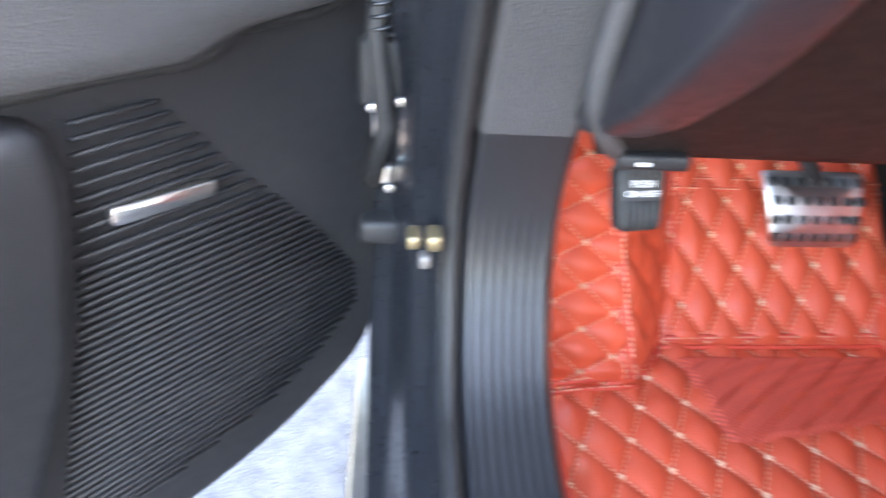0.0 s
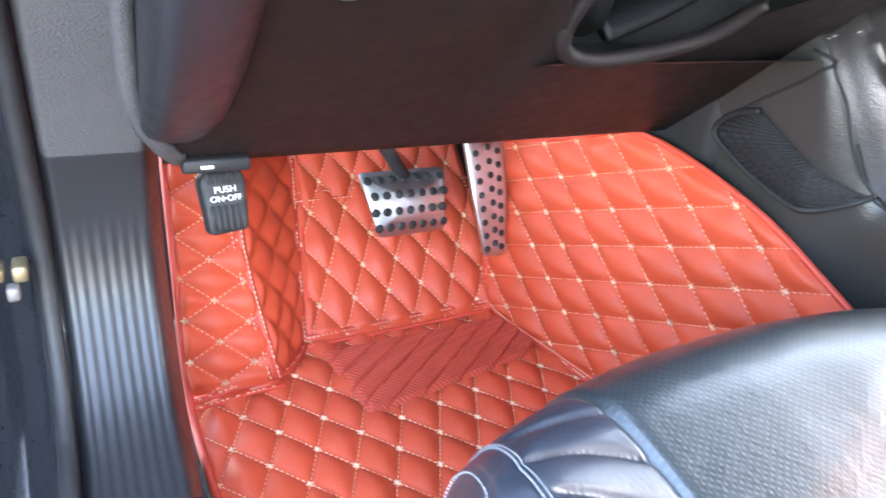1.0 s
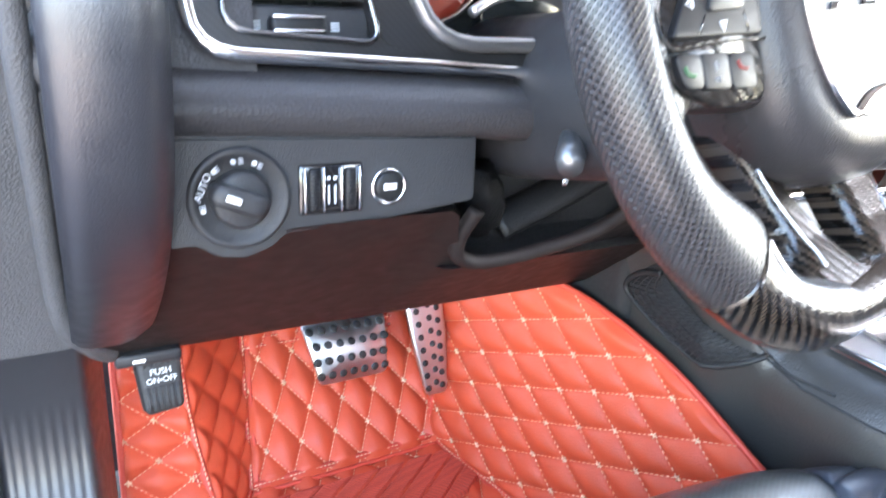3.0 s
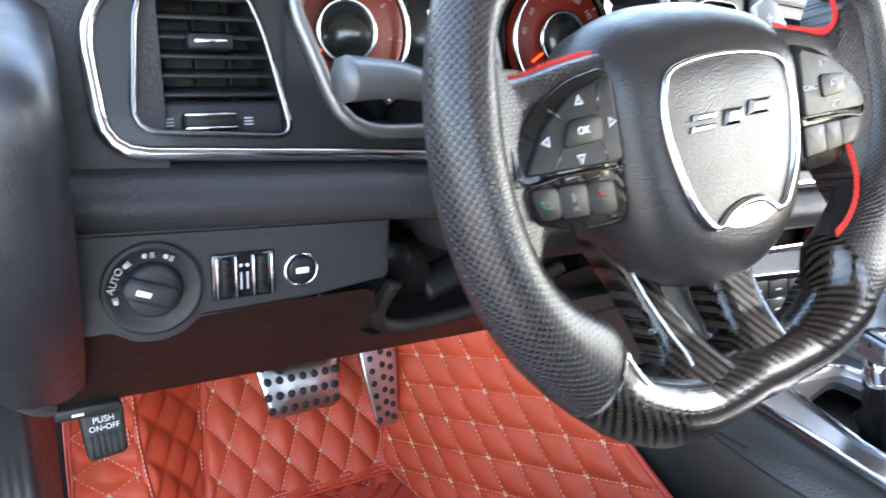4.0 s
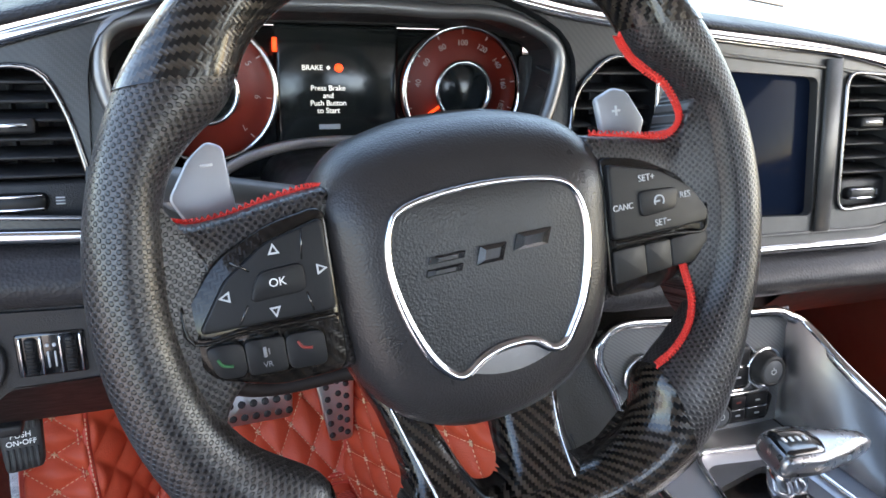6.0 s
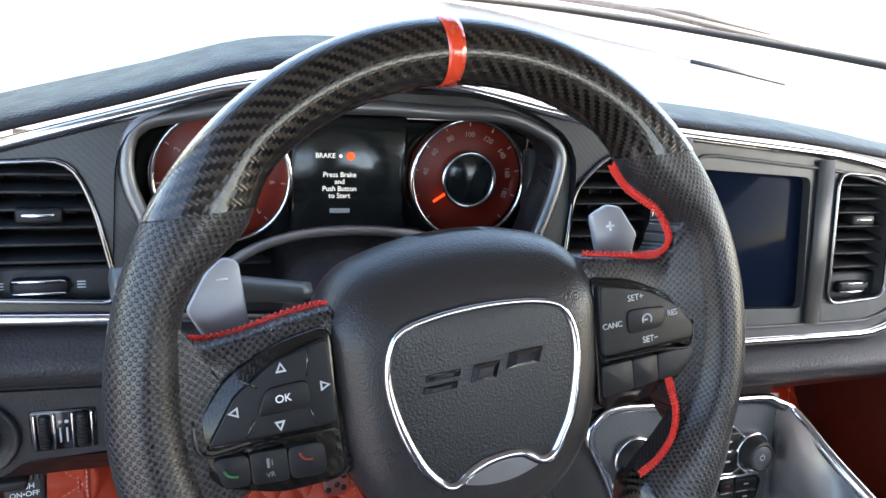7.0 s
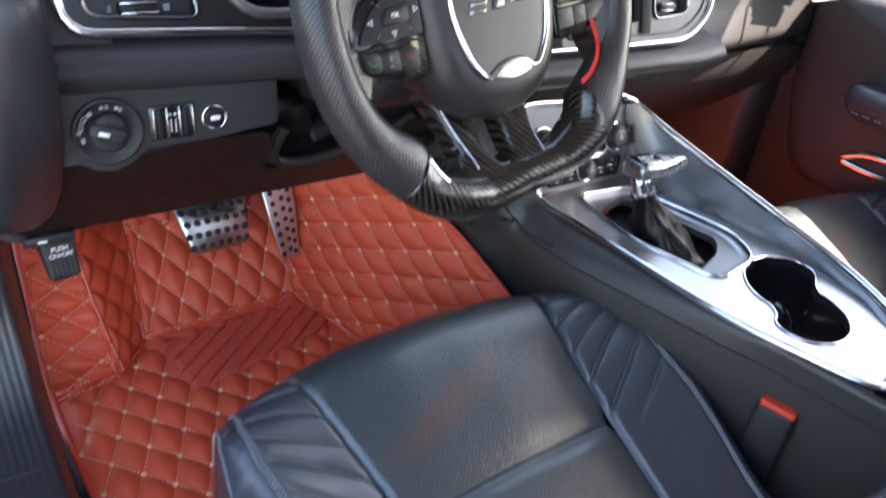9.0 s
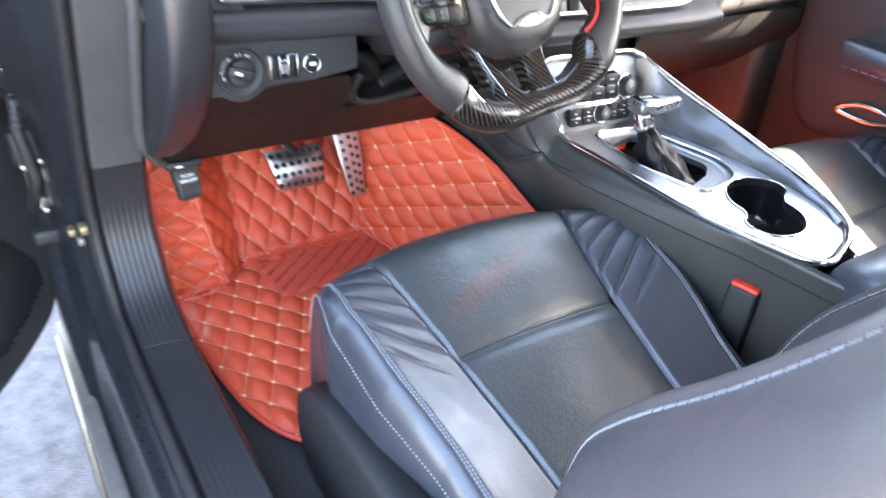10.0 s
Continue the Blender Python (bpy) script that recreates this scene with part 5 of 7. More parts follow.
# left end of the dashboard
bm = bmesh.new()
cap_yz = catmull([(0.135, 0.885), (0.078, 0.865), (0.070, 0.81), (0.088, 0.74), (0.135, 0.675), (0.22, 0.60), (0.30, 0.552), (0.345, 0.548), (0.40, 0.60), (0.42, 0.76), (0.36, 0.90), (0.25, 0.91)], 6)
cen = Vector((0.26, 0.75))
rings = []
for x, s in ((-0.325, 0.94), (-0.336, 0.985), (-0.345, 1.0), (-0.366, 1.0), (-0.375, 0.985), (-0.380, 0.95)):
    rings.append([(x, cen.x + (p.x - cen.x) * s, cen.y + (p.y - cen.y) * s) for p in cap_yz])
loft(bm, rings)
bmesh.ops.recalc_face_normals(bm, faces=bm.faces[:])
dpart("end_cap", bm, M_ENDCAP, "black rounded dashboard end cap")
bm = bmesh.new()
tube(bm, catmull([(-0.352, 0.31, 0.538), (-0.366, 0.292, 0.556), (-0.383, 0.272, 0.590), (-0.387, 0.25, 0.64), (-0.388, 0.21, 0.72), (-0.389, 0.17, 0.80), (-0.390, 0.13, 0.92)], 6, False), 0.0075, 10)
dpart("edge_trim", bm, M_GREYTRIM, "grey beaded trim beside the end cap")
bm = bmesh.new()
pillow(bm, [(0.022 * math.cos(2 * math.pi * k / 20), 0.034 * math.sin(2 * math.pi * k / 20)) for k in range(20)], [(1, 0), (0.9, 0.005), (0.6, 0.008)])
dpart("plug_cover", bm, M_GREYTRIM, "grey oval cap", m=Matrix.Translation((-0.380, 0.20, 0.80)) @ Matrix.Rotation(radians(-90), 4, "Y"))

# passenger side of the dashboard
def pface(u, v):
    x = 0.575 + 0.55 * u
    z0 = top_z(x)
    q = catmull([(face_y(z0) + 0.02, z0 - 0.003), (0.195 + 0.03 * u, 0.85), (0.200 + 0.03 * u, 0.79), (0.178 + 0.05 * u, 0.735), (0.172 + 0.06 * u, 0.712), (0.19 + 0.06 * u, 0.694), (0.235 + 0.05 * u, 0.690)], 4, False)
    k = v * (len(q) - 1)
    i = min(int(k), len(q) - 2)
    p = q[i].lerp(q[i + 1], k - i)
    return (x, p.x, p.y)


bm = bmesh.new()
surface(bm, pface, 24, 28, (0.55, 0.25))
bmesh.ops.recalc_face_normals(bm, faces=bm.faces[:])
dpart("passenger_face", bm, M_DASH, "black grained passenger dash face")
bm = bmesh.new()
surface(bm, lambda u, v: (0.52 + 0.60 * u, 0.215 + 0.13 * v - 0.03 * math.sin(math.pi * v), 0.688 - 0.17 * v), 16, 12, (0.6, 0.2))
bmesh.ops.recalc_face_normals(bm, faces=bm.faces[:])
dpart("glovebox", bm, M_DOORTRIM, "dark glovebox lid")
pv = air_vent(0.850, 0.935, 0.800, 0.862, 5, 3, 0.892, 0.832)
pv.matrix_basis = DASH_AT @ Matrix.Translation((0, 0.012, 0)) @ BZ
trim_ring("chrome_rim", rounded(bz([(0.838, 0.790), (0.945, 0.792), (0.950, 0.866), (0.860, 0.872)]), 0.014), 0.0035, M_SATIN, 0.010)
bm = bmesh.new()
rbox(bm, (0.690, 0.200, 0.683), (0.735, 0.225, 0.693), 0.004)
dpart("glovebox_latch", bm, M_CHROME, "small bright latch")
bm = bmesh.new()
rbox(bm, (0.16, 0.25, 0.50), (0.56, 0.75, 0.80), 0.02)
dpart("inner_core", bm, M_RUBBER)
bm = bmesh.new()
rbox(bm, (-0.31, 0.34, 0.70), (1.08, 0.62, 0.80), 0.02)
dpart("inner_core", bm, M_RUBBER)

# ---- steering column ----
col = tagged(empty("steering_column", (0, 0.1, 0.78)), "black plastic steering column shroud with stalks", "steering column")
CA = Matrix.Translation((0, -0.1, -0.78))
bm = bmesh.new()
sec = rounded([(-0.070, -0.060), (0.070, -0.060), (0.082, 0.0), (0.060, 0.055), (-0.060, 0.055), (-0.082, 0.0)], 0.02)
loft(bm, [[(p[0] * s, y, z + p[1] * s) for p in sec] for y, z, s in ((0.035, 0.812, 0.62), (0.045, 0.810, 0.84), (0.08, 0.797, 1.0), (0.16, 0.780, 1.08), (0.25, 0.765, 1.1))])
bmesh.ops.recalc_face_normals(bm, faces=bm.faces[:])
part("shroud", bm, M_PLASTIC, col, m=CA)
bm = bmesh.new()
tube(bm, catmull([(-0.070, 0.10, 0.845), (-0.11, 0.09, 0.856), (-0.145, 0.083, 0.8645), (-0.170, 0.078, 0.8665), (-0.185, 0.074, 0.8670)], 4, False), [0.008] * 5 + [0.0085, 0.0095, 0.0102, 0.0108, 0.0112, 0.0116, 0.0120, 0.0123, 0.0126, 0.0129, 0.0132, 0.0134], 8)
part("turn_stalk", bm, M_STALK, col, "grey satin turn signal stalk", m=CA)
bm = bmesh.new()
tube(bm, [(0.07, 0.10, 0.83), (0.14, 0.085, 0.84)], 0.009, 10)
part("stub_stalk", bm, M_BUTTON, col, m=CA)
bm = bmesh.new()
tube(bm, [(-0.070, 0.10, 0.765), (-0.088, 0.075, 0.757), (-0.094, 0.066, 0.754)], [0.007, 0.010, 0.0085], 14)
st = part("tilt_lever", bm, M_GUNMETAL, col, "small round silver adjuster", m=CA)
bm = bmesh.new()
rbox(bm, (-0.1025, 0.060, 0.7435), (-0.0985, 0.062, 0.7475), 0.0006, 1)
part("mark", bm, M_CHROME, st)

# ---- steering wheel ----
WX, WY, WN = Vector((0.99071, 0.0946, 0.09773)), Vector((-0.12478, 0.34611, 0.92986)), Vector((0.05414, -0.93341, 0.3547))
WHEEL = Matrix(((WX.x, WY.x, WN.x, 0.0), (WX.y, WY.y, WN.y, -0.01944), (WX.z, WY.z, WN.z, 0.862), (0, 0, 0, 1)))
WHEEL = WHEEL @ Matrix.Rotation(radians(-1.0), 4, "Z") @ Matrix.Translation((0.0035, 0.0, 0.0))
wheel = tagged(empty("steering_wheel", m=WHEEL), "carbon and perforated leather steering wheel with red stitching", "steering wheel")


def rim_path(a0, a1, n):
    out, rad = [], []
    for k in range(n + 1):
        a = radians(a0 + (a1 - a0) * k / n)
        c, s = math.cos(a), math.sin(a)
        r = 0.1695
        if s < -0.80:
            r = 0.1695 - 0.006 * ((-s - 0.80) / 0.20)
        # the flat bottom and its two fuller corners
        d = interp((math.degrees(a)) % 360, [(0, 0), (231, 0), (238, 0.0025), (246, 0.004), (253, 0.002), (262, -0.0035), (272, -0.0080), (286, -0.0035), (296, 0.004), (304, 0.0065), (316, 0.0090), (324, 0.005), (336, 0), (360, 0)])
        r += d if d < 0 else 0.5 * d
        out.append((r * c, r * s, -0.002 - 0.004 * s * s))
        thick = 0.0172 + 0.0016 * math.exp(-((math.degrees(a) % 360 - 205) / 25) ** 2) + 0.0016 * math.exp(-(((math.degrees(a) + 90) % 360 - 65) / 25) ** 2)
        rad.append(thick + max(0.0, 0.5 * d))
    return out, rad


def thumb_rest(bm):
    """Swells the inner side of the rim at ten and two o'clock, and at the palm rests below."""
    for v in bm.verts:
        r = math.hypot(v.co.x, v.co.y)
        a = math.degrees(math.atan2(v.co.y, abs(v.co.x)))
        swell = 0.0085 * math.exp(-((a - 38) / 8.0) ** 2) - 0.0035 * math.exp(-((a - 20) / 7.0) ** 2)
        d = a + 43.5
        swell += (0.0155 if v.co.x > 0 else 0.0135) * math.exp(-(d / ((15.0 if v.co.x > 0 else 13.0) if d > 0 else 7.0)) ** 2)
        k = swell * min(1, max(0, (0.1695 - r) / 0.014))
        v.co.x, v.co.y = v.co.x * (r - k) / r, v.co.y * (r - k) / r


def rim(name, a0, a1, n, material, label, extra=0.0):
    pth, rad = rim_path(a0, a1, n)
    bm = bmesh.new()
    tube(bm, pth, [r + extra for r in rad], 28, False, 1.08, (0, 0, 1))
    thumb_rest(bm)
    return part(name, bm, material, wheel, label)


pth, rad = rim_path(18, 162, 76)
bm = bmesh.new()
tube(bm, pth, [r + 0.0007 for r in rad], 28, False, 1.08, (0, 0, 1))
thumb_rest(bm)
bmesh.ops.bisect_plane(bm, geom=bm.verts[:] + bm.edges[:] + bm.faces[:], plane_co=(0, 0.1015, 0.0), plane_no=(0.02, -1, 0), clear_outer=True)
part("upper_rim", bm, M_CARBON, wheel, "glossy carbon weave upper rim")
rim("grip_left", 133, 229, 50, M_GRIP, "perforated black leather grip")
rim("grip_right", -54, 47, 52, M_GRIP, "perforated black leather grip")
pth, rad = rim_path(226, 326, 66)
bm = bmesh.new()
tube(bm, pth, [r + 0.0003 + 0.0014 * min(1.0, k / 10) for k, r in enumerate(rad)], 28, False, 1.08, (0, 0, 1))
thumb_rest(bm)
bmesh.ops.bisect_plane(bm, geom=bm.verts[:] + bm.edges[:] + bm.faces[:], plane_co=(0.1006, -0.0868, 0.0), plane_no=(0.0565, 0.0130, 0.0), clear_outer=True)
part("lower_rim", bm, M_CARBONLOW, wheel, "glossy carbon weave lower rim")
pth, rad = rim_path(88.4, 91.6, 3)
bm = bmesh.new()
tube(bm, pth, [r + 0.0012 for r in rad], 28, False, 1.08, (0, 0, 1))
part("centre_stripe", bm, M_REDLACQUER, wheel, "red top centre stripe")
bm = bmesh.new()
tube(bm, catmull([(-0.1032, -0.1071, 0.0095), (-0.0961, -0.1209, 0.0100), (-0.0866, -0.1332, 0.0105), (-0.0741, -0.1424, 0.0110)], 5, False), [0.0012] + [0.0027] * 14 + [0.0012], 8)
part("chrome_edge", bm, M_CHROME, wheel)

# airbag cover
hub = rounded([(-0.084, 0.040), (-0.066, 0.062), (-0.025, 0.073), (0.025, 0.073), (0.066, 0.062), (0.084, 0.040), (0.083, 0.0), (0.079, -0.034), (0.071, -0.060), (0.050, -0.085), (0.020, -0.0965), (-0.020, -0.0965), (-0.050, -0.085), (-0.071, -0.060), (-0.079, -0.034), (-0.083, 0.0)], 0.02, 4)
bm = bmesh.new()
pillow(bm, hub, [(0.96, -0.050), (1.0, -0.030), (1.0, -0.014), (0.975, -0.004), (0.93, 0.003), (0.86, 0.0085), (0.76, 0.0125), (0.66, 0.0135), (0.4, 0.0145), (0.2, 0.0148)], (0.0, -0.012))
for v in bm.verts:
    if v.co.y > 0.02 and v.co.z > -0.02:
        v.co.z -= 6.0 * (v.co.y - 0.02) ** 2
part("airbag_cover", bm, M_HUB, wheel, "black grained airbag cover")
shield = catmull([(-0.0425, 0.0300), (-0.0160, 0.0342), (0.0160, 0.0342), (0.0425, 0.0300), (0.0530, 0.0205), (0.0566, 0.0010), (0.0515, -0.0290), (0.0415, -0.0480), (0.0350, -0.0555), (0.0270, -0.0560), (0.0160, -0.0492), (0.0, -0.0485), (-0.0130, -0.0520), (-0.0230, -0.0580), (-0.0310, -0.0555), (-0.0410, -0.0430), (-0.0500, -0.0210), (-0.0546, 0.0030), (-0.0515, 0.0215)], 5)
shield = [Vector((p.x - 0.001, p.y)) for p in shield]


def hub_z(x, y):
    s = max(abs(x) / 0.083, abs(y + 0.012) / 0.085)
    z = 0.0148 - 0.0035 * max(0, s - 0.4) ** 1.5
    return z - (6.0 * (y - 0.02) ** 2 if y > 0.02 else 0)


bm = bmesh.new()
tube(bm, [(p.x, p.y, hub_z(p.x, p.y) + 0.0006) for p in shield], [0.0019 + 0.0010 * min(1, max(0, (0.025 - p.y) / 0.05)) for p in shield], 10, True, 0.9)
part("chrome_shield", bm, M_CHROME, wheel, "chrome shield-shaped ring")
bm = bmesh.new()
pillow(bm, [(p.x, p.y) for p in shield], [(1.0, 0.0), (0.97, 0.0), (0.85, 0.0), (0.7, 0.0), (0.55, 0.0), (0.4, 0.0), (0.25, 0.0), (0.1, 0.0)], (0.0, -0.008))
for v in bm.verts:
    v.co.z = hub_z(v.co.x, v.co.y) + 0.0006
bmesh.ops.recalc_face_normals(bm, faces=bm.faces[:])
part("shield_panel", bm, M_SHIELD, wheel, "smooth dark centre panel")
bm = bmesh.new()
top = [(p[0], p[1]) for p in catmull([(-0.023, -0.0572), (-0.012, -0.0515), (0.0, -0.0482), (0.016, -0.0485), (0.028, -0.0555)], 5, False)]
bot = [(0.0025 - (x - 0.0025), -0.0625 + 0.0055 * ((x - 0.0025) / 0.0255) ** 2) for x, _ in top]
plate(bm, top + bot, 0.008, 0.0165)
part("badge_base", bm, M_CHROME, wheel, "bright chrome insert", False)
emb = [((-0.032, -0.012), 0.019, 0.0035), ((-0.030, -0.006), 0.019, 0.0035), ((-0.006, -0.0085), 0.015, 0.009), ((0.018, -0.0055), 0.020, 0.0085)]
for (x, y), w, h in emb:
    bm = bmesh.new()
    x, y, sk = x + 0.004, y + 0.0085, 0.30
    o = [(x - w / 2 - sk * h / 2, y - h / 2), (x + w / 2 - sk * h / 2, y - h / 2), (x + w / 2 + sk * h / 2, y + h / 2), (x - w / 2 + sk * h / 2, y + h / 2)]
    pillow(bm, o, [(1, 0.012), (1, hub_z(x, y) + 0.0016), (0.55, hub_z(x, y) + 0.0028)])
    for v in bm.verts:
        v.co.z += 0.10 * (v.co.y - y)
    part("emblem_bar", bm, M_EMBLEM, wheel, smooth=False)

# spokes with their switches
def spoke(sx, name):
    sp = empty(name)
    sp.parent, sp.matrix_basis = wheel, Matrix.Translation((-0.002, 0.003, 0))
    pts = [(0.070, 0.048), (0.10, 0.0435), (0.12, 0.0395), (0.131, 0.0385), (0.139, 0.044), (0.1425, 0.055), (0.152, 0.072), (0.166, 0.060), (0.170, 0.0), (0.166, -0.066), (0.151, -0.088), (0.1415, -0.070), (0.136, -0.055), (0.128, -0.045), (0.10, -0.047), (0.070, -0.050)]
    if sx < 0:
        pts[0:3] = [(0.070, 0.043), (0.10, 0.0390), (0.12, 0.0350)]
        pts[3:8] = [(0.138, 0.0335), (0.1475, 0.0395), (0.1535, 0.054), (0.160, 0.070), (0.168, 0.060)]
    pts = rounded([(sx * x, y) for x, y in pts], 0.006)
    bm = bmesh.new()
    pillow(bm, pts, [(0.95, -0.026), (0.985, -0.020), (1.0, -0.012), (0.995, -0.006), (0.98, -0.001), (0.95, 0.0025), (0.88, 0.004), (0.6, 0.0045), (0.3, 0.0045)], (sx * 0.122, -0.003))
    for v in bm.verts:
        v.co.z += 0.010 * min(1, max(0, (abs(v.co.x) - 0.125) / 0.035)) ** 1.5 - 0.004
    bmesh.ops.recalc_face_normals(bm, faces=bm.faces[:])
    part("spoke_body", bm, M_GRIP, sp, "perforated leather spoke")
    fr = [(0.1475, -0.004), (0.130, 0.0175), (0.105, 0.0295), (0.077, 0.0345), (0.077, -0.046), (0.110, -0.046), (0.140, -0.036), (0.1490, -0.020)]
    fr = [(x * sx, y) for x, y in fr]
    bm = bmesh.new()
    pillow(bm, rounded(fr, 0.008), [(1, -0.006), (1, 0.0030), (0.97, 0.0044)])
    bmesh.ops.recalc_face_normals(bm, faces=bm.faces[:])
    part("switch_frame", bm, M_CARBONDARK, sp, "carbon weave switch surround")
    return sp


def pod(sp, name, pts, z, material=M_BUTTON, label="", r=0.004):
    bm = bmesh.new()
    pillow(bm, rounded(pts, r), [(1, 0.002), (1, z - 0.0008), (0.985, z - 0.0002), (0.94, z)])
    bmesh.ops.recalc_face_normals(bm, faces=bm.faces[:])
    return part(name, bm, material, sp, label)


def arrow(parent, x, y, a, z, s=0.0032):
    bm = bmesh.new()
    tri = [(s * math.cos(radians(a + d)), s * math.sin(radians(a + d))) for d in (0, 125, 235)]
    inner = [(p[0] * 0.55, p[1] * 0.55) for p in tri]
    plate(bm, tri, 0.0, 0.0006, holes=[inner])
    part("arrow", bm, M_GREYPRINT, parent, smooth=False, m=Matrix.Translation((x, y, z)))


ls = spoke(-1, "spoke")
pad_l = pod(ls, "menu_pad", [(-0.1425, -0.0135), (-0.128, 0.008), (-0.108, 0.0215), (-0.0800, 0.0290), (-0.0795, -0.0150)], 0.0085)
for x, y, a in ((-0.1045, 0.0180, 90), (-0.1285, 0.001, 180), (-0.0845, 0.0055, 0), (-0.108, -0.0095, 270)):
    arrow(pad_l, x, y, a, 0.0085)
for line in ([(-0.1165, 0.0105), (-0.124, 0.0160)], [(-0.0925, 0.0115), (-0.0905, 0.0255)], [(-0.1195, -0.0045), (-0.1245, -0.0125)], [(-0.0925, -0.0040), (-0.0905, -0.0130)]):
    bm = bmesh.new()
    tube(bm, [(x, y, 0.0083) for x, y in line], 0.0006, 5)
    part("groove", bm, M_GLOSS, pad_l)
okb = pod(ls, "ok_button", [(-0.119, -0.0035), (-0.113, 0.0095), (-0.0925, 0.0105), (-0.0925, -0.003)], 0.0102)
text_part("lettering", "OK", 0.0054, M_WHITE, okb, Matrix.Translation((-0.1052, 0.0035, 0.0102)))
bm = bmesh.new()
tube(bm, catmull([(-0.1475, 0.0, 0.005), (-0.1445, -0.017, 0.0075), (-0.12, -0.0165, 0.0085), (-0.08, -0.0175, 0.0085)], 4, False), 0.0010, 6)
part("dark_line", bm, M_CARBONDARK, ls)
for x0, x1, m_, w in ((-0.1415, -0.1245, M_GREENPRINT, 0), (-0.1242, -0.1062, M_GREYPRINT, 1), (-0.1059, -0.0875, M_REDPRINT, 0)):
    b = pod(ls, "phone_button" if not w else "voice_button", [(x0 + (0.004 if x0 < -0.14 else 0), -0.0355 - 0.09 * (x0 + 0.14)), (x1, -0.0355 - 0.09 * (x1 + 0.14)), (x1, -0.0198 - 0.06 * (x1 + 0.14)), (x0, -0.0198 - 0.06 * (x0 + 0.14))], 0.0075, r=0.0025 if w else 0.0045)
    xm = (x0 + x1) / 2
    if w:
        text_part("lettering", "VR", 0.0036, M_FAINT, b, Matrix.Translation((xm, -0.0335, 0.0076)))
        bm = bmesh.new()
        rbox(bm, (xm - 0.0013, -0.0300, 0.0072), (xm + 0.0003, -0.0250, 0.0080), 0.0005, 1)
        rbox(bm, (xm + 0.0010, -0.0290, 0.0072), (xm + 0.0016, -0.0260, 0.0080), 0.0002, 1)
        part("symbol", bm, M_FAINT, b)
    else:
        bm = bmesh.new()
        tube(bm, catmull([(xm - 0.0036, -0.026, 0.0078), (xm - 0.0018, -0.0292, 0.0078), (xm + 0.0026, -0.0305, 0.0078)], 4, False), 0.0007, 6)
        part("symbol", bm, m_, b)
rs = spoke(1, "spoke")
pad_r = pod(rs, "cruise_pad", [(0.0785, -0.0125), (0.1450, -0.0125), (0.1465, -0.006), (0.1345, 0.0095), (0.112, 0.0225), (0.0790, 0.0300)], 0.0085)
text_part("lettering", "SET+", 0.0053, M_GREYPRINT, pad_r, Matrix.Translation((0.1040, 0.0190, 0.0086)))
text_part("lettering", "SET−", 0.0053, M_GREYPRINT, pad_r, Matrix.Translation((0.1130, -0.0075, 0.0086)))
text_part("lettering", "RES", 0.0050, M_GREYPRINT, pad_r, Matrix.Translation((0.1300, 0.0055, 0.0086)))
text_part("lettering", "CANC", 0.0048, M_GREYPRINT, pad_r, Matrix.Translation((0.0868, 0.0050, 0.0086)))
cb = pod(rs, "cruise_button", [(0.0975, -0.0025), (0.1225, -0.001), (0.1245, 0.011), (0.0975, 0.0125)], 0.0098)
bm = bmesh.new()
tube(bm, [(0.1105 + 0.0032 * math.cos(radians(a)), 0.005 + 0.0032 * math.sin(radians(a)), 0.0099) for a in range(-40, 230, 18)], 0.0005, 5)
rbox(bm, (0.1080, 0.0045, 0.0096), (0.1110, 0.0055, 0.0102), 0.0002, 1)
part("symbol", bm, M_GREYPRINT, cb)
bm = bmesh.new()
tube(bm, catmull([(0.080, -0.0145, 0.0085), (0.12, -0.0155, 0.0085), (0.143, -0.0172, 0.0075), (0.1475, -0.002, 0.005)], 4, False), 0.0010, 6)
part("dark_line", bm, M_CARBONDARK, rs)
for x0, x1, y0, y1 in ((0.0785, 0.1003, -0.0375, -0.0360), (0.1006, 0.1183, -0.0360, -0.0350), (0.1186, 0.1455, -0.0350, -0.0240)):
    pod(rs, "gap_button", [(x0, y0), ((x1 - 0.012, -0.0345) if x1 > 0.14 else (x1, y1)), (x1, y1), (x1, -0.0175), (x0, -0.0185)] if x1 > 0.14 else [(x0, y0), (x1, y1), (x1, -0.0182), (x0, -0.0185)], 0.0072, r=0.0018)

# red stitched seams on the leather
def red_seam(path):
    bm = bmesh.new()
    path = catmull(path, 6, False)
    pts = [Vector(p) for p in path]
    tube(bm, pts, 0.0010, 6)
    for k in range(len(pts) - 1):
        n_ = max(1, int((pts[k + 1] - pts[k]).length / 0.0034))
        for j in range(n_):
            c = pts[k].lerp(pts[k + 1], (j + 0.5) / n_)
            t = (pts[k + 1] - pts[k]).normalized()
            s = t.cross(Vector((0, 0, 1))).normalized()
            bead(bm, c - s * 0.0025 - t * 0.0017, c + s * 0.0025 + t * 0.0017, 0.0005, 0.0008)
            bead(bm, c - s * 0.0025 + t * 0.0017, c + s * 0.0025 - t * 0.0017, 0.0005, 0.0008)
    part("red_seam", bm, M_REDTHREAD, wheel, "red zigzag stitching", smooth=False)


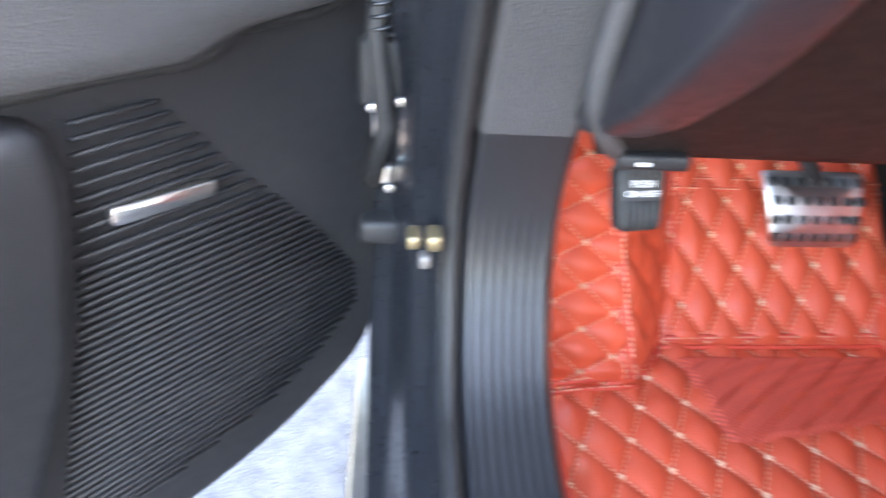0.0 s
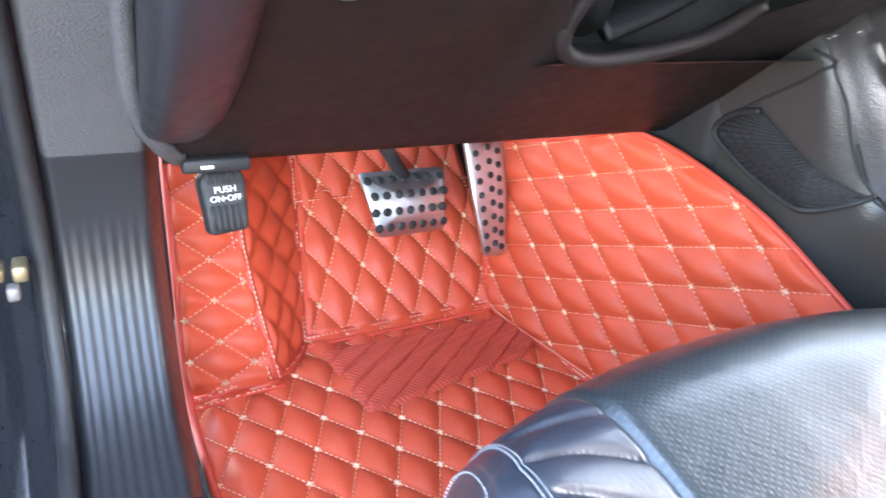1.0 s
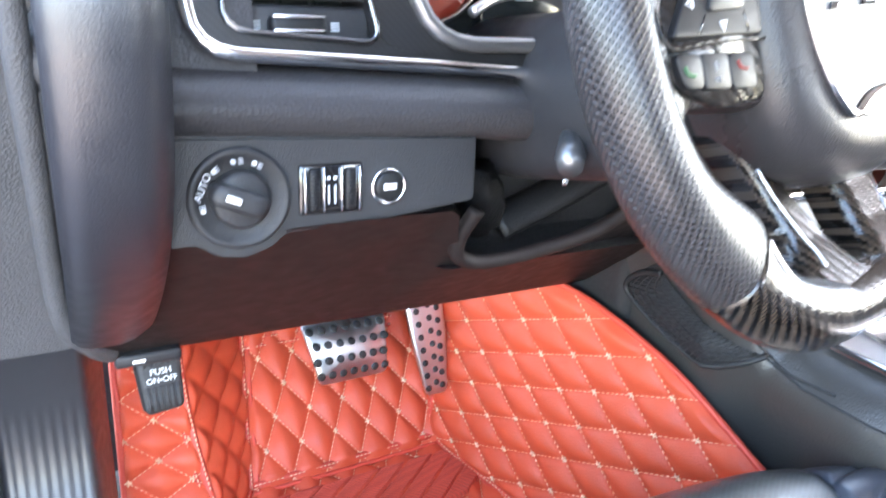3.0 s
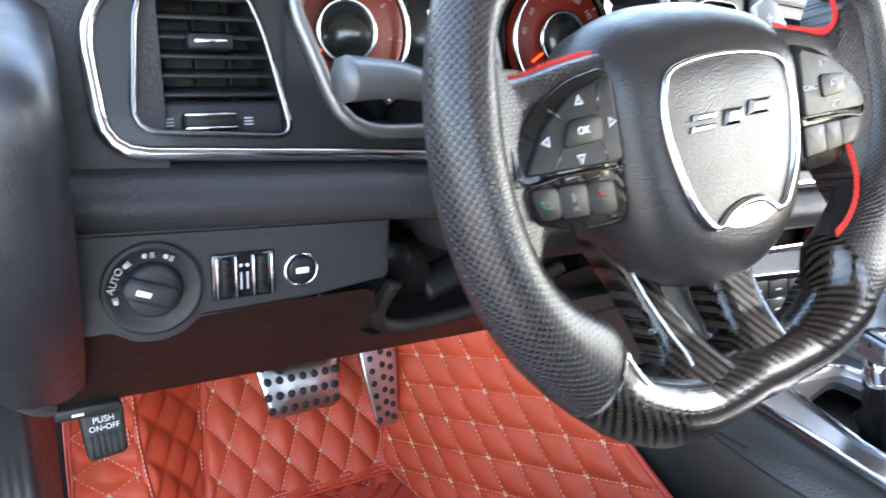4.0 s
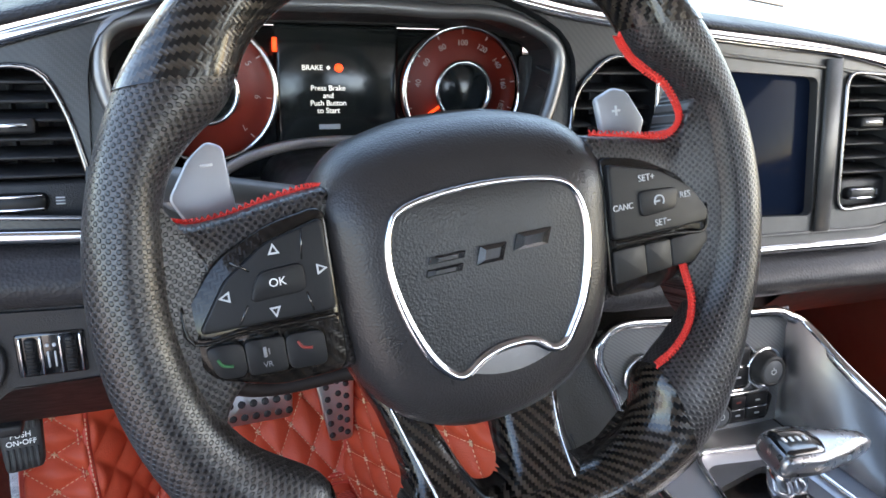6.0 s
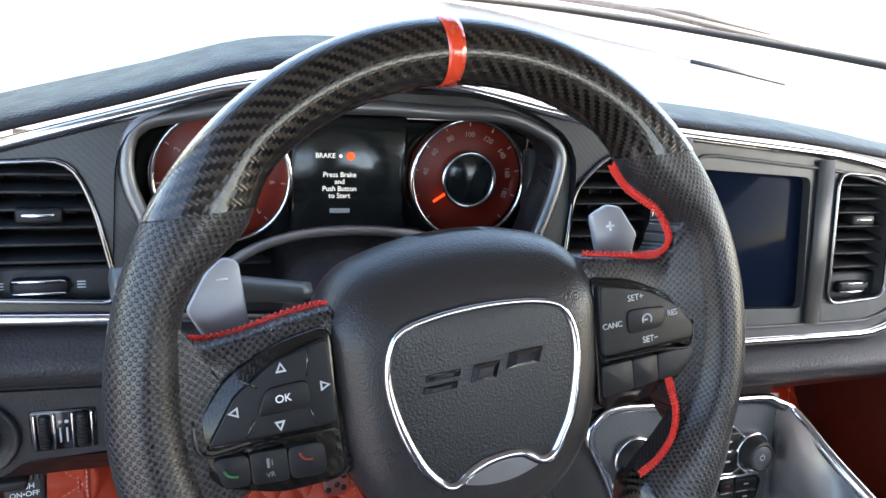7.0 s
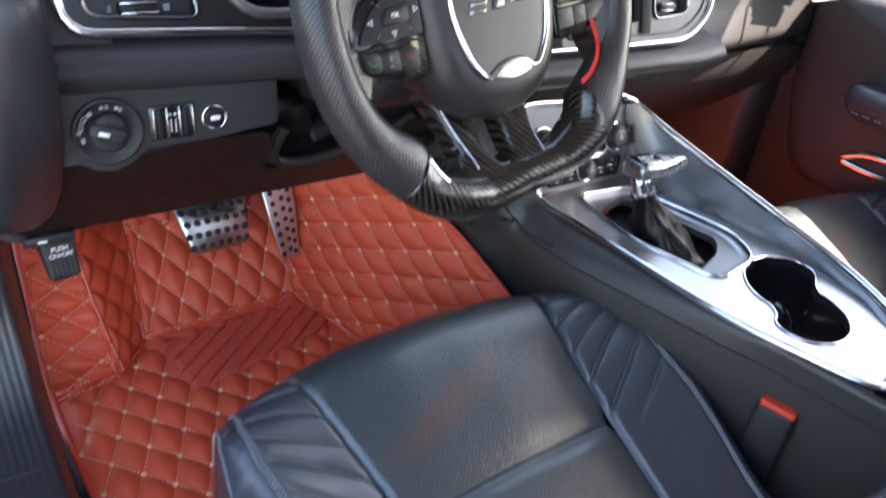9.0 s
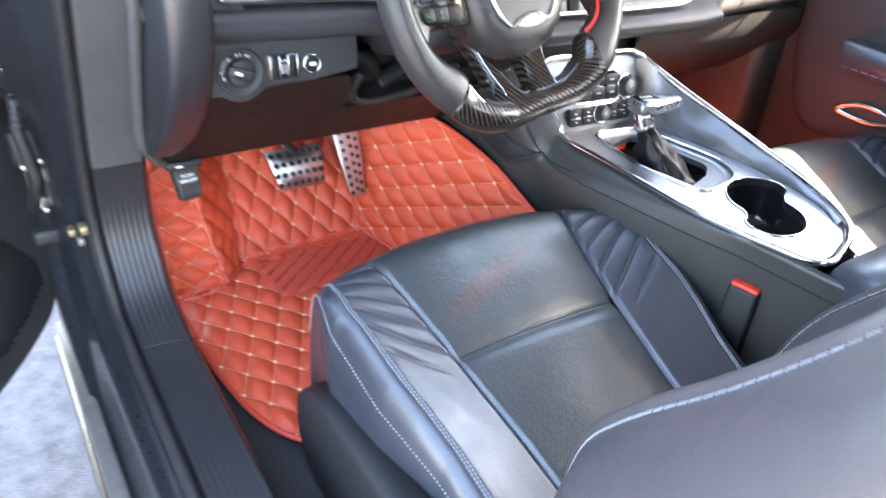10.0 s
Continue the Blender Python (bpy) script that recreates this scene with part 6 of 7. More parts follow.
red_seam([(0.0965, 0.1000, 0.002), (0.0994, 0.0944, 0.002), (0.1049, 0.0872, 0.002), (0.1144, 0.0795, 0.002), (0.1263, 0.0714, 0.001), (0.1338, 0.0602, 0.000), (0.1362, 0.0505, -0.001), (0.1315, 0.0440, -0.003), (0.1200, 0.0432, -0.005), (0.1035, 0.0455, -0.006), (0.078, 0.0495, -0.007)])
red_seam([(-0.1450, 0.0385, -0.010), (-0.1370, 0.0368, -0.013), (-0.120, 0.0382, -0.014), (-0.102, 0.0420, -0.014), (-0.084, 0.0445, -0.013), (-0.0765, 0.0440, -0.010)])
red_seam([(0.1245, -0.0300, 0.005), (0.1262, -0.0400, 0.006), (0.1280, -0.0530, 0.007), (0.1258, -0.0650, 0.007), (0.1200, -0.0740, 0.007), (0.1100, -0.0820, 0.007), (0.0990, -0.0865, 0.007)])

# lower spoke: two legs flowing into the flat bottom of the rim
TRIM = rounded([(-0.070, -0.055), (-0.0574, -0.0868), (-0.0530, -0.1068), (-0.0512, -0.1219), (-0.0547, -0.1294), (-0.0635, -0.1346), (-0.0766, -0.1343), (-0.0882, -0.1285), (-0.1020, -0.1130), (-0.1150, -0.1240), (-0.0960, -0.1520), (-0.0500, -0.1620), (0.0, -0.1590), (0.0500, -0.1620), (0.0980, -0.1560), (0.1200, -0.1240), (0.1040, -0.1090), (0.0898, -0.1210), (0.0712, -0.1337), (0.0562, -0.1375), (0.0470, -0.1360), (0.0440, -0.1290), (0.0454, -0.1150), (0.0506, -0.0950), (0.0520, -0.055), (0.0090, -0.055), (0.0086, -0.1042), (0.0062, -0.1290), (-0.0010, -0.1368), (-0.0130, -0.1350), (-0.0200, -0.1230), (-0.0300, -0.0960), (-0.0400, -0.055)], 0.004, 3)


def spoke_top(x, y):
    q = max(-y, math.hypot(x, y) - 0.012)
    return interp(q, [(0.055, -0.036), (0.08, -0.026), (0.10, -0.018), (0.12, -0.009), (0.135, 0.001), (0.145, 0.0075), (0.155, 0.0125), (0.17, 0.0125)])


def lower_spoke(cell=0.0016, r=0.0090, thick=0.016):
    ends = np.array([(p.x, p.y) for p in TRIM])
    nxt = np.roll(ends, -1, 0)
    gx, gy = np.meshgrid(np.arange(-0.119, 0.124, cell), np.arange(-0.166, -0.052, cell), indexing="ij")
    best, near, odd = np.full(gx.shape, 9.0), np.zeros(gx.shape + (2,)), np.zeros(gx.shape, bool)
    for (ax, ay), (bx, by) in zip(ends, nxt):
        ex, ey = bx - ax, by - ay
        k = np.clip(((gx - ax) * ex + (gy - ay) * ey) / (ex * ex + ey * ey + 1e-12), 0, 1)
        px, py = ax + ex * k, ay + ey * k
        d = np.hypot(gx - px, gy - py)
        hit = d < best
        best[hit] = d[hit]
        near[hit] = np.stack([px, py], -1)[hit]
        if ay != by:
            odd ^= ((ay > gy) != (by > gy)) & (gx < ax + ex * (gy - ay) / ey)
    bm = bmesh.new()
    uv = bm.loops.layers.uv.verify()
    vs = {}

    def vert(i, j):
        if (i, j) not in vs:
            x, y, d = gx[i, j], gy[i, j], best[i, j]
            if not odd[i, j] or d < 0.35 * cell:
                x, y, d = near[i, j][0], near[i, j][1], 0.0
            f = 1 - min(d, r) / r
            vs[(i, j)] = bm.verts.new((x, y, spoke_top(x, y) - r * (1 - math.sqrt(max(0.0, 1 - f * f)))))
        return vs[(i, j)]

    for i in range(gx.shape[0] - 1):
        for j in range(gx.shape[1] - 1):
            q = [(i, j), (i + 1, j), (i + 1, j + 1), (i, j + 1)]
            if sum(bool(odd[a]) for a in q) >= 2:
                f = bm.faces.new([vert(*a) for a in q])
                for lp in f.loops:
                    lp[uv].uv = (lp.vert.co.x + 0.5 * lp.vert.co.z, lp.vert.co.y)
    bmesh.ops.remove_doubles(bm, verts=bm.verts[:], dist=0.0002)
    rim_edges = [e for e in bm.edges if len(e.link_faces) == 1]
    out = bmesh.ops.extrude_edge_only(bm, edges=rim_edges)
    for v in out["geom"]:
        if isinstance(v, bmesh.types.BMVert):
            v.co.z -= thick
    bmesh.ops.recalc_face_normals(bm, faces=bm.faces[:])
    return part("lower_spoke", bm, M_CARBONLOW, wheel, "glossy carbon weave lower spoke with two legs")


leg = lower_spoke()
# highlights on the carbon legs, added as thin tapering chrome tubes
for r, pts in ((0.0009, [(-0.0545, -0.078), (-0.0500, -0.0955), (-0.0455, -0.1140), (-0.0425, -0.1260), (-0.0430, -0.1350)]), (0.0006, [(0.0455, -0.082), (0.0425, -0.1000), (0.0400, -0.1200), (0.0390, -0.1400)])):
    bm = bmesh.new()
    tube(bm, catmull([(x, y, spoke_top(x, y) - 0.0002) for x, y in pts], 4, False), [0.0005] + [r] * (4 * len(pts) - 5) + [0.0004], 6)
    part("chrome_edge", bm, M_CHROME, leg, "thin bright line drawn as the leg's highlight")

# shift paddles
for s, pts in ((-1, [(-0.1220, 0.0735), (-0.1145, 0.0700), (-0.1130, 0.034), (-0.1370, 0.033), (-0.1440, 0.0480), (-0.1320, 0.0660)]), (1, [(0.1050, 0.0685), (0.1190, 0.0740), (0.1285, 0.0712), (0.1400, 0.0520), (0.1355, 0.0420), (0.1340, 0.032), (0.1095, 0.034)])):
    bm = bmesh.new()
    pillow(bm, rounded(pts, 0.003), [(0.98, -0.0405), (1, -0.0395), (1, -0.0375), (0.96, -0.0362), (0.9, -0.036)])
    bmesh.ops.recalc_face_normals(bm, faces=bm.faces[:])
    pd = part("shift_paddle", bm, M_PADDLE, wheel, "grey metal shift paddle")
    bm = bmesh.new()
    x, y = (-0.124, 0.062) if s < 0 else (0.119, 0.060)
    rbox(bm, (x - 0.003, y - 0.0007, -0.0365), (x + 0.003, y + 0.0007, -0.0352), 0.0002, 1)
    if s > 0:
        rbox(bm, (x - 0.0007, y - 0.003, -0.0365), (x + 0.0007, y + 0.003, -0.0352), 0.0002, 1)
    part("mark", bm, M_WHITE, pd)


# ---- centre console ----
con = tagged(empty("center_console", (0.37, -0.1, 0.4)), "black console with a satin silver chrome-edged top plate", "console")
CN = Matrix.Translation((-0.37, 0.1, -0.4))


def cpart(name, bm, material, label="", smooth=True, m=None, parent=None):
    base = CN if parent is None else Matrix()
    return part(name, bm, material, parent or con, label, smooth, base @ (m if m is not None else Matrix()))


def left_x(y):
    return interp(y, [(-0.36, 0.292), (-0.2, 0.257), (0.0, 0.252), (0.13, 0.246)])


def right_z(y):
    return interp(y, [(-0.36, 0.563), (-0.25, 0.570), (-0.12, 0.588), (0.0, 0.612), (0.08, 0.640), (0.14, 0.672)])


def right_x(y):
    return interp(y, [(-0.345, 0.36), (-0.30, 0.43), (-0.235, 0.463), (-0.12, 0.478), (0.0, 0.478), (0.08, 0.458), (0.14, 0.434)])


def wing_x(y):
    return interp(y, [(-0.30, 0.415), (-0.255, 0.444), (-0.19, 0.459), (-0.12, 0.461), (-0.05, 0.454), (0.05, 0.435), (0.14, 0.424)])


ZP = 0.560
shift_hole = rounded([(0.305, 0.088), (0.404, 0.078), (0.432, -0.080), (0.405, -0.138), (0.312, -0.150), (0.287, -0.030)], [0.02, 0.02, 0.02, 0.03, 0.03, 0.03], 6)
eight = [(p.x, p.y) for p in catmull([(0.342, -0.165), (0.367, -0.146), (0.398, -0.138), (0.426, -0.144), (0.449, -0.165), (0.450, -0.184), (0.440, -0.199), (0.417, -0.213), (0.407, -0.224), (0.403, -0.242), (0.391, -0.266), (0.364, -0.286), (0.333, -0.291), (0.306, -0.280), (0.293, -0.256), (0.298, -0.234), (0.314, -0.224), (0.324, -0.210), (0.328, -0.188)], 4)]
out = [(left_x(y), y) for y in (-0.335, -0.25, -0.15, -0.05, 0.05, 0.105)] + [(0.30, 0.112), (0.425, 0.112), (0.436, 0.05), (0.455, -0.05), (0.462, -0.12), (0.460, -0.19), (0.452, -0.255), (0.430, -0.298), (0.398, -0.325), (0.335, -0.345), (0.300, -0.348)]
bm = bmesh.new()
plate(bm, out, ZP - 0.012, ZP, holes=[shift_hole, eight])
cpart("top_plate", bm, M_SATIN, "satin silver console plate", False)
bm = bmesh.new()
surface(bm, lambda u, v: (lambda y: (wing_x(y) + (right_x(y) - wing_x(y)) * u, y, ZP + 0.0005 + (right_z(y) - ZP) * u ** 0.8))(-0.30 + 0.44 * v), 8, 24, (0.05, 0.44))
bmesh.ops.recalc_face_normals(bm, faces=bm.faces[:])
cpart("side_wing", bm, M_WING, "dark woven-look wing rising beside the shifter")
edge_path = [(left_x(0.108), 0.108, 0.575)] + [(left_x(y) - 0.003, y, ZP + 0.001) for y in (0.09, 0.0, -0.1, -0.2, -0.30)] + [(0.290, -0.345, ZP + 0.001), (0.315, -0.356, ZP + 0.001), (0.35, -0.348, ZP + 0.001), (0.398, -0.330, ZP + 0.002)] + [(right_x(y), y, right_z(y) + 0.001) for y in (-0.30, -0.22, -0.1, 0.0, 0.08)] + [(0.4475, 0.128, 0.6605), (0.428, 0.138, 0.6705), (0.400, 0.141, 0.677), (0.30, 0.142, 0.679), (0.236, 0.142, 0.683), (0.213, 0.138, 0.675), (0.207, 0.132, 0.655), (0.226, 0.124, 0.62), (left_x(0.108) - 0.002, 0.108, 0.575)]
bm = bmesh.new()
tube(bm, catmull(edge_path, 14, False), 0.0060, 20, False, 0.8)
cpart("chrome_edge", bm, M_EDGE, "chrome edge strip round the console plate")
bm = bmesh.new()
inner = [(p[0] * 0.985 + 0.005, p[1], p[2] + 0.0005) for p in edge_path[9:15]]
tube(bm, catmull(inner, 12, False), 0.0025, 14)
cpart("chrome_edge", bm, M_CHROME)
bm = bmesh.new()
surface(bm, lambda u, v: (0.250 - 0.042 * v + (0.190 + 0.036 * v) * u, 0.112 + 0.034 * v, ZP + 0.117 * v), 12, 8, (0.19, 0.13))
bmesh.ops.recalc_face_normals(bm, faces=bm.faces[:])
cpart("control_face", bm, M_FACE, "silver-grey patterned climate control face")
CF = Matrix(((1, 0, 0, 0.338), (0, 0.27, -0.963, 0.130), (0, 0.963, 0.27, 0.625), (0, 0, 0, 1)))
clim = empty("climate_controls")
clim.parent, clim.matrix_basis = con, CN @ CF
clim["label"] = "silver and black climate knobs and buttons"
for x, y, r in ((-0.078, 0.005, 0.0175), (0.066, -0.006, 0.0170), (0.006, -0.045, 0.0130)):
    bm = bmesh.new()
    tube(bm, ring_of(r + 0.003, 36, (x, y), 0.003), 0.0022, 8, True)
    part("ring", bm, M_EDGE, clim)
    bm = bmesh.new()
    ring = [[(x + f * math.cos(2 * math.pi * k / 48), y + f * math.sin(2 * math.pi * k / 48), h) for k in range(48)] for f, h in ((r * 1.02, -0.002), (r * 1.02, 0.006), (r * 0.96, 0.008), (r * 0.94, 0.0145), (r * 0.88, 0.0165), (r * 0.74, 0.0170), (r * 0.72, 0.0160))]
    loft(bm, ring)
    bmesh.ops.recalc_face_normals(bm, faces=bm.faces[:])
    k_ = part("knob", bm, M_RUBBER, clim, "black rubber-edged knob")
    bm = bmesh.new()
    disc(bm, r * 0.7, 0.015, 0.0166, 30, 0.001, (x, y))
    cap_ = part("cap", bm, M_STALK, k_)
    bm = bmesh.new()
    tube(bm, [(x + 0.0028 * math.cos(radians(q)), y + 0.0028 * math.sin(radians(q)), 0.0168) for q in range(120, 421, 20)], 0.0004, 5)
    rbox(bm, (x - 0.0004, y + 0.0012, 0.0164), (x + 0.0004, y + 0.0040, 0.0172), 0.0002, 1)
    part("symbol", bm, M_WHITE, k_)
upper = rounded([(-0.064, 0.012), (-0.040, 0.030), (0.036, 0.026), (0.056, 0.010), (0.054, -0.018), (0.042, -0.026), (-0.050, -0.022), (-0.060, -0.012)], 0.004)
bm = bmesh.new()
plate(bm, upper, -0.003, 0.0030)
part("dark_insert", bm, M_GLOSS, clim, "glossy black button field", False)
bm = bmesh.new()
tube(bm, [(px, py, 0.0032) for px, py in upper], 0.0012, 6, True)
part("insert_rim", bm, M_EDGE, clim)
for row, (y0, y1) in enumerate(((0.0035, 0.0225), (-0.0185, 0.0015))):
    for k in range(3):
        x0 = -0.047 + 0.0315 * k
        x1 = x0 + 0.0300
        sl = 0.05 * (x0 + 0.047)
        bm = bmesh.new()
        rbox(bm, (x0, y0 - sl, 0.001), (x1, y1 - sl, 0.0052), 0.0016)
        b_ = part("button", bm, M_BUTTON, clim)
        bm = bmesh.new()
        rbox(bm, (x0 + 0.010, (y0 + y1) / 2 - sl - 0.0010, 0.0048), (x1 - 0.010, (y0 + y1) / 2 - sl + 0.0010, 0.0056), 0.0003, 1)
        part("mark", bm, M_GREYPRINT, b_)
        if row == 0:
            bm = bmesh.new()
            rbox(bm, (x0 + 0.005, y0 - sl - 0.0014, 0.002), (x1 - 0.005, y0 - sl - 0.0004, 0.0060), 0.0003, 1)
            part("bright_line", bm, M_EDGE, b_)
lower_field = rounded([(-0.070, -0.028), (0.074, -0.031), (0.081, -0.038), (0.075, -0.062), (-0.066, -0.060), (-0.076, -0.036)], 0.006)
bm = bmesh.new()
plate(bm, lower_field, -0.003, 0.0030)
part("dark_insert", bm, M_GLOSS, clim, "glossy black lower button field", False)
bm = bmesh.new()
rbox(bm, (-0.066, -0.0305, 0.002), (0.073, -0.0275, 0.0065), 0.0012)
part("bright_line", bm, M_EDGE, clim, "silver strip above the lower keys")
for x0, x1, m_ in ((-0.066, -0.040, M_GREYPRINT), (-0.038, -0.012, M_GREYPRINT), (0.027, 0.045, M_REDPRINT), (0.047, 0.073, M_GREYPRINT)):
    for y0, y1 in ((-0.0455, -0.0325), (-0.0590, -0.0470)):
        bm = bmesh.new()
        rbox(bm, (x0, y0, 0.001), (x1, y1, 0.0052), 0.0014)
        b_ = part("button", bm, M_BUTTON, clim)
        bm = bmesh.new()
        rbox(bm, ((x0 + x1) / 2 - 0.003, (y0 + y1) / 2 - 0.0009, 0.0048), ((x0 + x1) / 2 + 0.003, (y0 + y1) / 2 + 0.0009, 0.0056), 0.0003, 1)
        part("mark", bm, m_ if y0 > -0.046 else M_GREYPRINT, b_)
    bm = bmesh.new()
    rbox(bm, (x0 + 0.001, -0.0468, 0.002), (x1 - 0.001, -0.0458, 0.0058), 0.0003, 1)
    part("bright_line", bm, M_EDGE, clim)

# cup wells and shifter well
bm = bmesh.new()
loft(bm, [[(p[0], p[1], ZP - 0.001) for p in eight], [(p[0], p[1], ZP - 0.06) for p in eight], [(0.368 + (p[0] - 0.368) * 0.92, -0.216 + (p[1] + 0.216) * 0.95, ZP - 0.075) for p in eight]])
bmesh.ops.recalc_face_normals(bm, faces=bm.faces[:])
bm.faces.ensure_lookup_table()
bmesh.ops.delete(bm, geom=[f for f in bm.faces if len(f.verts) > 8 and f.calc_center_median().z > ZP - 0.01], context="FACES")
bmesh.ops.reverse_faces(bm, faces=bm.faces[:])
cpart("cup_holder", bm, M_GLOSS, "glossy black double cup well")
bm = bmesh.new()
tube(bm, [(p[0], p[1], ZP + 0.0005) for p in eight], 0.0018, 8, True)
cpart("cup_rim", bm, M_CHROME)
bm = bmesh.new()
tube(bm, [(p[0], p[1], ZP + 0.001) for p in shift_hole], 0.0034, 8, True)
cpart("shifter_rim", bm, M_CHROME)
bm = bmesh.new()
mid = (0.353, -0.032)
loft(bm, [[(mid[0] + (p[0] - mid[0]) * s, mid[1] + (p[1] - mid[1]) * s, z) for p in shift_hole] for s, z in ((1.0, ZP - 0.001), (0.93, ZP - 0.004), (0.86, ZP - 0.006))], cap=False)
bmesh.ops.recalc_face_normals(bm, faces=bm.faces[:])
cpart("shifter_surround", bm, M_SATIN, "silver satin shifter surround")
slot = rounded([(0.297, 0.045), (0.378, 0.064), (0.408, -0.076), (0.375, -0.102), (0.310, -0.120), (0.293, -0.05)], 0.016)
bm = bmesh.new()
plate(bm, [(mid[0] + (p[0] - mid[0]) * 0.93, mid[1] + (p[1] - mid[1]) * 0.93) for p in shift_hole], ZP - 0.014, ZP - 0.005, holes=[slot])
cpart("shifter_tray", bm, M_GUNMETAL, "", False)
bm = bmesh.new()
plate(bm, [(mid[0] + (p[0] - mid[0]) * 0.93, mid[1] + (p[1] - mid[1]) * 0.93) for p in shift_hole], ZP - 0.036, ZP - 0.034)
cpart("shifter_well", bm, M_RUBBER, "", False)

shifter = tagged(empty("gear_shifter", (0.325, -0.03, 0.53)), "chrome T-handle gear shifter with a black leather boot", "gear shifter")
SH = Matrix.Translation((-0.325, 0.03, -0.53))
bm = bmesh.new()
rings = []
for k in range(11):
    f = k / 10
    c = Vector((0.352, -0.055, 0.527)).lerp(Vector((0.309, -0.014, 0.615)), f)
    r = 0.047 * (1 - f) ** 1.2 + 0.0145
    ring = []
    for a in range(32):
        t = 2 * math.pi * a / 32
        fold = 1 + (0.20 * math.sin(5 * t + 7 * f) + 0.13 * math.sin(8 * t - 9 * f)) * math.sin(math.pi * min(1, f * 1.1)) * 0.9
        ring.append((c.x + r * 0.72 * fold * math.cos(t), c.y + r * 1.05 * fold * math.sin(t), c.z + 0.004 * math.sin(3 * t + 5 * f)))
    rings.append(ring)
loft(bm, rings)
part("boot", bm, M_BOOT, shifter, "creased black leather boot", m=SH)
bm = bmesh.new()
tube(bm, [(0.309, -0.014, 0.612), (0.306, -0.012, 0.622), (0.302, -0.010, 0.630), (0.300, -0.009, 0.640)], [0.016, 0.0155, 0.013, 0.013], 20)
part("collar", bm, M_CHROME, shifter, m=SH)
bm = bmesh.new()
hb = rounded([(-0.021, -0.020), (0.016, -0.022), (0.055, -0.014), (0.086, -0.004), (0.086, 0.006), (0.050, 0.014), (0.010, 0.022), (-0.020, 0.018)], 0.008)
pillow(bm, hb, [(0.80, 0.0), (0.95, 0.004), (1.0, 0.010), (0.98, 0.016), (0.90, 0.020), (0.7, 0.0215)], (0.0, 0.0))
HN = Matrix.Translation((0.300, -0.008, 0.638)) @ Matrix.Rotation(radians(4), 4, "Y") @ Matrix.Rotation(radians(-2), 4, "Z")
hd = part("handle", bm, M_HANDLE, shifter, "satin silver T-handle", m=SH @ HN)
bm = bmesh.new()
pillow(bm, rounded([(-0.018, -0.016), (0.022, -0.015), (0.028, 0.0), (0.020, 0.015), (-0.016, 0.015)], 0.006), [(1, 0.016), (1, 0.0215), (0.93, 0.0232), (0.6, 0.0240)], (0, 0))
part("cap", bm, M_GLOSS, hd, "gloss black top plate")
for k in range(4):
    bm = bmesh.new()
    rbox(bm, (-0.011 + 0.007 * k, -0.002, 0.0236), (-0.008 + 0.007 * k, 0.003, 0.0246), 0.0003, 1)
    part("mark", bm, M_WHITE, hd)

# console flank
def flank(u, v):
    y = -0.42 + 0.80 * u
    zt = interp(y, [(-0.42, 0.555), (0.06, 0.555), (0.10, 0.565), (0.145, 0.665), (0.17, 0.690), (0.4, 0.70)])
    xt = interp(y, [(-0.42, 0.292), (-0.2, 0.262), (0.0, 0.246), (0.10, 0.240), (0.145, 0.196), (0.4, 0.19)])
    b = interp(y, [(-0.42, 0.0), (-0.26, 0.05), (-0.12, 0.6), (0.0, 1.0)])
    q = catmull([(xt + 0.006, zt + 0.001), (xt - 0.010 * b, zt - 0.004), (xt - 0.026 * b, zt - 0.018), (xt - (0.036 + 0.02 * max(0, u - 0.6)) * b, zt - 0.05), (xt + (0.1 - 0.5 * xt - 0.02 * max(0, u - 0.6)) * b, 0.42), (xt + 0.004 + (0.211 - xt) * b, 0.20)], 4, False)
    k = v * (len(q) - 1)
    i = min(int(k), len(q) - 2)
    p = q[i].lerp(q[i + 1], k - i)
    return (p.x, y, p.y)


bm = bmesh.new()
surface(bm, flank, 60, 28, (0.8, 0.4))
bmesh.ops.recalc_face_normals(bm, faces=bm.faces[:])
cpart("flank", bm, M_FLANK, "black grained console flank")
bm = bmesh.new()
path = [Vector(flank((y + 0.42) / 0.80, 0.50)) + Vector((-0.001, 0, 0)) for y in [-0.40 + 0.02 * k for k in range(27)]]
tube(bm, path, 0.0012, 6)
cpart("seam", bm, M_RUBBER)


def on_flank(y, z, out=0.0):
    """The point of the console flank at that length and height."""
    u = (y + 0.42) / 0.80
    lo, hi = 0.15, 1.0
    for _ in range(24):
        m = (lo + hi) / 2
        if flank(u, m)[2] > z:
            lo = m
        else:
            hi = m
    p = flank(u, lo)
    return Vector((p[0] - out, p[1], p[2]))


